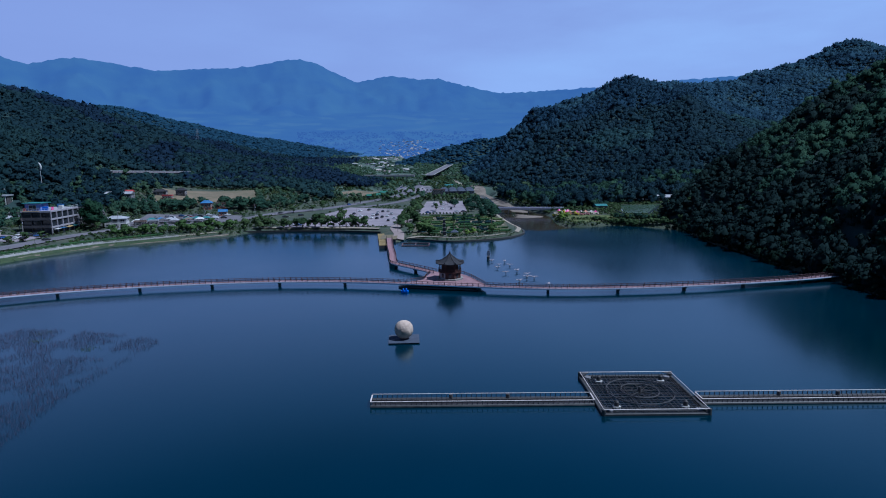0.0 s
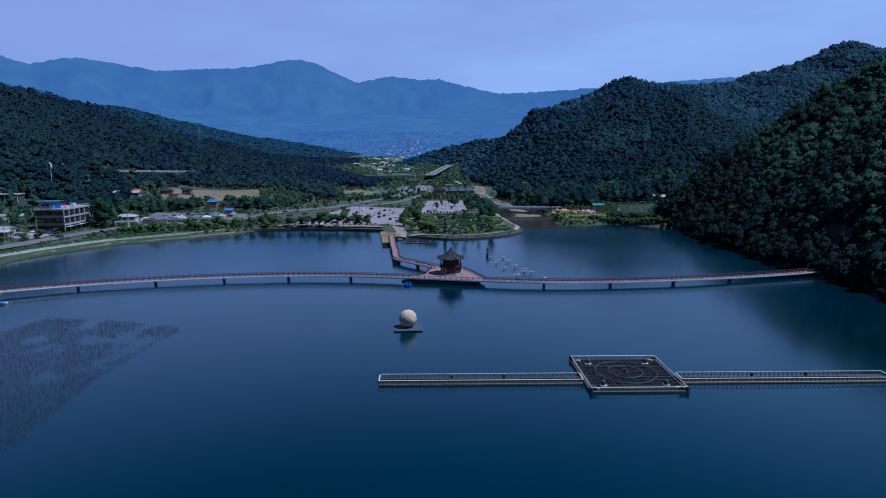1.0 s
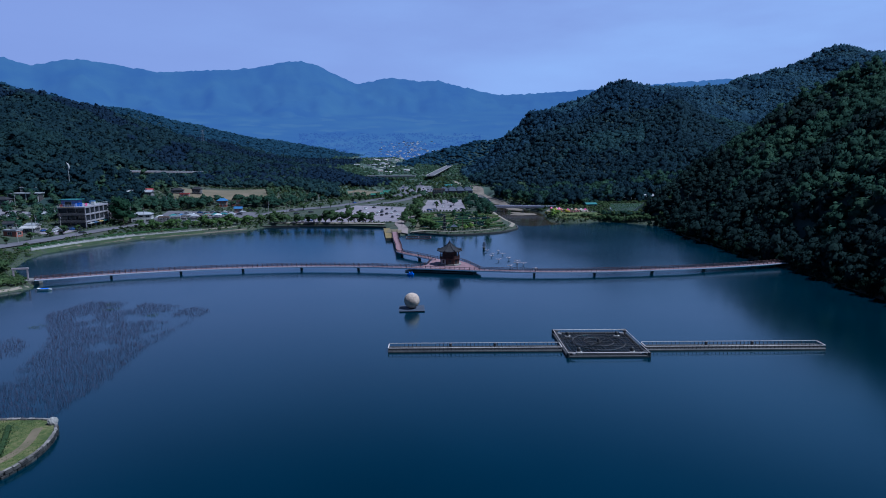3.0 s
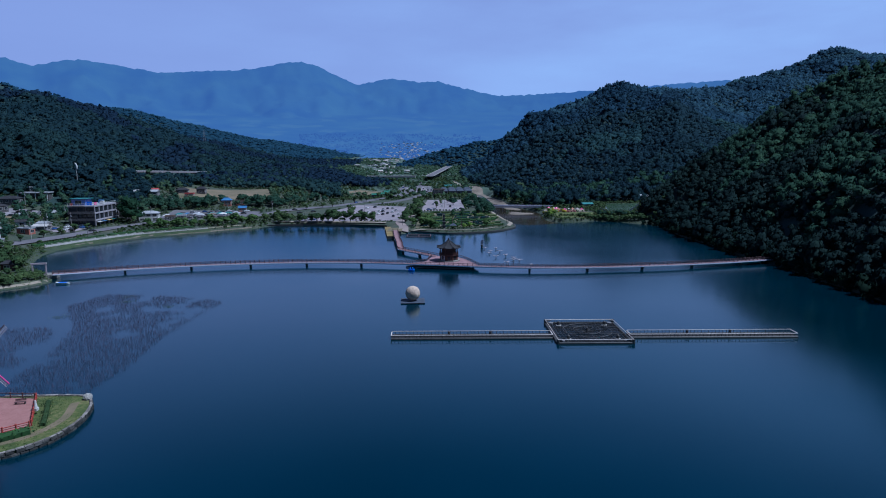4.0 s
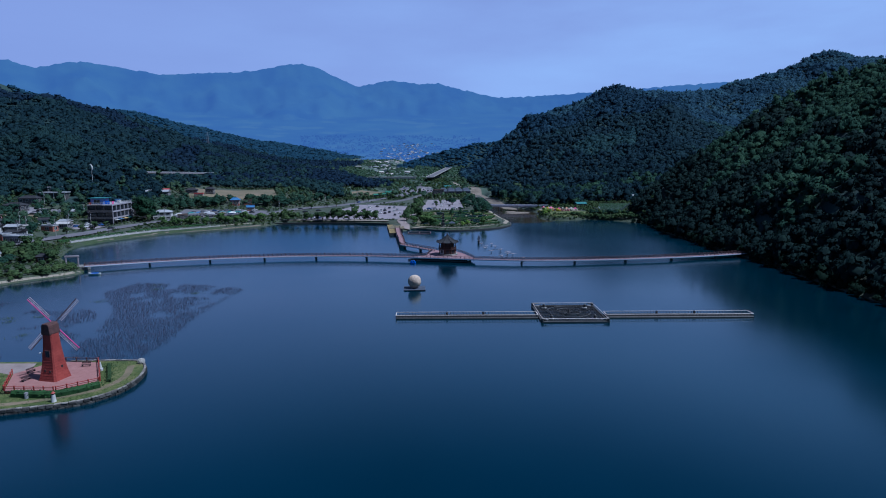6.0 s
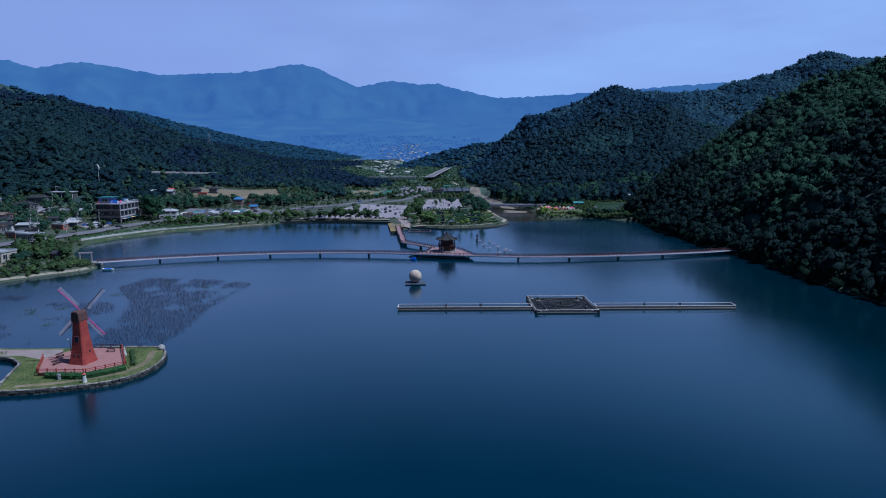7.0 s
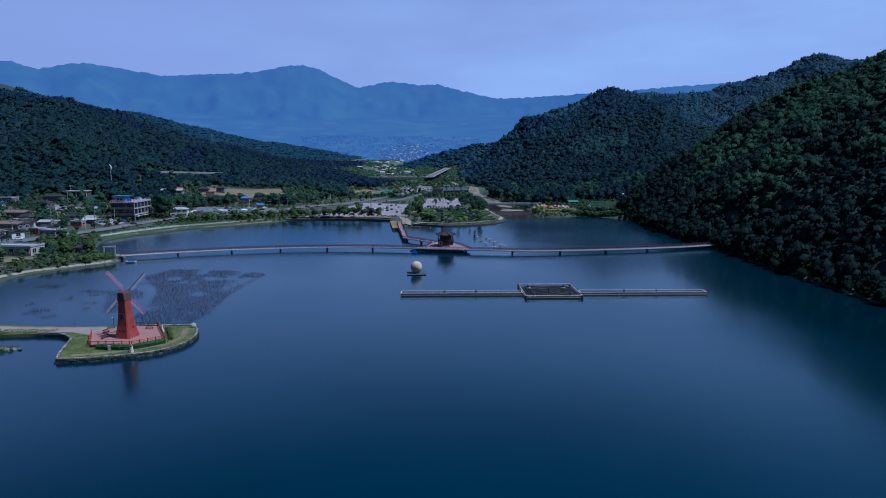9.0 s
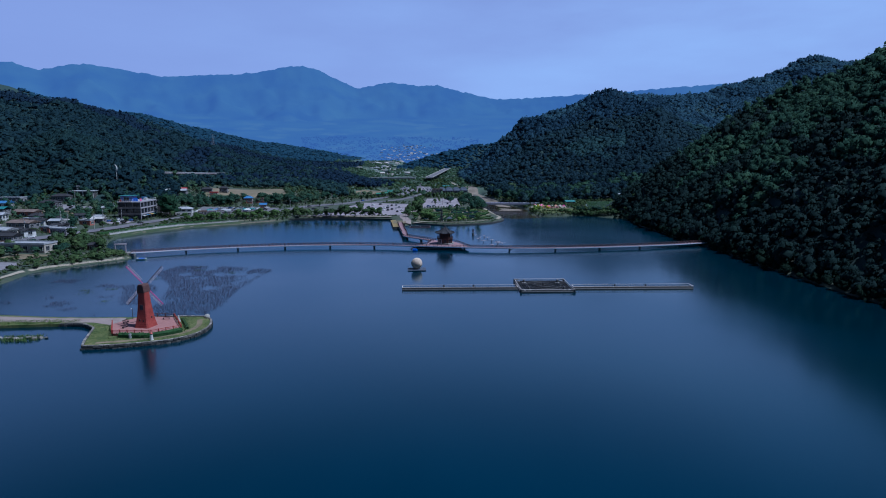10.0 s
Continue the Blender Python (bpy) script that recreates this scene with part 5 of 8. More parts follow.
def ring(r, n=8):
    return [(r * math.cos(i * math.tau / n), r * math.sin(i * math.tau / n)) for i in range(n)]


bm = bmesh.new()
prism(bm, ring(5.1), 0, 0.5)
part("plinth", bm, M["stone"], pav, "pale stone plinth")
bm = bmesh.new()
prism(bm, ring(4.6), 2.7, 2.95)
part("upper_floor", bm, M["timber"], pav)
for i, (x, y) in enumerate(ring(4.0)):
    bm = bmesh.new()
    tube(bm, (x, y, 0.5), (x, y, 6.0), 0.2, 0.17, 10)
    part("column", bm, M["timber"], pav)
    j = (i + 0.5) * math.tau / 8
    c = 4.0 * math.cos(math.pi / 8)
    mx, my, a = c * math.cos(j), c * math.sin(j), math.degrees(j) + 90
    bm = bmesh.new()
    box(bm, (0, 0, 0), (2.7, 0.12, 2.2))
    part("wall_panel", bm, M["plaster"] if i % 4 in (0, 3) else M["timber"], pav, at=pose(mx * 0.98, my * 0.98, 0.5, 0, 0, a))
    bm = bmesh.new()
    box(bm, (0, 0.07, 0.35), (1.1, 0.08, 1.5), bevel=0.02)
    part("door", bm, M["glass"], pav, at=pose(mx * 0.985, my * 0.985, 0.5, 0, 0, a + 180))
    bm = bmesh.new()
    for z in (0.25, 0.6, 0.95):
        box(bm, (0, 0, z), (3.4, 0.1, 0.09))
    for k in range(7):
        box(bm, (-1.5 + k * 0.5, 0, 0.0), (0.08, 0.08, 1.0))
    part("balustrade", bm, M["timber"], pav, at=pose(mx * 1.12, my * 1.12, 2.95, 0, 0, a))
    bm = bmesh.new()
    box(bm, (0, 0, 0), (3.0, 0.22, 0.45))
    for k in range(5):
        box(bm, (-1.2 + k * 0.6, 0, -0.35), (0.1, 0.12, 0.36))
    part("lintel", bm, M["timber"], pav, at=pose(mx, my, 5.55, 0, 0, a))
# dark core added to close the view through and imitate interior shade
bm = bmesh.new()
prism(bm, ring(3.3), 0.5, 5.9)
part("dark_core_fill", bm, M["timber"], pav)
# roof: concave slopes with lifted corners
bm = bmesh.new()
rings = []
for s in range(9):
    t = s / 8
    row = []
    for i in range(64):
        a = i * math.tau / 64
        f = abs(((i % 8) - 4) / 4)
        edge = 1 / math.cos(math.pi / 8 - abs(a % (math.tau / 8) - math.pi / 8) * 0) * math.cos(math.pi / 8) / math.cos((a % (math.tau / 8)) - math.pi / 8)
        r = 0.35 + 4.65 * t * (edge + 0.06 * f ** 3 * t)
        z = 6.0 + 3.1 * (1 - t) ** 1.55 + 0.45 * f ** 3 * t ** 3
        row.append(bm.verts.new((r * math.cos(a), r * math.sin(a), z)))
    rings.append(row)
for s in range(8):
    for i in range(64):
        bm.faces.new((rings[s][i], rings[s + 1][i], rings[s + 1][(i + 1) % 64], rings[s][(i + 1) % 64]))
ext = bmesh.ops.extrude_face_region(bm, geom=list(bm.faces))
bmesh.ops.translate(bm, vec=(0, 0, -0.28), verts=[q for q in ext["geom"] if isinstance(q, bmesh.types.BMVert)])
bmesh.ops.recalc_face_normals(bm, faces=bm.faces)
roof = part("roof", bm, M["tile"], pav, "dark grey tiled roof with lifted corners")
for i in range(8):
    a = i * math.tau / 8
    bm = bmesh.new()
    q = []
    for s in range(9):
        t = s / 8
        r = 0.35 + 4.65 * t * (1 + 0.06 * t)
        q.append((r * math.cos(a), r * math.sin(a), 6.0 + 3.1 * (1 - t) ** 1.55 + 0.45 * t ** 3))
    sweep(bm, q, [(-0.16, 0), (0.16, 0), (0.11, 0.22), (-0.11, 0.22)])
    part("ridge", bm, M["tile"], roof)
bm = bmesh.new()
for k in range(8):
    for u in (-0.66, -0.33, 0.0, 0.33, 0.66):
        a = (k + 0.5) * math.tau / 8
        c, s = math.cos(a), math.sin(a)
        pr = None
        for t in (0.45 + abs(u) * 0.5, 0.8, 1.0):
            r = 0.35 + 4.65 * t * math.cos(math.pi / 8)
            w = u * r * math.tan(math.pi / 8)
            q = (r * c - w * s, r * s + w * c, 6.02 + 3.1 * (1 - t) ** 1.55 + 0.45 * abs(u) ** 3 * t ** 3)
            if pr:
                tube(bm, pr, q, 0.07, seg=5)
            pr = q
part("tile_ribs", bm, M["tile"], roof, kind="stuff")
bm = bmesh.new()
for z, r0, r1, h in ((9.0, 0.45, 0.5, 0.35), (9.35, 0.3, 0.36, 0.3), (9.65, 0.36, 0.08, 0.5), (10.15, 0.06, 0.03, 0.5)):
    tube(bm, (0, 0, z), (0, 0, z + h), r0, r1, 10)
part("finial", bm, M["tile"], pav)

# ---- moon ball on a raft ----
raft = thing("raft", "flat blue-grey square pontoon raft floating on the lake", "raft", at=(-8.7, 148.4, 0), rz=3)
bm = bmesh.new()
box(bm, (0, 0, 0.22), (7.8, 7.2, 0.12), bevel=0.03)
part("deck", bm, M["bluetile"], raft)
for i in range(4):
    bm = bmesh.new()
    tube(bm, (-2.9 + i * 1.93, -3.2, 0.02), (-2.9 + i * 1.93, 3.2, 0.02), 0.22, seg=10)
    part("float", bm, M["dark"], raft)
bm = bmesh.new()
bmesh.ops.create_icosphere(bm, subdivisions=5, radius=2.4)
r = random.Random(3)
cra = [(Vector((r.gauss(0, 1), r.gauss(0, 1), r.gauss(0, 1))).normalized(), r.uniform(0.12, 0.36)) for _ in range(46)]
for v in bm.verts:
    d = v.co.normalized()
    h = 0.012 * noise.noise(d * 3)
    for c, w in cra:
        a = d.angle(c) / w
        if a < 1.25:
            h += -0.035 * (1 - a * a) if a < 1 else 0.02 * (1.25 - a) * 4 * (a - 1) * 4
    v.co = d * (2.4 + h)
for f in bm.faces:
    f.smooth = True
moon = part("moon_ball", bm, M["moon"], None, at=pose(-8.7, 148.5, 2.78))
tagged(moon, "large pale cratered moon ball standing on the raft", "sculpture")

# ---- floating fountain ----
fountain = thing("fountain", "floating pipe fountain with square rim and two long arms", "fountain")
FX0, FX1, FY0, FY1, FZ = 30.0, 49.1, 102.5, 121.3, 1.2
CX, CY = (FX0 + FX1) / 2, (FY0 + FY1) / 2


def rim(x0, x1, y0, y1, z, w=0.17, h=0.15):
    for a, b, c, d in (((x0 + x1) / 2, y0, x1 - x0, w), ((x0 + x1) / 2, y1, x1 - x0, w)):
        bm = bmesh.new()
        box(bm, (a, b, z - h), (c + w, d, h), bevel=0.06)
        part("rim_beam", bm, M["rim"], fountain)
    for a in (x0, x1):
        bm = bmesh.new()
        box(bm, (a, (y0 + y1) / 2, z - h - 0.003), (w, y1 - y0 - w, h), bevel=0.06)
        part("rim_beam", bm, M["rim"], fountain)


rim(FX0, FX1, FY0, FY1, FZ)
for a, b, c, d in ((CX, FY0, FX1 - FX0, 0.7), (CX, FY1, FX1 - FX0, 0.7), (FX0, CY, 0.7, FY1 - FY0 - 1), (FX1, CY, 0.7, FY1 - FY0 - 1)):
    bm = bmesh.new()
    box(bm, (a, b, -0.4), (c, d, 0.85), bevel=0.1)
    part("pontoon", bm, M["dark"], fountain)
for i in range(12):
    t = (i + 0.5) / 12
    for p0, p1 in (((FX0 + (FX1 - FX0) * t, FY0, 0.45), (FX0 + (FX1 - FX0) * t, FY1, 0.45)), ((FX0, FY0 + (FY1 - FY0) * t, 0.5), (FX1, FY0 + (FY1 - FY0) * t, 0.5))):
        bm = bmesh.new()
        tube(bm, p0, p1, 0.04 if i % 4 else 0.09, seg=6)
        part("pipe", bm, M["pipe"], fountain)
bm = bmesh.new()
for i in range(44):
    t = (i + 0.5) / 44
    if i % 2:
        box(bm, (FX0 + (FX1 - FX0) * t, CY, 0.28), (0.10, FY1 - FY0 - 0.4, 0.1))
    else:
        box(bm, (CX, FY0 + (FY1 - FY0) * t, 0.20), (FX1 - FX0 - 0.4, 0.12 + 0.07 * (i % 3), 0.075))
M["grating"] = material("dark_wet_grating", [(0.010, 0.009, 0.012), (0.030, 0.027, 0.033)], 0.8, 0.6)
part("grating", bm, M["grating"], fountain, "dark weathered steel grating under the pipes", "stuff")
jet = None
for i in range(26):
    for y, h in ((FY0 + 1.1, 0.75), (FY1 - 1.1, 1.0), (CY + 0.4 * (i % 3), 0.85 if i % 2 else 1.3)):
        m = pose(FX0 + 1.0 + i * 0.69, y, 0.3) @ Matrix.Diagonal((1, 1, h, 1))
        if jet is None:
            bm = bmesh.new()
            tube(bm, (0, 0, 0), (0, 0, 1), 0.06, 0.04, 6)
            jet = part("jet_pipe", bm, M["pipe"], fountain, at=m).data
        else:
            part("jet_pipe", jet, None, fountain, at=m)
M["ringpipe"] = material("grey_steel_pipe", [(0.035, 0.033, 0.034), (0.085, 0.081, 0.08)], 1.0, 0.45)
nozzle = None
for r0, z, k in ((6.4, 0.75, 44), (3.6, 0.85, 26)):
    bm = bmesh.new()
    q = [(CX + r0 * math.cos(i * math.tau / 48), CY + r0 * math.sin(i * math.tau / 48), z) for i in range(48)]
    for i in range(48):
        tube(bm, q[i], q[(i + 1) % 48], 0.12, seg=6, caps=False)
    part("pipe_ring", bm, M["ringpipe"], fountain)
    for i in range(k):
        m = Matrix.Translation((CX + r0 * math.cos(i * math.tau / k), CY + r0 * math.sin(i * math.tau / k), z))
        if nozzle is None:
            bm = bmesh.new()
            tube(bm, (0, 0, 0), (0, 0, 0.35), 0.08, 0.05, 6)
            tube(bm, (0, 0, 0.35), (0, 0, 0.45), 0.1, 0.03, 6)
            nozzle = part("nozzle", bm, M["ringpipe"], fountain, at=m).data
        else:
            part("nozzle", nozzle, None, fountain, at=m)
for sx in (-1, 1):
    for sy in (-1, 1):
        bm = bmesh.new()
        x, y = CX + sx * 6.4, CY + sy * 6.4
        tube(bm, (x, y, 0.5), (x, y, 1.3), 0.46, 0.40, 12)
        tube(bm, (x, y, 1.3), (x, y, 1.55), 0.40, 0.16, 12)
        housing = part("light_housing", bm, M["pipe"], fountain, "dark round light housing on a pale float")
        bm = bmesh.new()
        tube(bm, (x, y, 0.05), (x, y, 0.42), 0.78, 0.82, 14)
        tube(bm, (x, y, 0.42), (x, y, 0.52), 0.82, 0.5, 14)
        part("float_collar", bm, M["concrete"], housing, "pale round float")
        bm = bmesh.new()
        x, y = CX + sx * ((FX1 - FX0) / 2 - 1.3), CY + sy * ((FY1 - FY0) / 2 - 1.2)
        tube(bm, (x, y, 0.2), (x, y, 0.62), 0.7, 0.7, 14)
        tube(bm, (x, y, 0.62), (x, y, 0.7), 0.7, 0.5, 14)
        part("corner_drum", bm, M["wallgrey"], fountain, "grey round drum in the corner")
        bm = bmesh.new()
        x, y = CX + sx * (FX1 - FX0) / 2, CY + sy * (FY1 - FY0) / 2
        prism(bm, [(x - sx * 0.2, y - sy * 0.2), (x - sx * 1.8, y - sy * 0.2), (x - sx * 0.2, y - sy * 1.8)], 1.0, 1.1)
        part("corner_plate", bm, M["pipe"], fountain)
        bm = bmesh.new()
        tube(bm, (x, y, 0.0), (x, y, 1.16), 0.4, 0.4, 10)
        part("corner_float", bm, M["dark"], fountain)
bm = bmesh.new()
tube(bm, (CX, CY, 0.3), (CX, CY, 1.6), 0.5, 0.25, 10)
for i in range(8):
    a = i * math.tau / 8
    tube(bm, (CX, CY, 0.6), (CX + 3.2 * math.cos(a), CY + 3.2 * math.sin(a), 0.9), 0.08, seg=6)
part("centre_manifold", bm, M["pipe"], fountain)
stub = None
for x0, x1 in ((-12.6, FX0 - 0.6), (FX1 + 0.6, 93.4)):
    L = x1 - x0
    for y, h, w in ((106.9, FZ, 0.15), (110.3, FZ + 0.1, 0.1)):
        bm = bmesh.new()
        box(bm, ((x0 + x1) / 2, y, h - 0.15), (L, w, 0.15), bevel=0.05)
        part("rim_beam", bm, M["rim"], fountain)
    for x in (x0, x1):
        bm = bmesh.new()
        box(bm, (x, 108.6, FZ - 0.253), (0.25, 3.2, 0.25), bevel=0.05)
        part("rim_beam", bm, M["rim"], fountain)
    for y in (107.0, 110.2):
        bm = bmesh.new()
        tube(bm, (x0, y, 0.12), (x1, y, 0.12), 0.38, seg=10)
        part("pontoon", bm, M["dark"], fountain)
    for y in (108.0, 109.1):
        bm = bmesh.new()
        tube(bm, (x0, y, 0.55), (x1, y, 0.55), 0.15, seg=8)
        part("pipe", bm, M["pipe"], fountain)
    bm = bmesh.new()
    for k in range(6):
        box(bm, ((x0 + x1) / 2, 107.35 + k * 0.5, 0.36), (L - 0.5, 0.36, 0.09))
    part("float_deck", bm, M["grating"], fountain, "dark brown planks between the rails", "stuff")
    n = int(L / 0.95)
    for i in range(n + 1):
        x = x0 + L * i / n
        m = Matrix.Translation((x, 0, 0))
        if stub is None:
            bm = bmesh.new()
            for y in (106.9, 110.3):
                box(bm, (0, y, 0.1), (0.12, 0.12, 1.0))
            box(bm, (0, 108.6, 0.4), (0.1, 3.2, 0.1))
            tube(bm, (0, 108.6, 0.5), (0, 108.6, 1.05), 0.07, 0.04, 6)
            stub = part("cross_frame", bm, M["pipe"], fountain, at=m).data
        else:
            part("cross_frame", stub, None, fountain, at=m)
    for t in (0.36, 0.62):
        bm = bmesh.new()
        tube(bm, (x0 + L * t, 109.4, 0.5), (x0 + L * t, 109.4, 1.45), 0.36, 0.36, 10)
        part("light_housing", bm, M["ringpipe"], fountain)

# ---- windmill island ----
ISLE = [(-186, 78), (-160, 75), (-134, 72), (-111, 68.8), (-95, 68.4), (-85, 68.6), (-76, 69.0), (-69.5, 68.6), (-66.2, 65), (-64.4, 59.5), (-64.3, 53.7), (-66.2, 48.8), (-71, 44.6), (-81, 41.4), (-89.2, 40.2), (-91.2, 44.4), (-94.2, 52.5), (-96, 57), (-100.8, 61), (-104.5, 61.8), (-108, 61.6), (-125, 60), (-150, 58), (-186, 56)]
bm = bmesh.new()
outline = smooth_path(ISLE[:14], 1.4) + smooth_path(ISLE[14:], 1.4)
poly = [(q.x, q.y) for q in outline]
isle_top = 0.85
bm.faces.new([bm.verts.new((x, y, isle_top)) for x, y in poly])
bmesh.ops.triangulate(bm, faces=bm.faces)
low = [bm.verts.new((x, y, -2.5)) for x, y in poly]
bm.verts.ensure_lookup_table()
for i in range(len(poly)):
    j = (i + 1) % len(poly)
    bm.faces.new((bm.verts[i], bm.verts[j], low[j], low[i]))
bmesh.ops.recalc_face_normals(bm, faces=bm.faces)
isle = tagged(part("island", bm, M["grass"]), "grassy spit of land with a stone-faced edge", "island", kind="structure")
# facing stones, two courses, darker than the coping above
stones = []
for k in range(3):
    bm = bmesh.new()
    box(bm, (0, 0, 0), (1.22, 0.7, 0.55), bevel=0.09)
    for v in bm.verts:
        v.co += Vector((random.uniform(-0.05, 0.05), random.uniform(-0.05, 0.05), random.uniform(-0.04, 0.04)))
    me = bpy.data.meshes.new("edge_stone")
    bm.to_mesh(me)
    bm.free()
    me.materials.append(M["darkstone"])
    stones.append(me)
walls = [smooth_path(ISLE[5:15], 1.26), smooth_path(ISLE[14:21], 1.26)]
count = 0
for path in walls:
    for i in range(len(path) - 1):
        a, b = path[i], path[i + 1]
        rz = math.degrees(math.atan2(b.y - a.y, b.x - a.x))
        for z, off in ((-0.2, 0.5), (0.38, 0.0)):
            q = a.lerp(b, 0.5 + off) + Vector((random.uniform(-0.08, 0.08), random.uniform(-0.08, 0.08), 0))
            part("edge_stone", stones[random.randrange(3)], None, isle, at=pose(q.x, q.y, z + random.uniform(-0.03, 0.05), random.uniform(-3, 3), random.uniform(-3, 3), rz + random.uniform(-4, 4)))
M["capstone"] = material("worn_edge_stone", [(0.08, 0.072, 0.066), (0.15, 0.136, 0.125), (0.24, 0.218, 0.20)], 1.0, 0.9, per="object", amount=0.4, bump=0.5, bump_scale=3)
caps = []
for k in range(4):
    bm = bmesh.new()
    box(bm, (0, 0, 0), (random.uniform(1.05, 1.3), random.uniform(0.42, 0.58), random.uniform(0.12, 0.2)), bevel=0.05)
    for v in bm.verts:
        v.co += Vector((random.uniform(-0.06, 0.06), random.uniform(-0.06, 0.06), random.uniform(-0.03, 0.03)))
    me = bpy.data.meshes.new("coping_stone")
    bm.to_mesh(me)
    bm.free()
    me.materials.append(M["capstone"])
    caps.append(me)
for path in walls:
    for a, b in zip(path, path[1:]):
        q = a.lerp(b, 0.5)
        part("coping_stone", caps[random.randrange(4)], None, isle, at=pose(q.x + random.uniform(-0.06, 0.06), q.y + random.uniform(-0.06, 0.06), 0.93 + random.uniform(-0.02, 0.03), random.uniform(-2, 2), random.uniform(-2, 2), math.degrees(math.atan2(b.y - a.y, b.x - a.x)) + random.uniform(-5, 5)))
# path on the spit
bm = bmesh.new()
bm.faces.new([bm.verts.new((x, y, isle_top + 0.03)) for x, y in ((-186, 76.5), (-160, 73.5), (-134, 70.5), (-111, 67.5), (-92, 67.3), (-90.5, 62.5), (-93, 60), (-99, 62.6), (-112, 63.4), (-134, 64), (-186, 65))])
bmesh.ops.triangulate(bm, faces=bm.faces)
tagged(part("pavement", bm, M["brownpave"]), "brownish paved path along the spit", "path", kind="structure")
road_pts = [(-87.5, 43), (-78, 45.6), (-69.6, 51), (-67.4, 58), (-69.5, 65.5)]
bm = bmesh.new()
sweep(bm, smooth_path([(x, y, isle_top) for x, y in road_pts], 1.0), rect(1.5, -0.1, 0.025))
tagged(part("pavement", bm, M["soil"]), "worn bare footpath through the grass", "path", kind="structure")
rs = np.random.default_rng(5)
xs, ys = rs.uniform(-98, -63, 6000), rs.uniform(40, 70, 6000)
ok = in_poly(xs, ys, poly) & ~in_poly(xs, ys, [(-100, 63), (-91.5, 59), (-86.5, 49.5), (-76.2, 49), (-70.2, 54), (-77, 66), (-87.5, 67), (-91.5, 74), (-100, 74)]) & (vnoise(xs, ys, 3, 51) > -0.35)
tufts("grass_tufts", "short uneven grass on the spit", xs[ok], ys[ok], np.full(ok.sum(), isle_top), M["bankgrass"], 0.12, 0.15, 2)

DZ = 1.45
DECK = [(-91.5, 59.0), (-86.6, 49.4), (-76.2, 48.9), (-70.2, 54.0), (-77.4, 66.3), (-87.5, 67.0)]
deck = thing("timber_deck", "red timber deck round the windmill with low red railings", "deck")
bm = bmesh.new()
prism(bm, DECK, DZ - 0.2, DZ)
part("decking", bm, M["deckred"], deck)
bm = bmesh.new()
prism(bm, [(-80.5 + (x + 80.5) * 0.985, 57.7 + (y - 57.7) * 0.985) for x, y in DECK], 0.7, DZ - 0.2)
part("skirt", bm, M["redpaint"], deck)
for a, b in ((0, 1), (1, 2), (2, 3), (3, 4)):
    p0, p1 = Vector((*DECK[a], DZ)), Vector((*DECK[b], DZ))
    L = (p1 - p0).length
    railing(deck, [p0.lerp(p1, t) for t in np.linspace(0.02, 0.98, 6)], 0.12, 2.0, 0.95, "redpaint", balusters=False)
    bm = bmesh.new()
    sweep(bm, [p0.lerp(p1, 0.02), p0.lerp(p1, 0.98)], rect(0.07, 0.5, 0.58))
    part("middle_rail", bm, M["redpaint"], deck)

mill = thing("windmill", "brick-red wooden windmill with brown cap and pale lattice sails", "windmill", at=(-80.9, 56.5, DZ), rz=-13)
mill.scale = (0.92, 0.92, 1.11)
prof = [(0, 2.4), (0.5, 2.26), (1.6, 1.98), (3.2, 1.7), (6.0, 1.36), (9.0, 1.12)]
bm = bmesh.new()
rows = []
for z, r in prof:
    c = r * 0.16
    rows.append([bm.verts.new((x, y, z)) for x, y in ((-r + c, -r), (r - c, -r), (r, -r + c), (r, r - c), (r - c, r), (-r + c, r), (-r, r - c), (-r, -r + c))])
for i in range(len(rows) - 1):
    for j in range(8):
        bm.faces.new((rows[i][j], rows[i][(j + 1) % 8], rows[i + 1][(j + 1) % 8], rows[i + 1][j]))
bm.faces.new(rows[-1]); bm.faces.new(rows[0][::-1])
tower = part("tower", bm, M["millred"], mill)
for k in range(16):                                   # board joints on the four faces
    bm = bmesh.new()
    z = 0.5 + k * 0.52
    r = np.interp(z, [q[0] for q in prof], [q[1] for q in prof])
    c = r * 0.16
    ringpts = [(-r + c, -r), (r - c, -r), (r, -r + c), (r, r - c), (r - c, r), (-r + c, r), (-r, r - c), (-r, -r + c)]
    sweep(bm, [(x * 1.004, y * 1.004, z) for x, y in ringpts], rect(0.04, -0.025, 0.025), closed=True)
    part("batten", bm, M["millred"], tower)
bm = bmesh.new()
sec = [(-1.1, 0), (1.1, 0), (1.2, 0.2), (0.98, 1.75), (0.72, 2.1), (-0.72, 2.1), (-0.98, 1.75), (-1.2, 0.2)]
for y, s in ((-1.42, 0.95), (-1.34, 1.0), (1.34, 1.0), (1.42, 0.95)):
    for x, z in sec:
        bm.verts.new((x * s, y, 8.7 + z * s))
bm.verts.ensure_lookup_table()
for i in range(3):
    for j in range(8):
        bm.faces.new([bm.verts[i * 8 + j], bm.verts[i * 8 + (j + 1) % 8], bm.verts[i * 8 + 8 + (j + 1) % 8], bm.verts[i * 8 + 8 + j]])
bm.faces.new([bm.verts[j] for j in range(8)][::-1]); bm.faces.new([bm.verts[24 + j] for j in range(8)])
bmesh.ops.recalc_face_normals(bm, faces=bm.faces)
cap = part("cap", bm, M["millcap"], mill, "brown shingled cap", at=pose(0, 0, 0, 0, 0, 0))


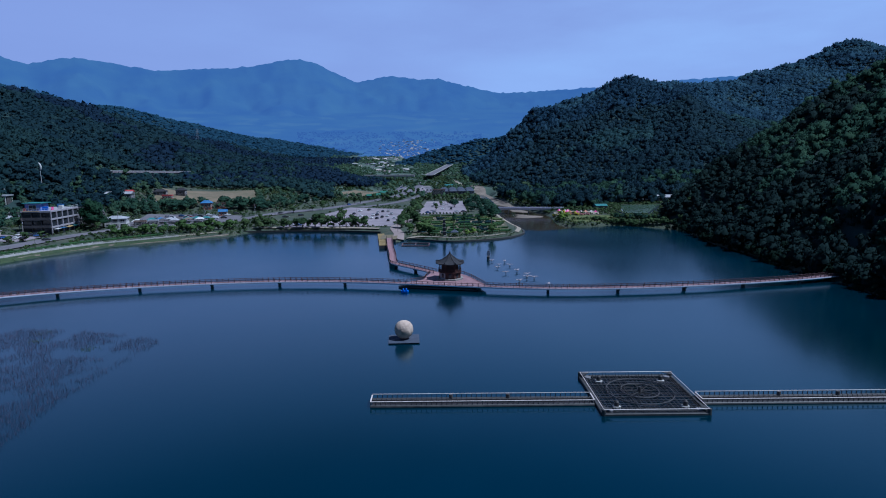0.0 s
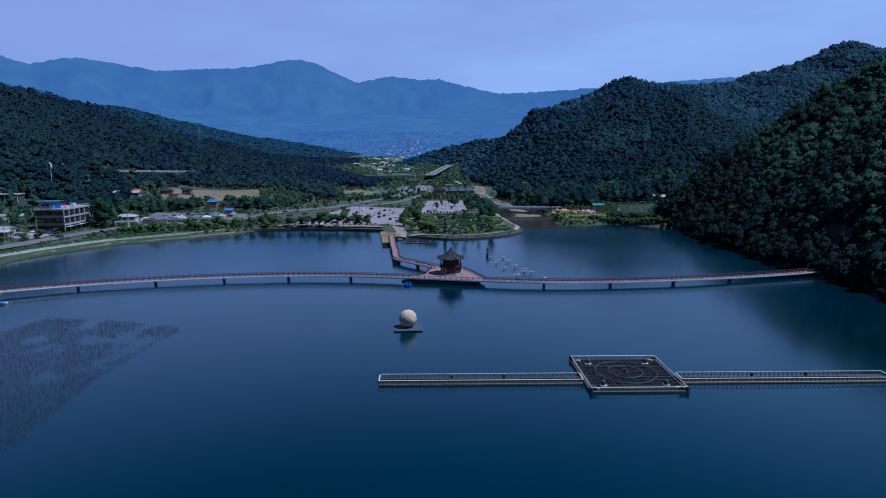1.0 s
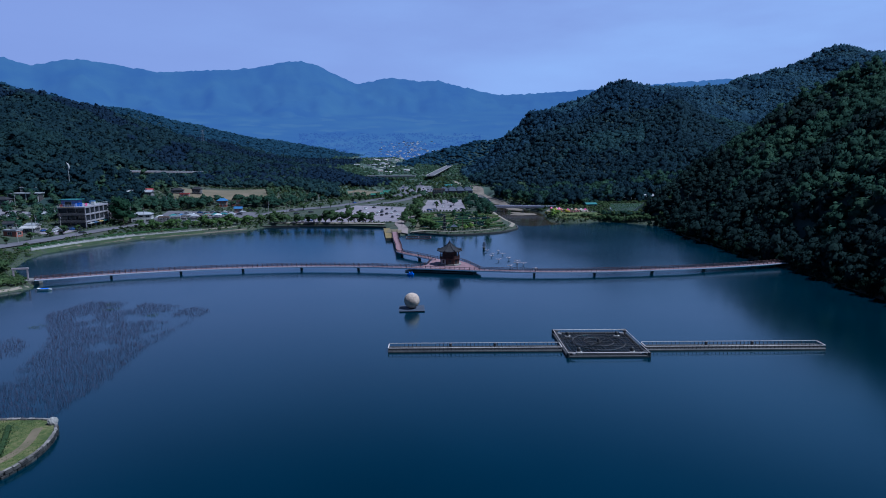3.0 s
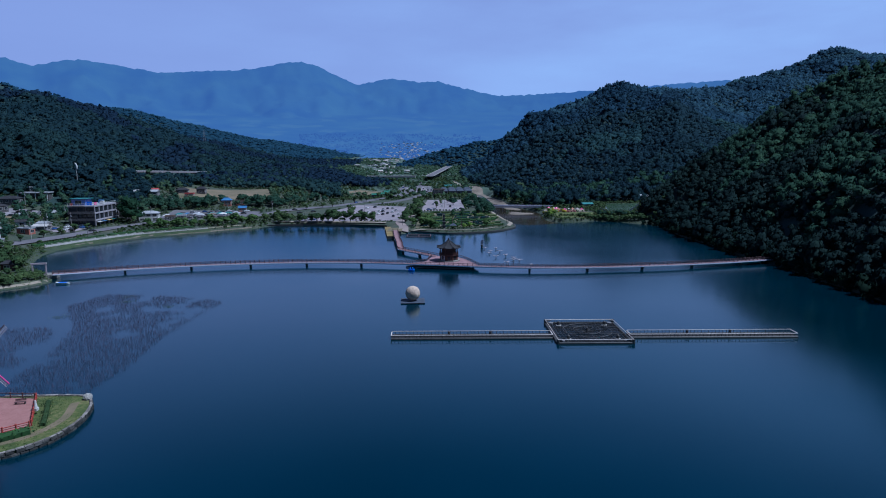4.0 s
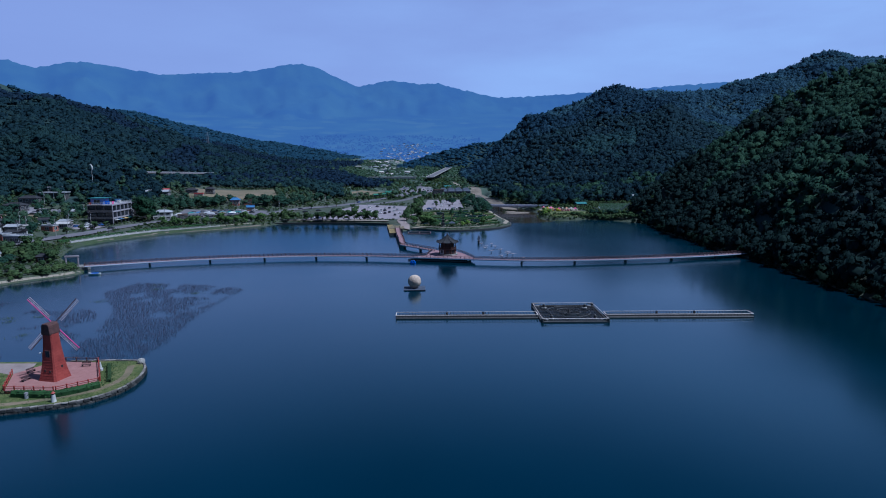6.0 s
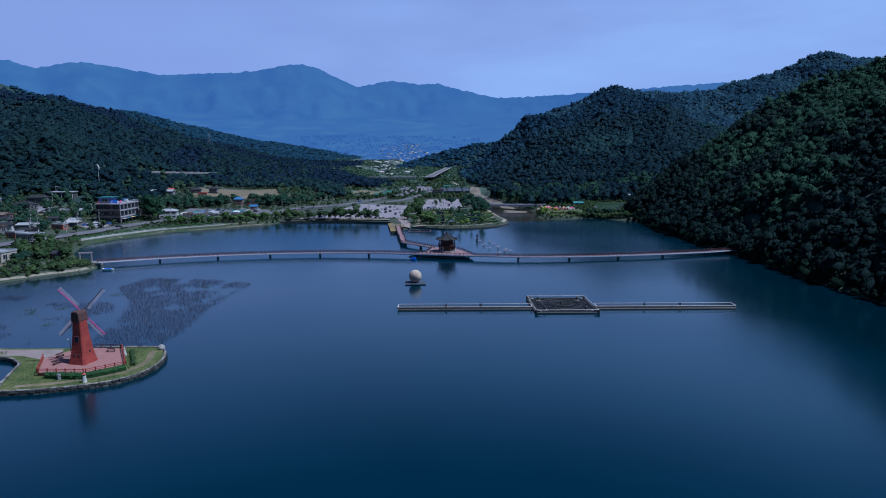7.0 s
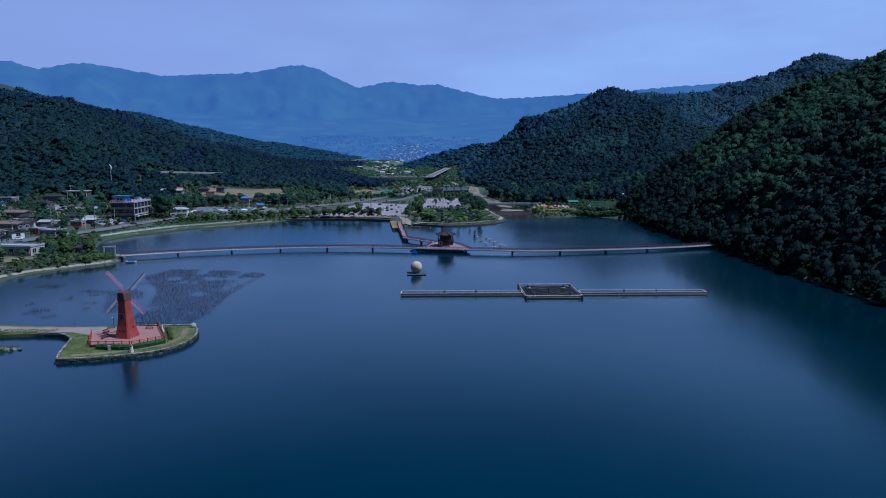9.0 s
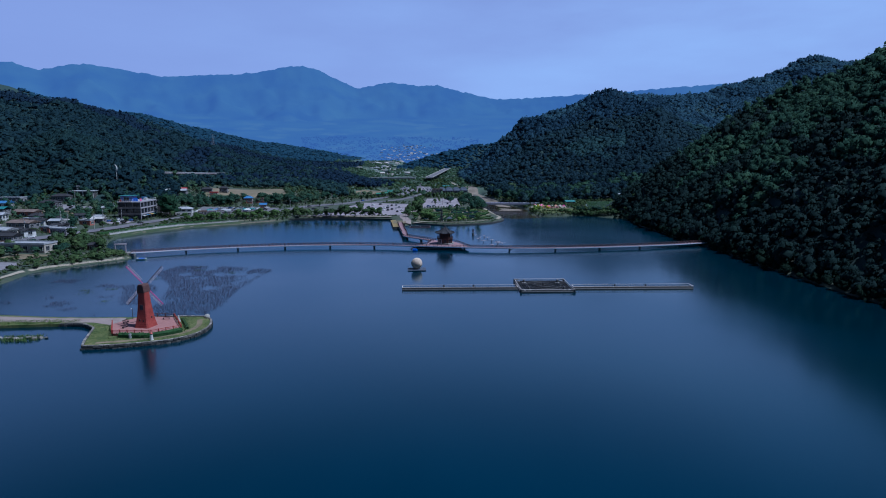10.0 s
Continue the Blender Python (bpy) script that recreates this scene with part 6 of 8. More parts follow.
def mill_window(face, z, u, round_):
    r = float(np.interp(z, [q[0] for q in prof], [q[1] for q in prof]))
    bm = bmesh.new()
    if round_:
        tube(bm, (u, -r + 0.1, z), (u, -r - 0.08, z), 0.27, seg=16)
    else:
        box(bm, (u, -r, z - 0.65), (1.15, 0.16, 1.3), bevel=0.03)
    f = part("window_frame", bm, M["millcap"] if round_ else M["rail"], mill, at=pose(0, 0, 0, 0, 0, face))
    bm = bmesh.new()
    if round_:
        tube(bm, (u, -r, z), (u, -r - 0.1, z), 0.18, seg=16)
    else:
        for dx in (-0.27, 0.27):
            box(bm, (u + dx, -r - 0.02, z - 0.55), (0.46, 0.14, 1.1))
    part("pane", bm, M["glass"], f)


mill_window(0, 5.1, 0.1, False)
mill_window(0, 1.9, -0.5, True)
mill_window(0, 1.8, 0.8, True)
mill_window(90, 2.4, 0.3, True)
# sails on the far side of the cap
hub = Vector((-0.48, 0.877, 0))
rotor = part("rotor", tube(bmesh.new(), (0, 0, -0.9), (0, 0, 0.35), 0.3, 0.24, 12), M["dark"], mill)
axis_m = Matrix.Translation((0, 0, 10.0)) @ Matrix.Translation(hub * 2.4) @ hub.to_track_quat("Z", "Y").to_matrix().to_4x4()
rotor.matrix_basis = axis_m
for k in range(4):
    m = Matrix.Rotation(radians(47 + 90 * k), 4, "Z")
    bm = bmesh.new()
    box(bm, (3.5, 0, -0.09), (6.9, 0.18, 0.18), bevel=0.03)
    part("spar", bm, M["rail"] if k % 2 else M["pink"], rotor, at=m)
    bm = bmesh.new()
    for y in (0.36, 0.72):
        box(bm, (4.2, y, -0.03), (5.4, 0.06, 0.06))
    for i in range(19):
        box(bm, (1.55 + i * 0.295, 0.38, -0.02), (0.06, 0.74, 0.04))
    part("lattice", bm, M["sail"], rotor, at=m)

hedge([(-84, 48.2), (-80, 47.8), (-75.8, 47.8), (-72.5, 50.0), (-69.6, 52.8)], 1.4, 1.15, "low clipped hedge along the deck", M["hedge"], 0.3, 26, z=isle_top)
hedge([(-69.2, 55.5), (-71.5, 60), (-74.6, 65.5)], 0.8, 0.6, "low ragged hedge behind the deck", M["park"], 0.3, 22, z=isle_top)
lamp = thing("lighthouse_lamp", "small white lighthouse-shaped garden lamp", "lamp", at=(-74.2, 45.3, isle_top))
bm = bmesh.new()
tube(bm, (0, 0, -0.1), (0, 0, 1.4), 0.48, 0.32, 12)
part("shaft", bm, M["white"], lamp)
bm = bmesh.new()
tube(bm, (0, 0, 1.4), (0, 0, 1.75), 0.24, 0.24, 10)
part("lantern", bm, M["glass"], lamp)
bm = bmesh.new()
tube(bm, (0, 0, 1.75), (0, 0, 2.1), 0.4, 0.05, 10)
part("cap", bm, M["redpaint"], lamp)
post = thing("bin", "pale grey litter bin beside the deck", "bin", at=(-80.6, 47.0, isle_top))
bm = bmesh.new()
tube(bm, (0, 0, -0.05), (0, 0, 1.1), 0.34, 0.36, 12)
part("body", bm, M["roofgrey"], post)
bm = bmesh.new()
tube(bm, (0, 0, 1.1), (0, 0, 1.25), 0.4, 0.2, 12)
part("lid", bm, M["wallgrey"], post)
bm = bmesh.new()
box(bm, (0, 0, 0), (0.7, 0.7, 0.6), bevel=0.05)
tube(bm, (0, 0, 0.6), (0, 0, 1.6), 0.3, 0.16, 10)
tube(bm, (0, 0, 1.6), (0, 0, 2.0), 0.18, 0.12, 10)
tagged(part("statue", bm, M["white"], None, at=pose(-73.6, 60.6, DZ)), "plain white upright statue at the deck edge", "statue")


def bench(x, y, z, rz):
    b = thing("bench", "dark wooden park bench with a backrest", "bench", at=(x, y, z), rz=rz, group="benches")
    bm = bmesh.new()
    for k in range(3):
        box(bm, (0, -0.18 + k * 0.18, 0.42), (1.9, 0.15, 0.06))
    part("seat", bm, M["rail"], b)
    bm = bmesh.new()
    for k in range(2):
        box(bm, (0, 0.3, 0.6 + k * 0.2), (1.9, 0.06, 0.15))
    part("backrest", bm, M["rail"], b)
    for sx in (-0.8, 0.8):
        bm = bmesh.new()
        box(bm, (sx, 0.05, 0), (0.09, 0.5, 0.45))
        part("leg", bm, M["dark"], b)


for q in ((-86, 55, DZ, 80), (-88.3, 60, DZ, 75), (-78.5, 63.6, DZ, 8), (-85.5, 64.8, DZ, 5)):
    bench(*q)
railing(deck, [Vector((-87.3, 67.0, DZ)).lerp(Vector((-77.5, 66.3, DZ)), t) for t in np.linspace(0, 1, 6)], 0.1, 2.2, 0.95, "rail", balusters=False)


def lamp_post(x, y, h=6.0, z=None, label="dark street lamp post with one arm"):
    o = thing("street_lamp", label, "street lamp", at=(x, y, height(x, y) if z is None else z), group="street lamps", rz=random.uniform(0, 360))
    bm = bmesh.new()
    tube(bm, (0, 0, -0.3), (0, 0, h), 0.11, 0.07, 8)
    tube(bm, (0, 0, h), (1.1, 0, h + 0.25), 0.06, 0.05, 6)
    part("pole", bm, M["dark"], o)
    bm = bmesh.new()
    box(bm, (1.3, 0, h + 0.18), (0.7, 0.3, 0.14), bevel=0.03)
    part("lamp_head", bm, M["roofgrey"], o)


lamp_post(-88.6, 64.5, 3.6, isle_top)
# rocks by the spit
bm = bmesh.new()
prism(bm, [(-152, 45.0), (-120, 46.6), (-104, 50.2), (-102.4, 52.6), (-109, 53.6), (-128, 52.2), (-152, 51.5)], -3.4, 0.16, 0.8)
tagged(part("reef", bm, M["siltbank"]), "low stony bar in the water beside the spit", "bar", kind="structure")
xs, ys = rs.uniform(-150, -106, 500), rs.uniform(46.5, 52, 500)
tufts("bank_grass", "green weeds on the stony bar", xs, ys, np.full(500, 0.1), M["bankgrass"], 0.7, 0.4, 5)
for k in range(46):
    x = -150 + k * 1.0 + random.uniform(-0.5, 0.5)
    y = 46.6 + 0.09 * k + random.uniform(-0.9, 0.9)
    bm = bmesh.new()
    bmesh.ops.create_icosphere(bm, subdivisions=1, radius=random.uniform(0.35, 0.8))
    for v in bm.verts:
        v.co = Vector((v.co.x * 1.3, v.co.y, v.co.z * 0.7)) * random.uniform(0.8, 1.2)
    tagged(part("shore_rock", bm, M["capstone"], None, at=pose(x, y, random.uniform(-0.1, 0.25))), "grey rock at the water's edge of the spit", "rock", "shore rocks")
rk = part("boulder", bpy.data.meshes.new("boulder"), None)
bm = bmesh.new()
bmesh.ops.create_icosphere(bm, subdivisions=2, radius=0.85)
for v in bm.verts:
    v.co *= 1 + 0.25 * noise.noise(v.co * 1.7)
bm.to_mesh(rk.data)
bm.free()
rk.data.materials.append(M["stone"])
rk.matrix_basis = pose(-68.0, 67.2, isle_top + 0.4)
tagged(rk, "pale boulder at the tip of the spit", "boulder")
xs, ys = rs.uniform(-150, -104, 900), rs.uniform(58.0, 65.5, 900)
ok = in_poly(xs, ys, poly)
tufts("bank_grass", "green weeds on the spit bank", xs[ok], ys[ok], np.full(ok.sum(), isle_top), M["bankgrass"], 0.4, 0.4, 5)

# ---- birds, boats ----
bird0 = None
for x, y, a, s in [(23.4, 259.7, 20, 1.0), (24.3, 243.7, -30, 1.0), (28.9, 258.1, 60, 1.0), (26.6, 232.8, 10, 1.1), (30.0, 248.6, -15, 1.1), (31.5, 236.1, 40, 1.2), (33.6, 223.2, 15, 1.25), (36.2, 222.4, -10, 1.2), (29.9, 216.6, 30, 1.2), (39.6, 210.4, 70, 1.1), (25.5, 250, 10, 0.9), (34.5, 229, 5, 1.1)]:
    m = pose(x, y, 0, 0, 0, a) @ Matrix.Diagonal((0.68 * s, 0.68 * s, 0.68 * s, 1))
    if bird0:
        copy_thing(bird0, m).matrix_basis = m
        continue
    bird0 = thing("bird_float", "pinkish-white bird sculpture with spread wings on a float", "sculpture", group="bird floats")
    bird0.matrix_basis = m
    bm = bmesh.new()
    tube(bm, (0, 0, -0.15), (0, 0, 0.1), 0.6, 0.5, 10)
    tube(bm, (0, 0, 0.1), (0, 0, 0.8), 0.06, seg=6)
    part("float", bm, M["pipe"], bird0)
    bm = bmesh.new()
    bmesh.ops.create_icosphere(bm, subdivisions=2, radius=0.4)
    for v in bm.verts:
        v.co = Vector((v.co.x * 0.8, v.co.y * 2.0, v.co.z * 0.8 + 1.0))
    tube(bm, (0, 0.6, 1.1), (0, 1.2, 1.7), 0.12, 0.07, 7)
    part("body", bm, M["bird"], bird0)
    for sx in (-1, 1):
        bm = bmesh.new()
        pts = [(0.2, 0.4, 1.1), (1.2, 0.55, 1.45), (2.1, 0.1, 1.3), (1.3, -0.35, 1.4), (0.2, -0.5, 1.1)]
        a0 = [bm.verts.new((px * sx, py, pz)) for px, py, pz in pts]
        b0 = [bm.verts.new((px * sx, py, pz + 0.1)) for px, py, pz in pts]
        bm.faces.new(a0); bm.faces.new(b0[::-1])
        for i in range(5):
            bm.faces.new((a0[i], a0[(i + 1) % 5], b0[(i + 1) % 5], b0[i]))
        bmesh.ops.recalc_face_normals(bm, faces=bm.faces)
        part("wing", bm, M["bird"], bird0)


def hull(bm, L, w, h, z=0.0):
    rows = []
    for t in (-1, -0.7, 0, 0.6, 1):
        k = (1 - abs(t) ** 2.5) ** 0.6 if abs(t) < 1 else 0.05
        if t == -1:
            k = 0.6
        rows.append([bm.verts.new((t * L / 2, sy * w / 2 * k * q, z + zz + (0.25 * abs(t) ** 2 if zz else 0))) for sy, q, zz in ((-1, 1, h), (-1, 0.6, -0.2), (1, 0.6, -0.2), (1, 1, h))])
    for i in range(4):
        for j in range(3):
            bm.faces.new((rows[i][j], rows[i + 1][j], rows[i + 1][j + 1], rows[i][j + 1]))
        bm.faces.new((rows[i][3], rows[i + 1][3], rows[i + 1][0], rows[i][0]))
    bm.faces.new(rows[0]); bm.faces.new(rows[-1][::-1])
    bmesh.ops.recalc_face_normals(bm, faces=bm.faces)
    return bm


ship = thing("model_ship", "small dark model sailing ship moored on the lake", "boat", at=(22.6, 268, 0), rz=80)
part("hull", hull(bmesh.new(), 4.5, 1.6, 0.9), M["dark"], ship)
bm = bmesh.new()
for x, h in ((-0.9, 4.2), (0.6, 5.0)):
    tube(bm, (x, 0, 0.5), (x, 0, h), 0.07, 0.04, 6)
part("mast", bm, M["rail"], ship)
for x, z in ((-0.9, 1.6), (0.6, 1.8)):
    bm = bmesh.new()
    box(bm, (x, 0, z), (0.08, 1.5, 1.7), taper=0.7)
    part("sail", bm, M["sail"], ship)
boat = thing("pedal_boat", "bright blue pedal boat beside the platform", "boat", at=(-11.5, 202.2, 0), rz=10)
part("hull", hull(bmesh.new(), 2.6, 1.5, 0.5), M["bluepaint"], boat)
bm = bmesh.new()
for sx in (-0.5, 0.5):
    box(bm, (sx, 0, 0.5), (0.45, 1.1, 0.75), bevel=0.08)
part("seat", bm, M["bluepaint"], boat)
boat = thing("rowing_boat", "pale rowing boat with blue trim at the bridge end", "boat", at=(-141.5, 178.5, 0), rz=5)
part("hull", hull(bmesh.new(), 4.8, 1.8, 0.6), M["white"], boat)
bm = bmesh.new()
box(bm, (0, 0, 0.62), (3.0, 1.3, 0.12), bevel=0.03)
part("cover", bm, M["bluepaint"], boat)
gate = thing("entrance_arch", "pinkish steel arch over the bridge entrance", "arch", at=(-156.5, 188.5, 1.7), rz=15)
for sx in (-2.3, 2.3):
    bm = bmesh.new()
    box(bm, (sx, 0, -0.6), (0.5, 0.5, 4.6), bevel=0.05)
    part("pillar", bm, M["bird"], gate)
bm = bmesh.new()
box(bm, (0, 0, 4.0), (5.6, 0.6, 0.7), bevel=0.08)
part("lintel", bm, M["bird"], gate)
bm = bmesh.new()
prism(bm, [(-160, 184), (-151.5, 187.8), (-151.5, 193), (-160, 192.5)], -1, 1.75)
tagged(part("abutment", bm, M["stone"]), "stone bridge abutment on the west bank", "abutment", kind="structure")
bm = bmesh.new()
prism(bm, [(149.5, 216), (161, 218.5), (161, 225), (149.5, 222.5)], -1, 1.75)
tagged(part("abutment", bm, M["concrete"]), "concrete bridge abutment on the east bank", "abutment", kind="structure")

# ---- buildings ----
win_cache = {}


def window(parent, x, y, z, rz, w, h):
    """A window set 2 cm proud of a wall: frame, sill, pane. Alike windows share their meshes."""
    key = (round(w, 1), round(h, 1))
    m = pose(x, y, z, 0, 0, rz)
    if key not in win_cache:
        bm = bmesh.new()
        for a, b, c, d in ((0, 0, w + 0.16, 0.1), (0, h, w + 0.16, 0.1), (-w / 2, 0.1, 0.1, h - 0.1), (w / 2, 0.1, 0.1, h - 0.1), (0, 0.1, 0.06, h - 0.1)):
            box(bm, (a, -0.06, b), (c, 0.16, d))
        f = part("window", bm, M["white"], parent, at=m)
        bm = bmesh.new()
        box(bm, (0, -0.01, 0.08), (w, 0.06, h - 0.08))
        p = part("pane", bm, M["glass"], f)
        win_cache[key] = (f.data, p.data)
    else:
        f = part("window", win_cache[key][0], None, parent, at=m)
        part("pane", win_cache[key][1], None, f)


def house(name, label, x, y, w, d, h, rz, wall, roof, style="gable", wins=(3, 2), floors=1, rise=1.6, group="", category="house", z=None, over=0.5, eave=None):
    """wins: windows along the front and along a side on each floor."""
    o = thing(name, label, category, at=(x, y, height(x, y) - 0.1 if z is None else z), rz=rz, group=group)
    HOUSES.append((x, y, 0.5 * max(w, d) + 0.8))
    bm = bmesh.new()
    box(bm, (0, 0, -1.0), (w, d, h + 1.0))
    part("wall", bm, M[wall], o)
    bm = bmesh.new()
    if style == "flat":
        box(bm, (0, 0, h), (w + 0.5, d + 0.5, 0.3), bevel=0.03)
        for sx, sy, lx, ly in ((0, -d / 2 - 0.1, w + 0.5, 0.2), (0, d / 2 + 0.1, w + 0.5, 0.2), (-w / 2 - 0.1, 0, 0.2, d), (w / 2 + 0.1, 0, 0.2, d)):
            box(bm, (sx, sy, h + 0.3), (lx, ly, 0.5))
    else:
        hip = 0.0 if style == "gable" else min(d * 0.45, w * 0.3)
        W, D = w / 2 + over, d / 2 + over
        for t in (0.0, 0.22):
            for q in ((-W, -D, 0), (W, -D, 0), (W, D, 0), (-W, D, 0), (-W + hip, 0, rise), (W - hip, 0, rise)):
                bm.verts.new((q[0], q[1], h + q[2] + t - 0.1))
        bm.verts.ensure_lookup_table()
        v = bm.verts
        for k in (0, 6):
            bm.faces.new((v[k], v[k + 1], v[k + 5], v[k + 4]))
            bm.faces.new((v[k + 2], v[k + 3], v[k + 4], v[k + 5]))
            bm.faces.new((v[k + 1], v[k + 2], v[k + 5]))
            bm.faces.new((v[k + 3], v[k], v[k + 4]))
        for i in range(4):
            j = (i + 1) % 4
            bm.faces.new((v[i], v[j], v[j + 6], v[i + 6]))
        bmesh.ops.recalc_face_normals(bm, faces=bm.faces)
        tube(bm, (-W + hip, 0, h + rise + 0.15), (W - hip, 0, h + rise + 0.15), 0.16, seg=6)
    part("roof", bm, M[roof], o)
    fh = h / floors
    for fl in range(floors):
        for i in range(wins[0]):
            ww = min(2.4, w / wins[0] * 0.6)
            window(o, -w / 2 + w * (i + 0.5) / wins[0], -d / 2 - 0.02, fl * fh + fh * 0.3, 0, ww, fh * 0.5)
        for i in range(wins[1]):
            ww = min(2.4, d / wins[1] * 0.6)
            window(o, w / 2 + 0.02, -d / 2 + d * (i + 0.5) / wins[1], fl * fh + fh * 0.3, 90, ww, fh * 0.5)
    if wins[0]:
        bm = bmesh.new()
        box(bm, (w * 0.12, -d / 2 - 0.05, -0.05), (1.1, 0.14, 2.15), bevel=0.02)
        part("door", bm, M["walldark"], o)
    return o


# three-storey cafe building with roof terrace
M["cafewall"] = material("pale_concrete_frame", [(0.20, 0.19, 0.21), (0.31, 0.295, 0.32)], 0.4, 0.85, fine=3)
M["mural"] = material("blue_mural_wall", [(0.05, 0.10, 0.34), (0.12, 0.20, 0.46), (0.30, 0.16, 0.34)], 0.35, 0.7)
cafe = thing("cafe_building", "grey three-storey concrete cafe building with roof terrace", "building", at=(-230.5, 357.5, height(-222, 350) - 0.2), rz=3)
cafe.scale = (1.0, 1.0, 1.22)
CW, CD = 16.5, 29.0
bm = bmesh.new()
box(bm, (-0.6, 0.6, -1), (CW - 1.2, CD - 1.2, 12.2))
part("core", bm, M["walldark"], cafe)
for k in range(4):
    bm = bmesh.new()
    box(bm, (0, 0, k * 3.7 - 0.35 if k else -1), (CW + 0.3, CD + 0.3, 0.75 if k else 1.1), bevel=0.04)
    part("floor_band", bm, M["cafewall"], cafe)
for fl in range(3):
    z = fl * 3.7 + (0.4 if fl else 0.1)
    hh = 2.95 if fl else 3.25
    for i in range(6):
        bm = bmesh.new()
        box(bm, (CW / 2 - 0.1, -CD / 2 + 0.2 + i * (CD - 0.4) / 5, z), (0.5, 0.55, hh))
        part("column", bm, M["cafewall"], cafe)
        if i < 5:
            bm = bmesh.new()
            for u in (-1.2, 1.2):
                box(bm, (CW / 2 - 0.45, -CD / 2 + (i + 0.5) * CD / 5 + u, z + 0.1), (0.12, 2.3, hh - 0.3))
            part("window", bm, M["glass"], cafe)
    # south columns and balconies darker than the east side, its shade painted in
    for i in range(4):
        bm = bmesh.new()
        box(bm, (-CW / 2 + 0.3 + i * (CW - 0.6) / 3, -CD / 2 + 0.1, z), (0.35, 0.4, hh))
        part("column", bm, M["walldark"], cafe)
        if i < 3:
            bm = bmesh.new()
            for u in (-1.25, 1.25):
                box(bm, (-CW / 2 + (i + 0.5) * CW / 3 + u, -CD / 2 + 0.7, z + 0.1), (2.4, 0.12, hh - 0.3))
            part("window", bm, M["glass"], cafe)
    if fl:
        bm = bmesh.new()
        box(bm, (0, -CD / 2 - 0.55, fl * 3.7 - 0.1), (CW, 0.9, 0.25))
        box(bm, (0, -CD / 2 - 0.95, fl * 3.7 + 0.15), (CW, 0.08, 0.9))
        part("balcony", bm, M["walldark"], cafe)
for sx, sy, lx, ly in ((0, -CD / 2, CW, 0.12), (CW / 2, 0, 0.12, CD)):
    bm = bmesh.new()
    box(bm, (sx, sy, 12.5), (lx, ly, 0.1))
    n = int(max(lx, ly) / 1.5)
    for i in range(n + 1):
        box(bm, (sx + (lx * (i / n - 0.5) if lx > 1 else 0), sy + (ly * (i / n - 0.5) if ly > 1 else 0), 11.4), (0.1, 0.1, 1.1))
    part("terrace_rail", bm, M["white"], cafe)
bm = bmesh.new()
box(bm, (-2.5, -8.5, 11.4), (8.5, 8, 3.4))
pent = part("roof_room", bm, M["mural"], cafe)
window(cafe, -2.5, -12.55, 12.0, 0, 4.0, 2.0)
bm = bmesh.new()
box(bm, (-2.5, -8.5, 14.8), (11, 10, 0.3), bevel=0.04)
part("roof_cover", bm, M["roofteal"], pent, "teal sheet roof cover")
bm = bmesh.new()
box(bm, (-2.5, -13.7, 11.3), (9, 2.4, 0.15))
part("awning", bm, M["awning"], cafe, "faded yellow awning")
for bx, by, w, d, h, c in ((3.6, -11, 3.2, 0.3, 1.9, "bluepaint"), (6.2, -8.6, 0.3, 2.6, 1.6, "pink"), (-6.8, -13, 1.8, 0.3, 1.5, "roofred"), (5.4, 2.0, 2.2, 2.2, 1.7, "white"), (2.0, 7.5, 3.0, 2.4, 2.0, "roofblue")):
    bm = bmesh.new()
    box(bm, (bx, by, 11.35), (w, d, h), bevel=0.05)
    part("terrace_screen", bm, M[c], cafe, "coloured screen on the roof terrace")
for i in range(4):
    bm = bmesh.new()
    box(bm, (CW / 2 + 1.1, -CD / 2 + 3.5 + i * 6.2, 2.7), (2.0, 5.0, 0.14))
    part("shop_awning", bm, (M["white"], M["roofblue"], M["awning"], M["roofteal"])[i], cafe)

house("annex_building", "dark three-storey block behind the cafe", -228, 388, 18, 14, 10.5, 3, "walldark", "tile", "flat", (3, 2), 3, category="building")
house("white_house", "white two-storey house with blue-grey roof", -207, 386, 12.5, 9, 5.6, 15, "white", "roofgrey", "hip", (3, 2), 2, 1.4)
for x, y, w, c, r in [(-193, 388, 7, "walldark", "roofbrown"), (-186, 391, 6, "walldark", "roofgrey")]:
    house("shop", "small dark market shop with flat roof", x, y, w, 5, 3.0, 20, c, r, "flat", (2, 1), category="shop", group="shops")
for i, r in enumerate(["roofteal", "roofblue", "roofgrey", "walldark", "roofteal", "roofteal", "roofteal", "roofgrey", "walldark", "white", "roofteal", "walldark", "roofgrey", "roofbrown", "white"]):
    x, y = (-193 + i * 5.6, 403 + i * 1.3) if i < 8 else (-206 + (i - 8) * 7.4, 391 + (i - 8) * 2.4 + i % 2)
    t = thing("market_stall", "market stall with peaked canopy roof on posts", "stall", at=(x, y, height(x, y)), rz=12, group="market stalls")
    for sx in (-2.3, 2.3):
        for sy in (-2, 2):
            bm = bmesh.new()
            box(bm, (sx, sy, -0.3), (0.12, 0.12, 2.9))
            part("post", bm, M["white"], t)
    bm = bmesh.new()
    prism(bm, [(-2.8, -2.5), (2.8, -2.5), (2.8, 2.5), (-2.8, 2.5)], 2.6, 3.7, 0.75)
    part("canopy", bm, M[r], t)
    bm = bmesh.new()
    box(bm, (0, -1.2, 0), (4.0, 0.9, 0.95), bevel=0.03)
    part("counter", bm, M["wallcream"], t)
house("restaurant", "low restaurant with red and white sheet roof", -252, 476, 20, 9, 3.4, 10, "wallgrey", "roofgrey", "gable", (5, 2), 1, 1.6, category="restaurant")
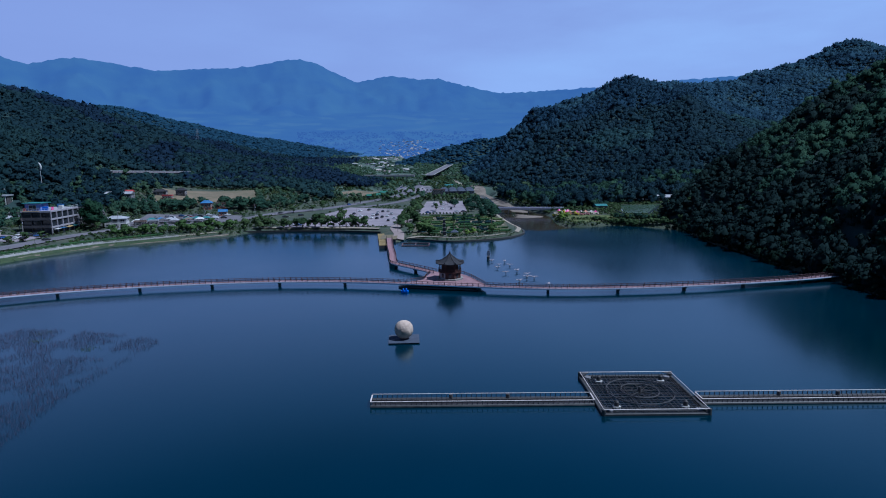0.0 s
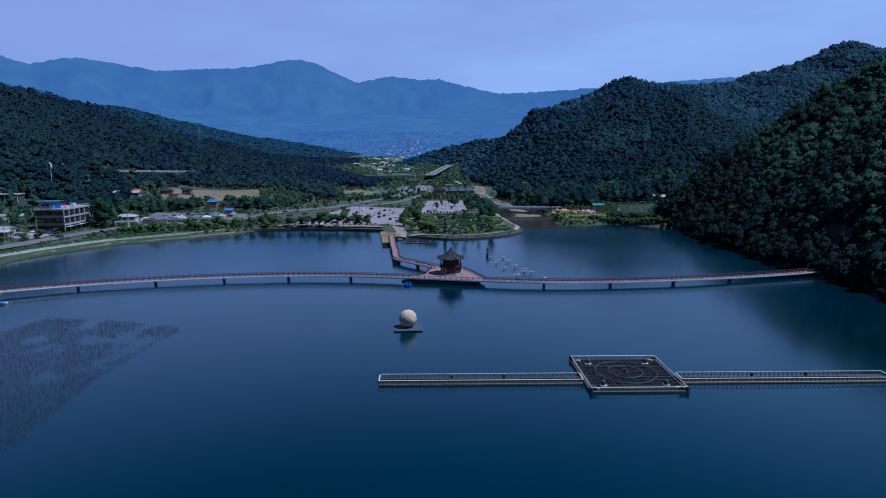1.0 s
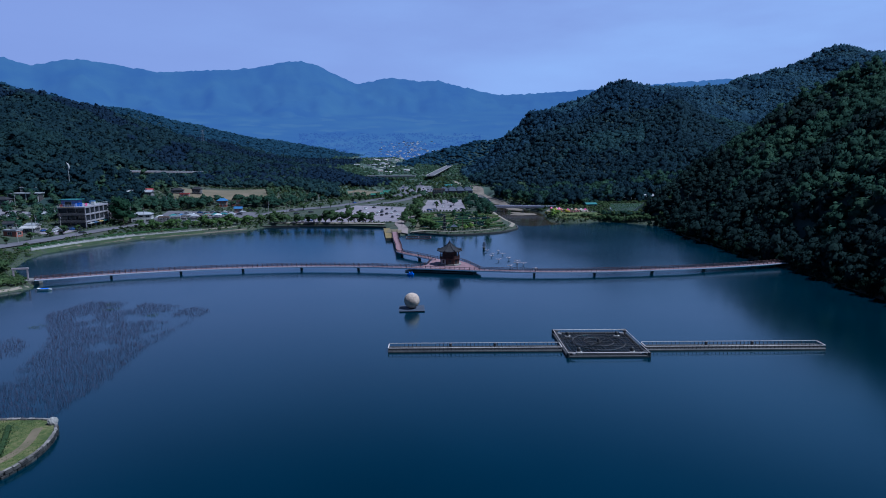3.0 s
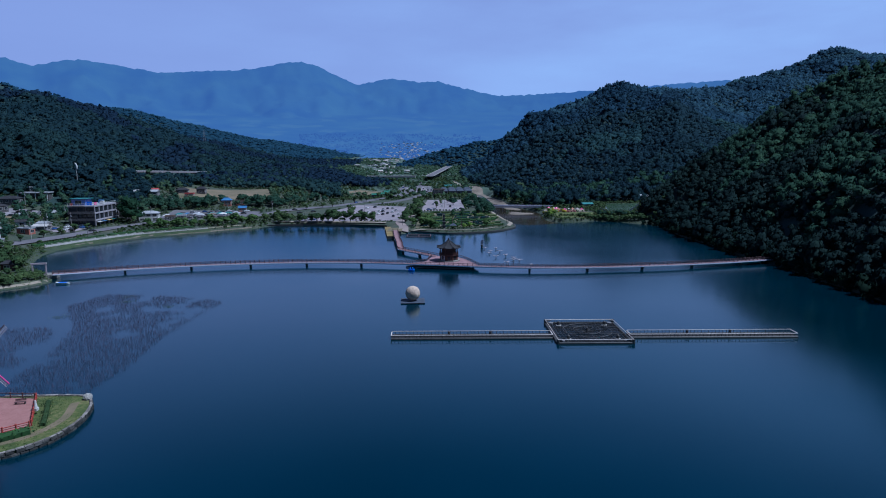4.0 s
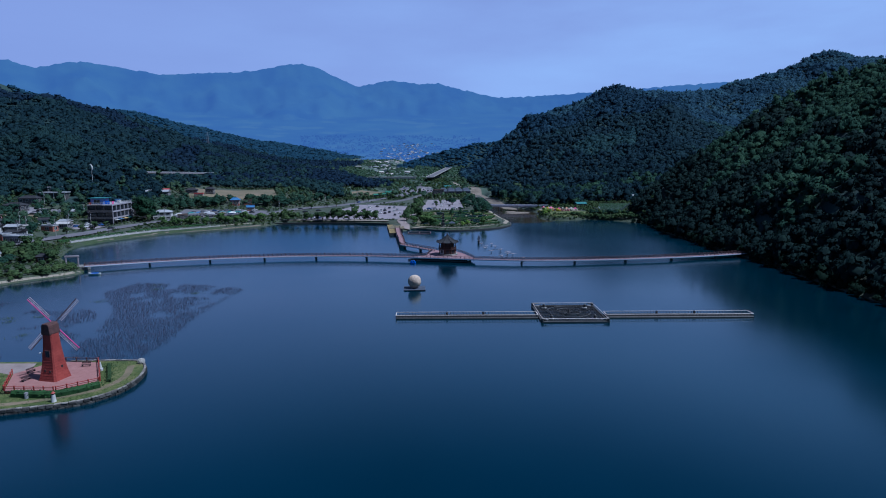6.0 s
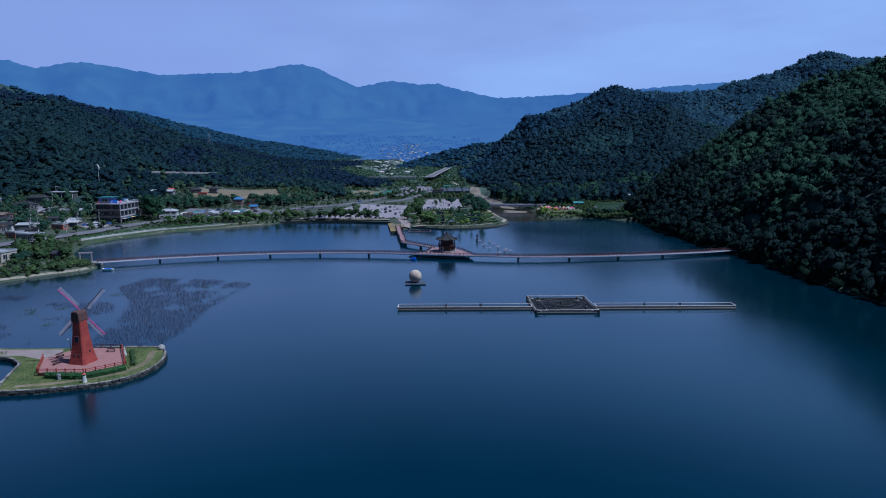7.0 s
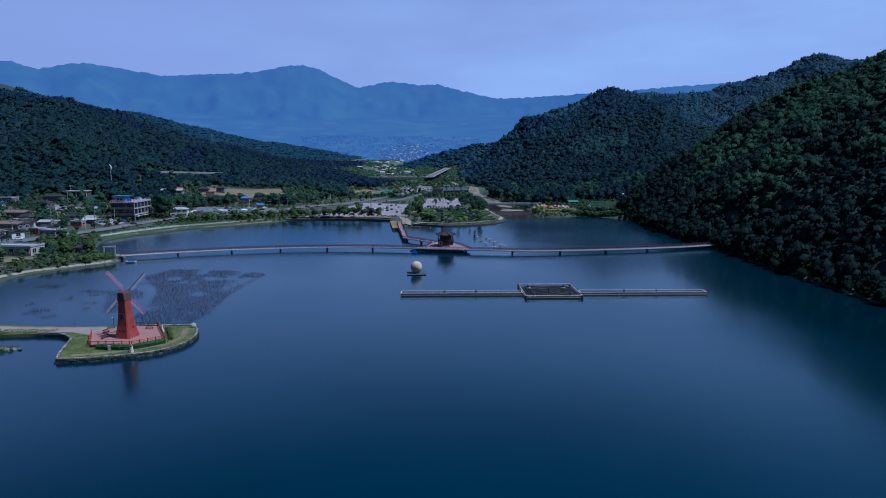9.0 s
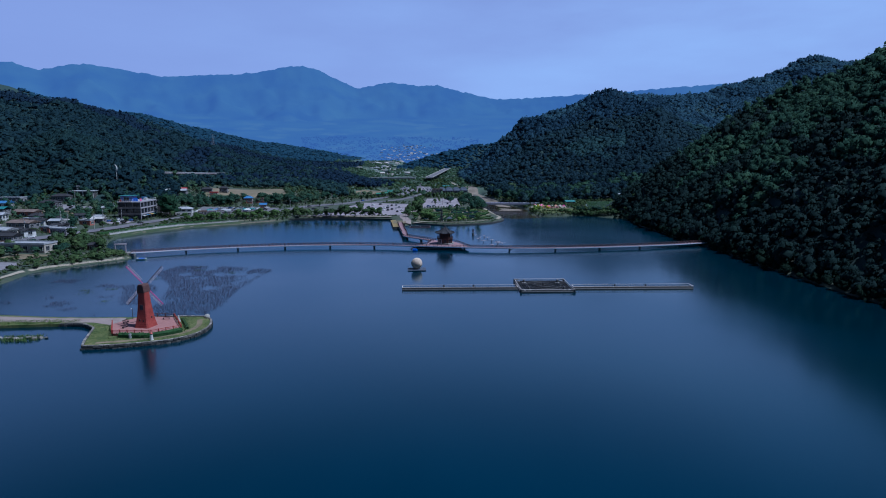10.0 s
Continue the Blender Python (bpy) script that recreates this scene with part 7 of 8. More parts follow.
house("restaurant", "red-roofed upper hall behind the restaurant", -249, 484, 8, 6, 4.6, 10, "wallgrey", "roofred", "gable", (3, 2), 2, 1.4, category="restaurant")
for x, y, w, d, h, rz, wa, ro, st, la in [
        (-234, 508, 12, 8, 3.6, 12, "walldark", "tile", "hip", "dark tiled old house below the wooded hill"),
        (-219, 514, 9, 7, 5.4, 5, "walldark", "tile", "hip", "dark tiled house beside the bare field"),
        (-222, 494, 9, 5, 3.2, 8, "brickred", "roofred", "flat", "low red kiosk at the field edge"),
        (-178, 462, 9, 7, 5.5, 8, "brickred", "roofblue", "hip", "small brick house with blue roof"),
        (-168, 466, 8, 6, 4, 8, "brickred", "roofbrown", "flat", "small brick shop with flat roof"),
        (-158, 440, 7, 5, 3.4, 15, "brickred", "roofblue", "gable", "small red shop with blue roof"),
        (-310, 425, 12, 8, 3.4, 20, "wallgrey", "roofgrey", "flat", "low grey shed among village trees"),
        (-226, 256, 14, 9, 4.2, -15, "wallgrey", "roofgrey", "flat", "low shed with white-blue flat roof"),
        (-234, 222, 11, 8, 3.6, -8, "wallgrey", "tile", "gable", "white house with grey sheet roof"),
        (-226, 203, 9, 6, 3.0, -5, "wallcream", "roofbrown", "flat", "small white flat-roofed house"),
        (-248, 208, 12, 9, 5, 5, "wallcream", "roofbrown", "hip", "cream house with brown roof"),
        (-257, 267, 20, 10, 4.3, -12, "wallgrey", "roofbrown", "gable", "long low house with brown roof"),
        (-246, 236, 12, 8, 4.3, -20, "wallcream", "roofgrey", "gable", "cream house with pale roof"),
        (-286, 314, 19, 10, 4.6, -4, "brickred", "roofbrown", "gable", "long brown-roofed house below the village yard"),
        (-306, 371, 17, 10, 4.6, -6, "walldark", "tile", "hip", "traditional house with dark tiled hip roof"),
        (-312, 396, 16, 9, 4.6, 4, "walldark", "tile", "hip", "larger traditional house with dark tiles above the yard"),
        (-250, 289, 14, 9, 3.8, -12, "wallgrey", "palewall", "flat", "low shed with white flat roof beside the road"),
        (-268, 372, 7, 5, 3.0, 10, "white", "roofgrey", "gable", "small white shed at the edge of the yard"),
        (-276, 392, 8, 5, 3.2, 0, "wallcream", "palewall", "flat", "pale flat-roofed shed in the yard"),
        (-345, 386, 20, 10, 6, 0, "wallgrey", "roofgrey", "flat", "grey flat-roofed village hall"),
        (-309, 319, 14, 9, 4, 0, "wallgrey", "roofteal", "gable", "barn with teal sheet roof"),
        (-330, 352, 15, 10, 4.4, 12, "white", "roofblue", "gable", "white house with blue sheet roof"),
        (-322, 300, 12, 9, 4.4, -12, "wallcream", "roofbrown", "hip", "cream hillside house with brown roof"),
        (-290, 290, 13, 8, 4.2, 6, "white", "roofgrey", "gable", "white house with pale sheet roof"),
        (-270, 300, 11, 8, 4, -16, "wallgrey", "tile", "hip", "grey house with dark tiled roof"),
        (-275, 245, 12, 9, 4.4, 10, "white", "roofbrown", "gable", "white house with brown gable roof"),
        (-262, 188, 14, 9, 4.5, 0, "wallcream", "roofteal", "gable", "long shed with teal roof by the road"),
        (-288, 212, 13, 9, 5, 8, "white", "roofgrey", "hip", "white house among garden trees")]:
    house("house", la, x, y, 0.82 * w, 0.85 * d, 0.85 * h, rz, wa, ro, st, (3, 2), 1, 1.9 if st == "hip" else 1.4, group="village houses")
house("lake_hall", "long low pale flat-roofed hall by the shore", -206, 195, 24, 9, 4.4, -6, "wallcream", "roofgrey", "flat", (6, 2), category="building")
rc = random.Random(21)
WA, RO = ["wallgrey", "white", "white", "wallcream", "brickred"], ["roofbrown", "tile", "roofgrey", "roofgrey", "palewall", "roofgrey", "bluetile"]
for k in range(64):
    x, y = rc.uniform(-330, -236), rc.uniform(175, 345)
    if x > -300 + 0.25 * (y - 200) or rc.random() < 0.4:
        house("outbuilding", "small low village outbuilding with weathered roof", x, y, rc.uniform(4, 9), rc.uniform(4, 7), rc.uniform(2.4, 3.6), rc.uniform(-25, 25), rc.choice(WA), rc.choice(RO), rc.choice(["flat", "gable"]), (1, 1), 1, 1.1, category="shed", group="outbuildings")
frame_b = thing("open_hall", "pale open-sided hall with slim columns above the village", "building", at=(-303.5, 411, height(-303.5, 411) + 0.4), rz=8)
for i in range(6):
    for sy in (-4, 4):
        bm = bmesh.new()
        box(bm, (-10 + i * 4, sy, -2), (0.5, 0.5, 5.6))
        part("column", bm, M["white"], frame_b)
bm = bmesh.new()
box(bm, (0, 0, 3.6), (22, 9.5, 0.7), bevel=0.05)
part("roof", bm, M["roofgrey"], frame_b)
bm = bmesh.new()
box(bm, (0, 0.6, -2), (20.6, 6.4, 5.6))
part("wall", bm, M["walldark"], frame_b)
house("kiosk", "small dark wooden kiosk under shore trees", -176, 200, 5, 4, 2.8, 0, "timber", "tile", "hip", (1, 1), 1, 1.2, category="kiosk")
house("dark_building", "dark two-storey building beyond the car park", 0, 612, 12, 9, 6.5, 4, "walldark", "roofbrown", "flat", (4, 2), 2, category="building")
for i in range(12):
    house("row_house", "traditional-style house with blue-grey tiled roof", 6 + (i % 4) * 9.0, 626 + (i // 4) * 16 + (i % 4) * 2, 7.5, 9, 4.0, 4, "wallgrey", "bluetile", "hip", (2, 2), 1, 2.0, group="row houses")
for x, y, r in ((12, 742, "roofteal"), (21, 745, "roofteal"), (-66, 592, "roofgreen"), (-60, 603, "roofgreen"), (-54, 614, "roofteal"), (-57, 636, "roofgreen"), (128, 474, "roofteal")):
    house("shed", "low shed with bright sheet roof in the valley", x, y, 9, 6, 2.8, 10, "wallgrey", r, "gable", (0, 0), 1, 1.2, category="shed", group="sheds")
house("farmhouse", "farmhouse with pale grey roof at the hill foot", 200, 531, 15, 9, 4.4, 4, "wallgrey", "roofgrey", "gable", (3, 2), 1, 2.0)
house("farm_shed", "low white farm shed beside the plots", 178, 529, 11, 5, 2.6, 0, "white", "roofgrey", "gable", (0, 0), 1, 0.8, category="shed")
gaz = thing("gazebo", "small garden gazebo with dark tiled pyramid roof", "gazebo", at=(9, 332, height(9, 332)))
for sx in (-1.4, 1.4):
    for sy in (-1.4, 1.4):
        bm = bmesh.new()
        box(bm, (sx, sy, -0.3), (0.16, 0.16, 2.9))
        part("post", bm, M["rail"], gaz)
bm = bmesh.new()
prism(bm, [(-2.1, -2.1), (2.1, -2.1), (2.1, 2.1), (-2.1, 2.1)], 2.5, 3.9, 0.93)
part("roof", bm, M["bluetile"], gaz)
mon = thing("monument", "tall dark slender monument tower in the garden", "monument", at=(3.2, 333, height(3.2, 333)))
bm = bmesh.new()
box(bm, (0, 0, -0.3), (3.0, 3.0, 1.0), bevel=0.1)
part("base", bm, M["stone"], mon)
bm = bmesh.new()
for k in range(4):
    box(bm, (0, 0, 0.7 + k * 2.2), (1.9 - k * 0.2, 1.9 - k * 0.2, 1.9), taper=0.9)
    box(bm, (0, 0, 2.6 + k * 2.2), (2.6 - k * 0.25, 2.6 - k * 0.25, 0.3), taper=0.6)
tube(bm, (0, 0, 9.4), (0, 0, 11), 0.12, 0.04, 6)
part("shaft", bm, M["dark"], mon)

# far village
FV = [("wallcream", "rim"), ("white", "roofgrey"), ("white", "palewall"), ("wallgrey", "bluetile"), ("white", "rim")]
protos = [None] * 5
rv = random.Random(12)
for k in range(320):
    if k < 215:
        r0, a = 2075 + 430 * rv.random() ** 1.4, rv.gauss(-3.0, 1.2)
    else:
        r0, a = rv.uniform(1150, 1950), rv.gauss(-5.2, 1.3)
    x, y = r0 * math.sin(radians(a)), r0 * math.cos(radians(a))
    if float(hills(np.array([x]), np.array([y]))[0]) > 3:
        continue
    t = rv.choice((0, 1, 1, 2, 2, 3, 3, 4))
    s = rv.uniform(0.5, 1.1) * (0.55 if k < 215 else 0.72)
    m = pose(x, y, float(far_ground(np.array([a]), np.array([r0]))[0]) - 0.8 if r0 > 2050 else height(x, y) - 0.3, 0, 0, rv.uniform(-30, 30)) @ Matrix.Diagonal((s * 1.35, s, s * 0.8, 1))
    if protos[t]:
        copy_thing(protos[t], m).matrix_basis = m
    else:
        protos[t] = house("distant_house", "distant valley house with light walls", x, y, 13, 9, 5.5, 0, *FV[t], "hip" if t % 2 else "gable", (2, 1), 1, 2.2, group="distant houses")
        protos[t].matrix_basis = m

# groves among the far houses, in the same glowing haze material
fr = np.random.default_rng(5)
fa, fd = fr.uniform(-13, 4, 2600), fr.uniform(2055, 2750, 2600)
k = vnoise(fa * 60, fd, 55, 51) + 0.5 * vnoise(fa * 60, fd, 20, 52) > -0.25
fa, fd = fa[k], fd[k]
wood("far_groves", "groves among the far town houses, blue haze painted as glow", fd * np.sin(np.radians(fa)), fd * np.cos(np.radians(fa)), SMALL, M["far"], 6.5, 0.6, 0.3, zs=far_ground(fa, fd) - 1.0)

# ---- cars ----


def car(paint):
    c = thing("car", "parked car on pale paving", "car", group="parked cars")
    bm = bmesh.new()
    rows = []
    for x, zt, w in ((-2.2, 0.75, 1.6), (-2.05, 0.95, 1.76), (-0.9, 1.0, 1.8), (0.95, 0.98, 1.8), (2.0, 0.82, 1.72), (2.22, 0.6, 1.5)):
        rows.append([bm.verts.new((x, s * w / 2, z)) for s, z in ((-1, 0.32), (-1, zt), (1, zt), (1, 0.32))])
    for i in range(5):
        for j in range(4):
            bm.faces.new((rows[i][j], rows[i + 1][j], rows[i + 1][(j + 1) % 4], rows[i][(j + 1) % 4]))
    bm.faces.new(rows[0]); bm.faces.new(rows[-1][::-1])
    box(bm, (-0.45, 0, 1.38), (1.6, 1.36, 0.08), bevel=0.02)
    bmesh.ops.recalc_face_normals(bm, faces=bm.faces)
    part("body", bm, paint, c)
    bm = bmesh.new()
    vs = [bm.verts.new(q) for q in ((-1.85, -0.8, 0.97), (1.2, -0.8, 0.97), (1.2, 0.8, 0.97), (-1.85, 0.8, 0.97), (-1.25, -0.66, 1.42), (0.35, -0.66, 1.42), (0.35, 0.66, 1.42), (-1.25, 0.66, 1.42))]
    for q in ((3, 2, 1, 0), (4, 5, 6, 7), (0, 1, 5, 4), (1, 2, 6, 5), (2, 3, 7, 6), (3, 0, 4, 7)):
        bm.faces.new([vs[i] for i in q])
    part("window", bm, M["glass"], c)
    for x in (-1.35, 1.4):
        for y in (-0.82, 0.82):
            bm = bmesh.new()
            tube(bm, (x, y - 0.1, 0.32), (x, y + 0.1, 0.32), 0.32, seg=10)
            part("wheel", bm, M["tyre"], c)
    return c


cars = [car(p) for p in PAINTS]
ry = random.Random(31)
yard_spots = [(-296 + ry.uniform(0, 20), 358 + 8 * (k % 4) + ry.uniform(-1, 1), ry.uniform(-20, 100)) for k in range(14)] + [(-240 + k * 2.9, 320 + 0.9 * k, 80) for k in range(6)]
spots = [(-63, 447, 80), (-56, 432, 75), (-52, 425, 80), (-201, 428, 10), (-180, 432, 5), (-43, 417, 82), (-46, 454, 80), (-43, 462, 80), (-39, 466, 80), (-53, 382, 5), (-99, 383, 5), (-94, 383, 0), (-61, 467, 70), (-55, 475, 75), (-34, 404, 85), (-31, 417, 88), (-45, 438, 80), (-48, 440, 82), (-40, 425, 80), (-37, 432, 84), (-35, 445, 80), (-90, 383, 3), (-47, 420, 79)]
spots += [(-4, 529, 85), (3, 480, 85), (10, 479, 90), (-8, 452, 0), (-3, 452, 2), (14, 456, 0), (19, 457, 2), (4, 515, 90), (15, 530, 85), (-5, 500, 90), (10, 540, 0)]
spots += [(-205 + i * 5.2, 413 + 1.3 * i + (i % 3), 8) for i in range(11)] + [(-234 + i * 2.9, 334 + 0.6 * i, 85) for i in range(5)]
spots += [(-214, 326, 70), (-198, 367, 55), (-212, 372, 20), (-214, 377, 30), (-185, 386, 30), (-176, 419, 10), (-168, 421, 12), (-160, 424, 8), (-195, 420, 5), (-188, 424, 0), (-201, 428, 10), (-180, 432, 5), (-232, 338, 10), (-229, 341, 0), (-236, 339, 20), (-118, 448, 50), (-78, 522, 60), (-40, 622, 75), (-29, 705, 80), (-205, 140, 20), (-200, 146, 24), (-223, 246, 60), (-232, 235, 30), (-24, 655, 85), (-14, 660, 80), (-13, 690, 88), (-110, 430, 40), (-101, 440, 45)]
spots += [(-24 + 5.0 * k, 690 + 22 * (k % 3), 80 + 5 * k) for k in range(4)] + [(-44, 690, 80), (-40, 716, 85), (-46, 742, 85)]
spots += yard_spots + [(-200 + 4.6 * k, 428 + 1.0 * k + (k % 2) * 4, ry.uniform(-20, 30)) for k in range(12)]
for i, (x, y, a) in enumerate(spots):
    m = pose(x, y, height(x, y) + 0.16, 0, 0, a + random.uniform(-4, 4))
    k = (1, 0, 2, 3, 4)[i] if i < 5 else random.choice((0, 0, 0, 0, 1, 1, 1, 1, 1, 2, 2, 3))
    if i < 5:
        cars[k].matrix_basis = m
    else:
        copy_thing(cars[k], m)

# ---- poles ----
pole0 = None
for x, y in [(-229, 330), (-203, 380), (-218, 449), (-212, 452), (-103, 482), (-236, 318), (-226, 300), (-222, 282), (-240, 284), (-300, 394), (-246, 352), (-234, 268), (-238, 240), (-236, 215), (-252, 296), (-130, 425), (-155, 398), (-80, 530), (-58, 585), (-232, 190)]:
    m = pose(x, y, height(x, y), 0, 0, random.uniform(-30, 30))
    if pole0:
        copy_thing(pole0, m)
        continue
    pole0 = thing("utility_pole", "grey concrete utility pole with crossarms", "utility pole", group="utility poles")
    pole0.matrix_basis = m
    bm = bmesh.new()
    tube(bm, (0, 0, -0.5), (0, 0, 10.5), 0.19, 0.11, 8)
    part("pole", bm, M["concrete"], pole0)
    for z in (9.2, 10.0):
        bm = bmesh.new()
        box(bm, (0, 0, z), (2.0, 0.12, 0.12))
        for sx in (-0.9, -0.3, 0.3, 0.9):
            tube(bm, (sx, 0, z + 0.12), (sx, 0, z + 0.34), 0.06, 0.04, 6)
        part("crossarm", bm, M["rail"], pole0)
    bm = bmesh.new()
    tube(bm, (0.35, 0, 7.6), (0.35, 0, 8.5), 0.25, seg=10)
    part("transformer", bm, M["roofgrey"], pole0)
for x, y in [(-24, 352), (-24, 384), (46, 362), (48, 392), (45, 424), (-95, 380), (-70, 380), (-48, 380), (-60, 440), (-75, 470), (5, 470), (15, 520), (-180, 318), (-160, 332), (-196, 290), (-120, 440), (-95, 492)]:
    lamp_post(x, y)
for x, y, h in ((-640, 1160, 34), (-560, 1420, 34), (-700, 900, 30)):
    py = thing("pylon", "grey lattice power pylon on the wooded ridge", "pylon", at=(x, y, height(x, y)), group="pylons")
    bm = bmesh.new()
    for a in range(4):
        sx, sy = (1, 1, -1, -1)[a], (1, -1, -1, 1)[a]
        tube(bm, (sx * 3, sy * 3, -1), (sx * 0.5, sy * 0.5, h), 0.22, 0.12, 5)
    part("mast", bm, M["roofgrey"], py)
    for z in (h - 2, h - 7, h - 12):
        bm = bmesh.new()
        box(bm, (0, 0, z), (10, 0.5, 0.5))
        part("crossarm", bm, M["roofgrey"], py)
cres = thing("crescent_sign", "white curved crescent sculpture rising above the trees", "sculpture", at=(-292, 443, height(-292, 443)))
bm = bmesh.new()
pr = None
for i in range(15):
    a = radians(-55 + i * 9)
    q = (2.6 * math.cos(a), 0, 15.5 + 3.6 * math.sin(a))
    if pr:
        tube(bm, pr, q, 0.6 * math.sin(math.pi * i / 15) + 0.05, 0.6 * math.sin(math.pi * (i + 1) / 15.2) + 0.05, 8)
    pr = q
part("crescent", bm, M["white"], cres)
bm = bmesh.new()
tube(bm, (2.0, 0, -1), (2.0, 0, 12.8), 0.2, 0.14, 8)
part("mast", bm, M["white"], cres)

# ---- river bridge, overpass, highway ----


def road_bridge(name, label, p0, p1, z0, z1, w, piers, deep=1.2, top="paving", side="girder"):
    o = thing(name, label, "bridge")
    a, b = Vector((*p0, z0)), Vector((*p1, z1))
    line = [a.lerp(b, t) for t in np.linspace(0, 1, 8)]
    bm = bmesh.new()
    sweep(bm, line, rect(w, -deep * 0.3, 0))
    part("deck", bm, M[top], o)
    bm = bmesh.new()
    sweep(bm, line, rect(w * 0.72, -deep, -deep * 0.3 - 0.004))
    part("girder", bm, M[side], o)
    for s in (-1, 1):
        bm = bmesh.new()
        sweep(bm, [q + Vector(((b - a).normalized().y * s * (w / 2 - 0.15), -(b - a).normalized().x * s * (w / 2 - 0.15), 0)) for q in line], rect(0.3, 0.004, 0.9))
        part("parapet", bm, M[side], o)
    for i in range(piers):
        q = a.lerp(b, (i + 0.7) / (piers + 0.4))
        rz = math.degrees(math.atan2(b.y - a.y, b.x - a.x))
        bm = bmesh.new()
        box(bm, (0, 0, -deep - 1.0), (w * 0.16, w * 0.8, 1.0), bevel=0.05)
        g0 = min(height(q.x, q.y), q.z - 2) - 2
        box(bm, (0, 0, g0 - q.z), (w * 0.14, w * 0.3, q.z - g0 - deep - 1.0))
        part("pier", bm, M["concrete"], o, at=pose(q.x, q.y, q.z, 0, 0, rz))
    return o


road_bridge("road_bridge", "low concrete road bridge across the river mouth", (44, 476), (98, 470), 4.4, 4.4, 5, 3)
road_bridge("overpass", "pale concrete highway overpass across the valley", (-113, 905), (-36, 905), 16.5, 16.5, 13, 4, 2.0, side="white")
road_bridge("highway_ramp", "raised highway climbing into the valley", (-14, 905), (24, 1300), 16.6, 25.5, 13, 6, 1.2, "asphalt", "concrete")
hw = thing("hill_road", "pale hillside highway with guard rails", "road")
hz = [Vector((q.x, q.y, 34.9 - 4.0 * (q.y - 534) / 120)) for q in hill_line]
bm = bmesh.new()
sweep(bm, hz, rect(5, -1.7, -0.6))
part("carriageway", bm, M["paving"], hw)
for q in hz[1::2]:
    bm = bmesh.new()
    box(bm, (q.x, q.y, q.z - 16), (0.9, 3.4, 14.3), bevel=0.05)
    part("pier", bm, M["wallgrey"], hw)
for s in (-2.4, 2.4):
    bm = bmesh.new()
    sweep(bm, [q + Vector((s, 0, 0)) for q in hz], rect(0.2, -0.3, 0.2))
    part("guard_rail", bm, M["roofgrey"], hw)

# ---- plots and playground ----
draped("lawn", [(88, 390), (122, 394), (126, 432), (84, 434)], M["grass"], "green marshy lawn on the eastern bank", lift=0.08, category="lawn")
M["flower"] = material("yellow_flowers", [(0.16, 0.20, 0.02), (0.42, 0.34, 0.03), (0.55, 0.42, 0.05)], 0.6, 0.8, per="island", amount=0.4, spec=0.05, leaf=0.25)
M["bloom"] = material("pink_flowers", [(0.10, 0.12, 0.04), (0.42, 0.12, 0.16), (0.60, 0.35, 0.38)], 0.6, 0.8, per="island", amount=0.5, spec=0.05, leaf=0.25)
FLOWERS = [Planter(tree("flower_bush", 80 + i, m, 0.05, 1.5, 1.8, lobes=6, cards=26, leaf=0.34, label=lab, category="bush", group="flower bushes")) for i, (m, lab) in enumerate(((M["flower"], "yellow flowering bush on the eastern bank"), (M["bloom"], "pink and white flowering bush on the eastern bank")))]
rf = random.Random(17)
for k in range(26):
    FLOWERS[0 if k < 14 else 1].set(84 + rf.uniform(0, 16) + (10 if k >= 14 else 0), 428 + rf.uniform(0, 16), rf.uniform(0.7, 1.3))
draped("field", [(134, 430), (168, 432), (192, 505), (150, 500)], M["net"], "vegetable plots under grey-blue nets at the hill foot", category="field")
for i in range(11):
    t = i / 10
    hedge([(137 + 12 * t, 434 + 64 * t), (152 + 14 * t, 434 + 66 * t), (167 + 24 * t, 435 + 68 * t)], 0.9, 0.6, "row of leafy vegetable plants in a plot", M["hedge"], 0.6, 3, "crop_row", "crop", group="crop rows")
fen = thing("net_fence", "blue net fence along the vegetable plots", "fence")
bm = bmesh.new()
sweep(bm, [(x, y, height(x, y)) for x, y in ((134, 452), (133, 432), (150, 429), (169, 431), (172, 444))], rect(0.1, 0.2, 1.5))
part("net", bm, M["net"], fen)
for x, y in ((134, 452), (133, 432), (145, 430), (157, 430), (169, 431), (172, 444)):
    bm = bmesh.new()
    tube(bm, (x, y, height(x, y) - 0.3), (x, y, height(x, y) + 1.8), 0.07, seg=6)
    part("post", bm, M["concrete"], fen)
draped("pavement", [(86, 436), (120, 436), (120, 458), (88, 458)], M["sand"], "sandy ground of a small flower garden", lift=0.16, category="playground")
rp = random.Random(9)
for i in range(11):
    x, y = 90 + (i % 8) * 3.7 + rp.uniform(-1, 1), 440 + (i // 8) * 8 + rp.uniform(-2, 2)
    c = rp.choice(["rim", "white", "roofred", "pink", "rooforange", "awning"])
    o = thing("play_item", "colourful playground tent on sandy ground", "tent", at=(x, y, height(x, y) + 0.1), rz=rp.uniform(0, 90), group="playground tents")
    bm = bmesh.new()
    prism(bm, [(-1.2, -1.2), (1.2, -1.2), (1.2, 1.2), (-1.2, 1.2)], 1.4, 2.6, 0.9)
    part("canopy", bm, M[c], o)
    bm = bmesh.new()
    for sx in (-1.1, 1.1):
        for sy in (-1.1, 1.1):
            box(bm, (sx, sy, -0.2), (0.1, 0.1, 1.65))
    part("frame", bm, M["white"], o)
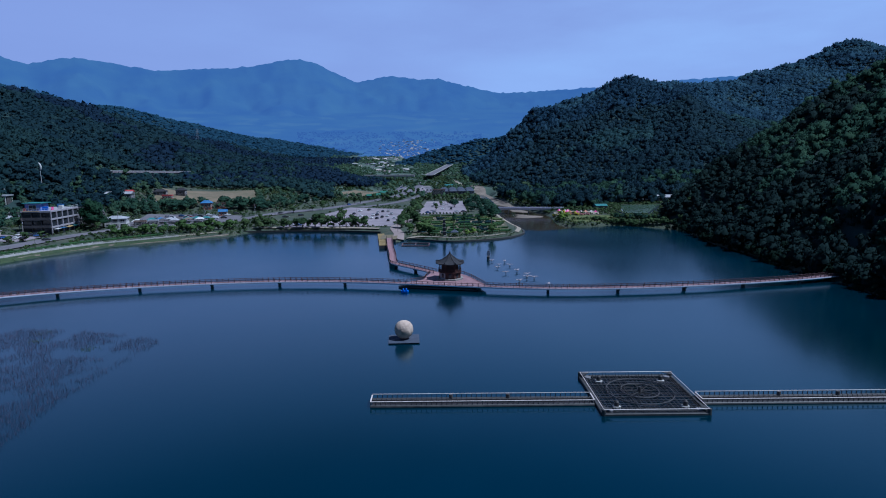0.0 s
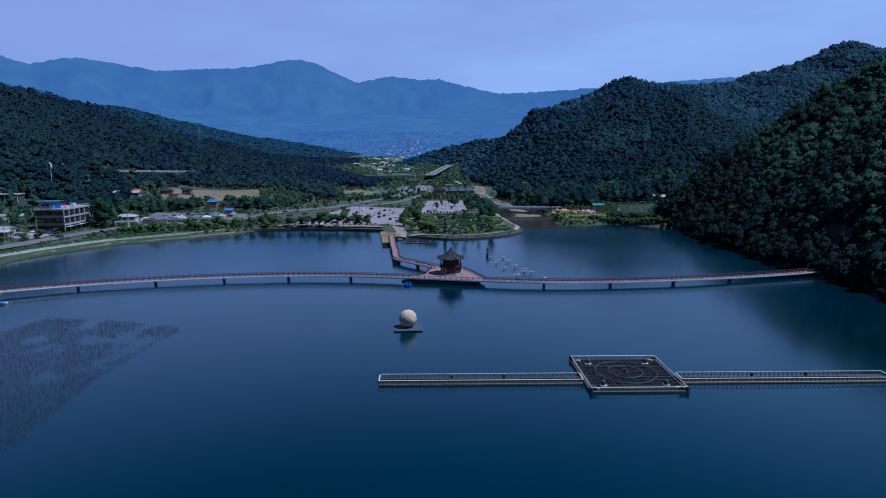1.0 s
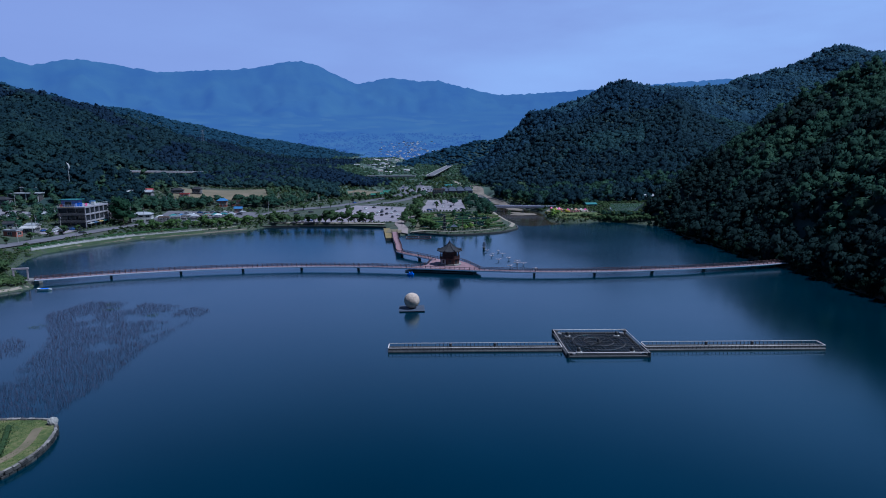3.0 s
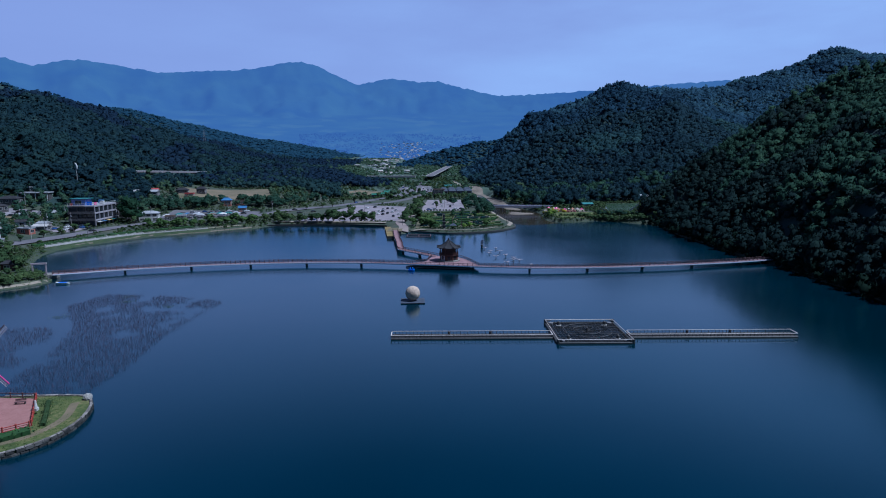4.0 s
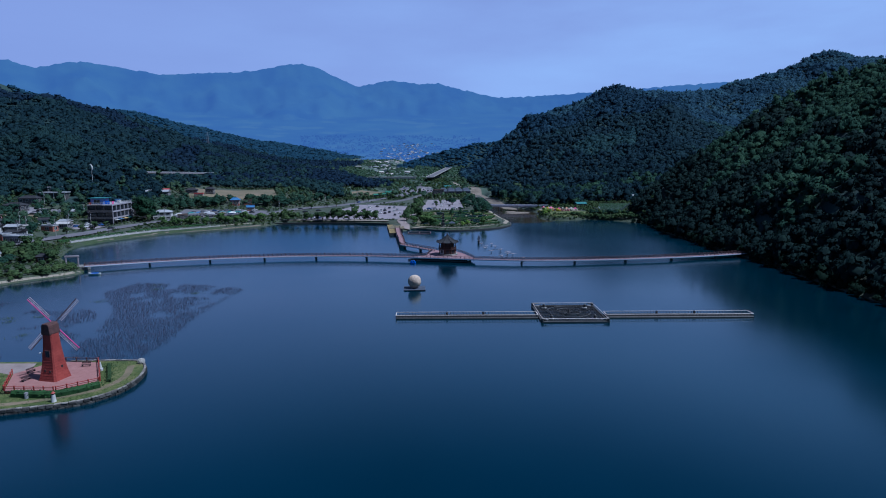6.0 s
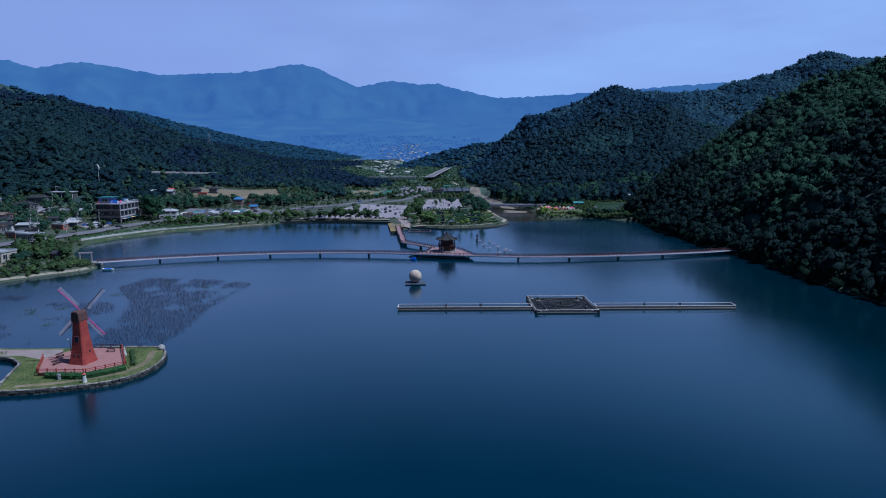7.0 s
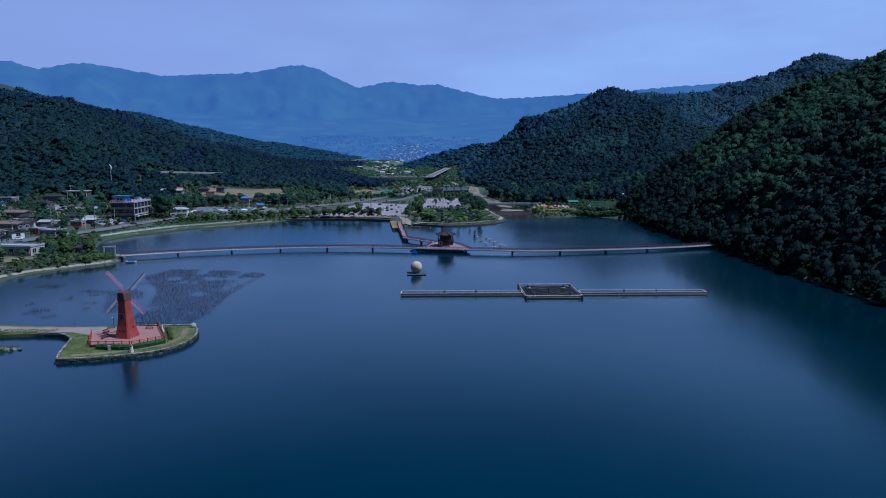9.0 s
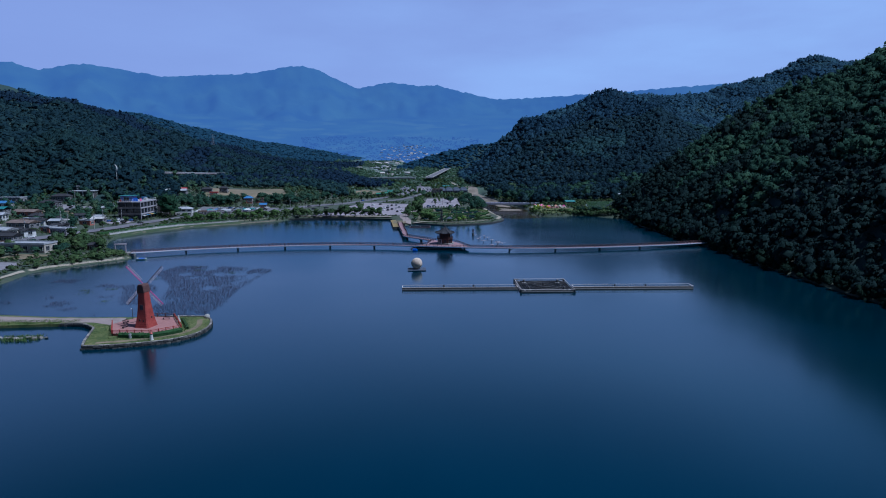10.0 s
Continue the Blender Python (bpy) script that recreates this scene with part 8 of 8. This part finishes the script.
for k, (a, b) in enumerate(([(-203, 262), (-196, 283)], [(-196, 283), (-187, 302)], [(-187, 302), (-179, 315)], [(-179, 315), (-165, 328)], [(-165, 328), (-150, 341)])):
    f = thing("retaining_wall", "pale concrete retaining wall with low posts below the shore walkway", "wall", group="walkway walls")
    pts = [Vector((a[0] + (b[0] - a[0]) * t + 1.9, a[1] + (b[1] - a[1]) * t - 1.0, 0)) for t in np.linspace(0, 1, 10)]
    for q in pts:
        q.z = height(q.x, q.y)
    top = 1.15 if k < 3 else 0.7
    bm = bmesh.new()
    sweep(bm, pts, rect(0.4, -1.0, top))
    part("wall", bm, M["palewall"], f)
    bm = bmesh.new()
    sweep(bm, pts, rect(0.1, top + 0.42, top + 0.5))
    part("rail", bm, M["concrete"], f)
    for q in pts[:-1:3]:
        bm = bmesh.new()
        box(bm, (q.x, q.y, q.z - 0.3), (0.5, 0.5, top + 0.8), bevel=0.04)
        part("post", bm, M["palewall"], f)
# quay wall of the car park
bm = bmesh.new()
sweep(bm, [(x, y - 0.6, 0) for x, y in ((-120, 366.5), (-94, 371), (-61, 368.3), (-35, 360.5))], rect(1.0, -1.5, 1.15))
tagged(part("quay_wall", bm, M["darkstone"]), "dark stone quay wall along the car park", "quay", kind="structure")
bm = bmesh.new()
sweep(bm, smooth_path([(-18.5, 334.5, 0), (-8, 328, 0), (6, 321, 0), (25, 326, 0), (39.5, 335.5, 0), (50, 352, 0), (52, 369, 0)], 3.0), rect(0.9, -1.5, 0.8))
tagged(part("shore_wall", bm, M["darkstone"]), "low dark stone edging round the garden promontory", "wall", kind="structure")

# ---- undergrowth ----
M["scrub"] = material("mixed_scrub", [(0.016, 0.030, 0.014), (0.032, 0.054, 0.020), (0.066, 0.072, 0.034)], 0.05, 0.7, per="island", amount=0.2, spec=0.04, fine=0.3, leaf=0.25)


def open_ground(xs, ys, margin=0.8):
    """True where no road, lot, house, lake or hill stands."""
    k = (hills(xs, ys) < 14) & (lake_distance(xs, ys) > 1.6)
    for pts, w in ROADS:
        P = np.array(pts)
        near = (xs > P[:, 0].min() - w) & (xs < P[:, 0].max() + w) & (ys > P[:, 1].min() - w) & (ys < P[:, 1].max() + w) & k
        i = np.nonzero(near)[0]
        if len(i):
            d = np.hypot(xs[i, None] - P[None, :, 0], ys[i, None] - P[None, :, 1]).min(1)
            k[i[d < w / 2 + margin + 0.6]] = False
    for q in LOTS:
        k &= ~in_poly(xs, ys, [tuple(p) for p in q])
    for x, y, r in HOUSES:
        k &= np.hypot(xs - x, ys - y) > r
    return k


for x0, x1, y0, y1, gap, size, low in ((-18, 52, 320, 352, 2.0, 0.9, -0.5), (-420, -112, 110, 590, 3.5, 1.7, -0.30), (-110, -20, 372, 640, 3.4, 1.3, -0.05), (56, 240, 385, 640, 3.3, 2.1, -0.55), (-170, 60, 560, 1050, 5.0, 2.5, -0.35)):
    xs, ys = scatter(x0, x1, y0, y1, gap)
    k = open_ground(xs, ys) & (vnoise(xs, ys, 22, 71) + 0.5 * vnoise(xs, ys, 7, 72) > np.where((lake_distance(xs, ys) < 34) & (ys > 100), -0.85, low))
    wood("scrub", "low mixed scrub and shrubs on rough ground", xs[k], ys[k], SHRUB, M["scrub"], size, 0.7, 0.3)
xs, ys = scatter(-400, -118, 190, 560, 9)
k = open_ground(xs, ys, 2.5) & (vnoise(xs, ys, 40, 73) > 0.12) & (lake_distance(xs, ys) > 22) & ~((xs > -212) & (xs < -136) & (ys > 362) & (ys < 440))
wood("garden_trees", "leafy garden trees between village houses", xs[k], ys[k], MID, M["park2"], 2.8, 1.05)
vx, vy = VILLAGE_TREES
k = open_ground(vx, vy, 1.5)
wood("village_trees", "garden trees between the village houses", vx[k], vy[k], MID, M["forest"], 2.7, 1.0)
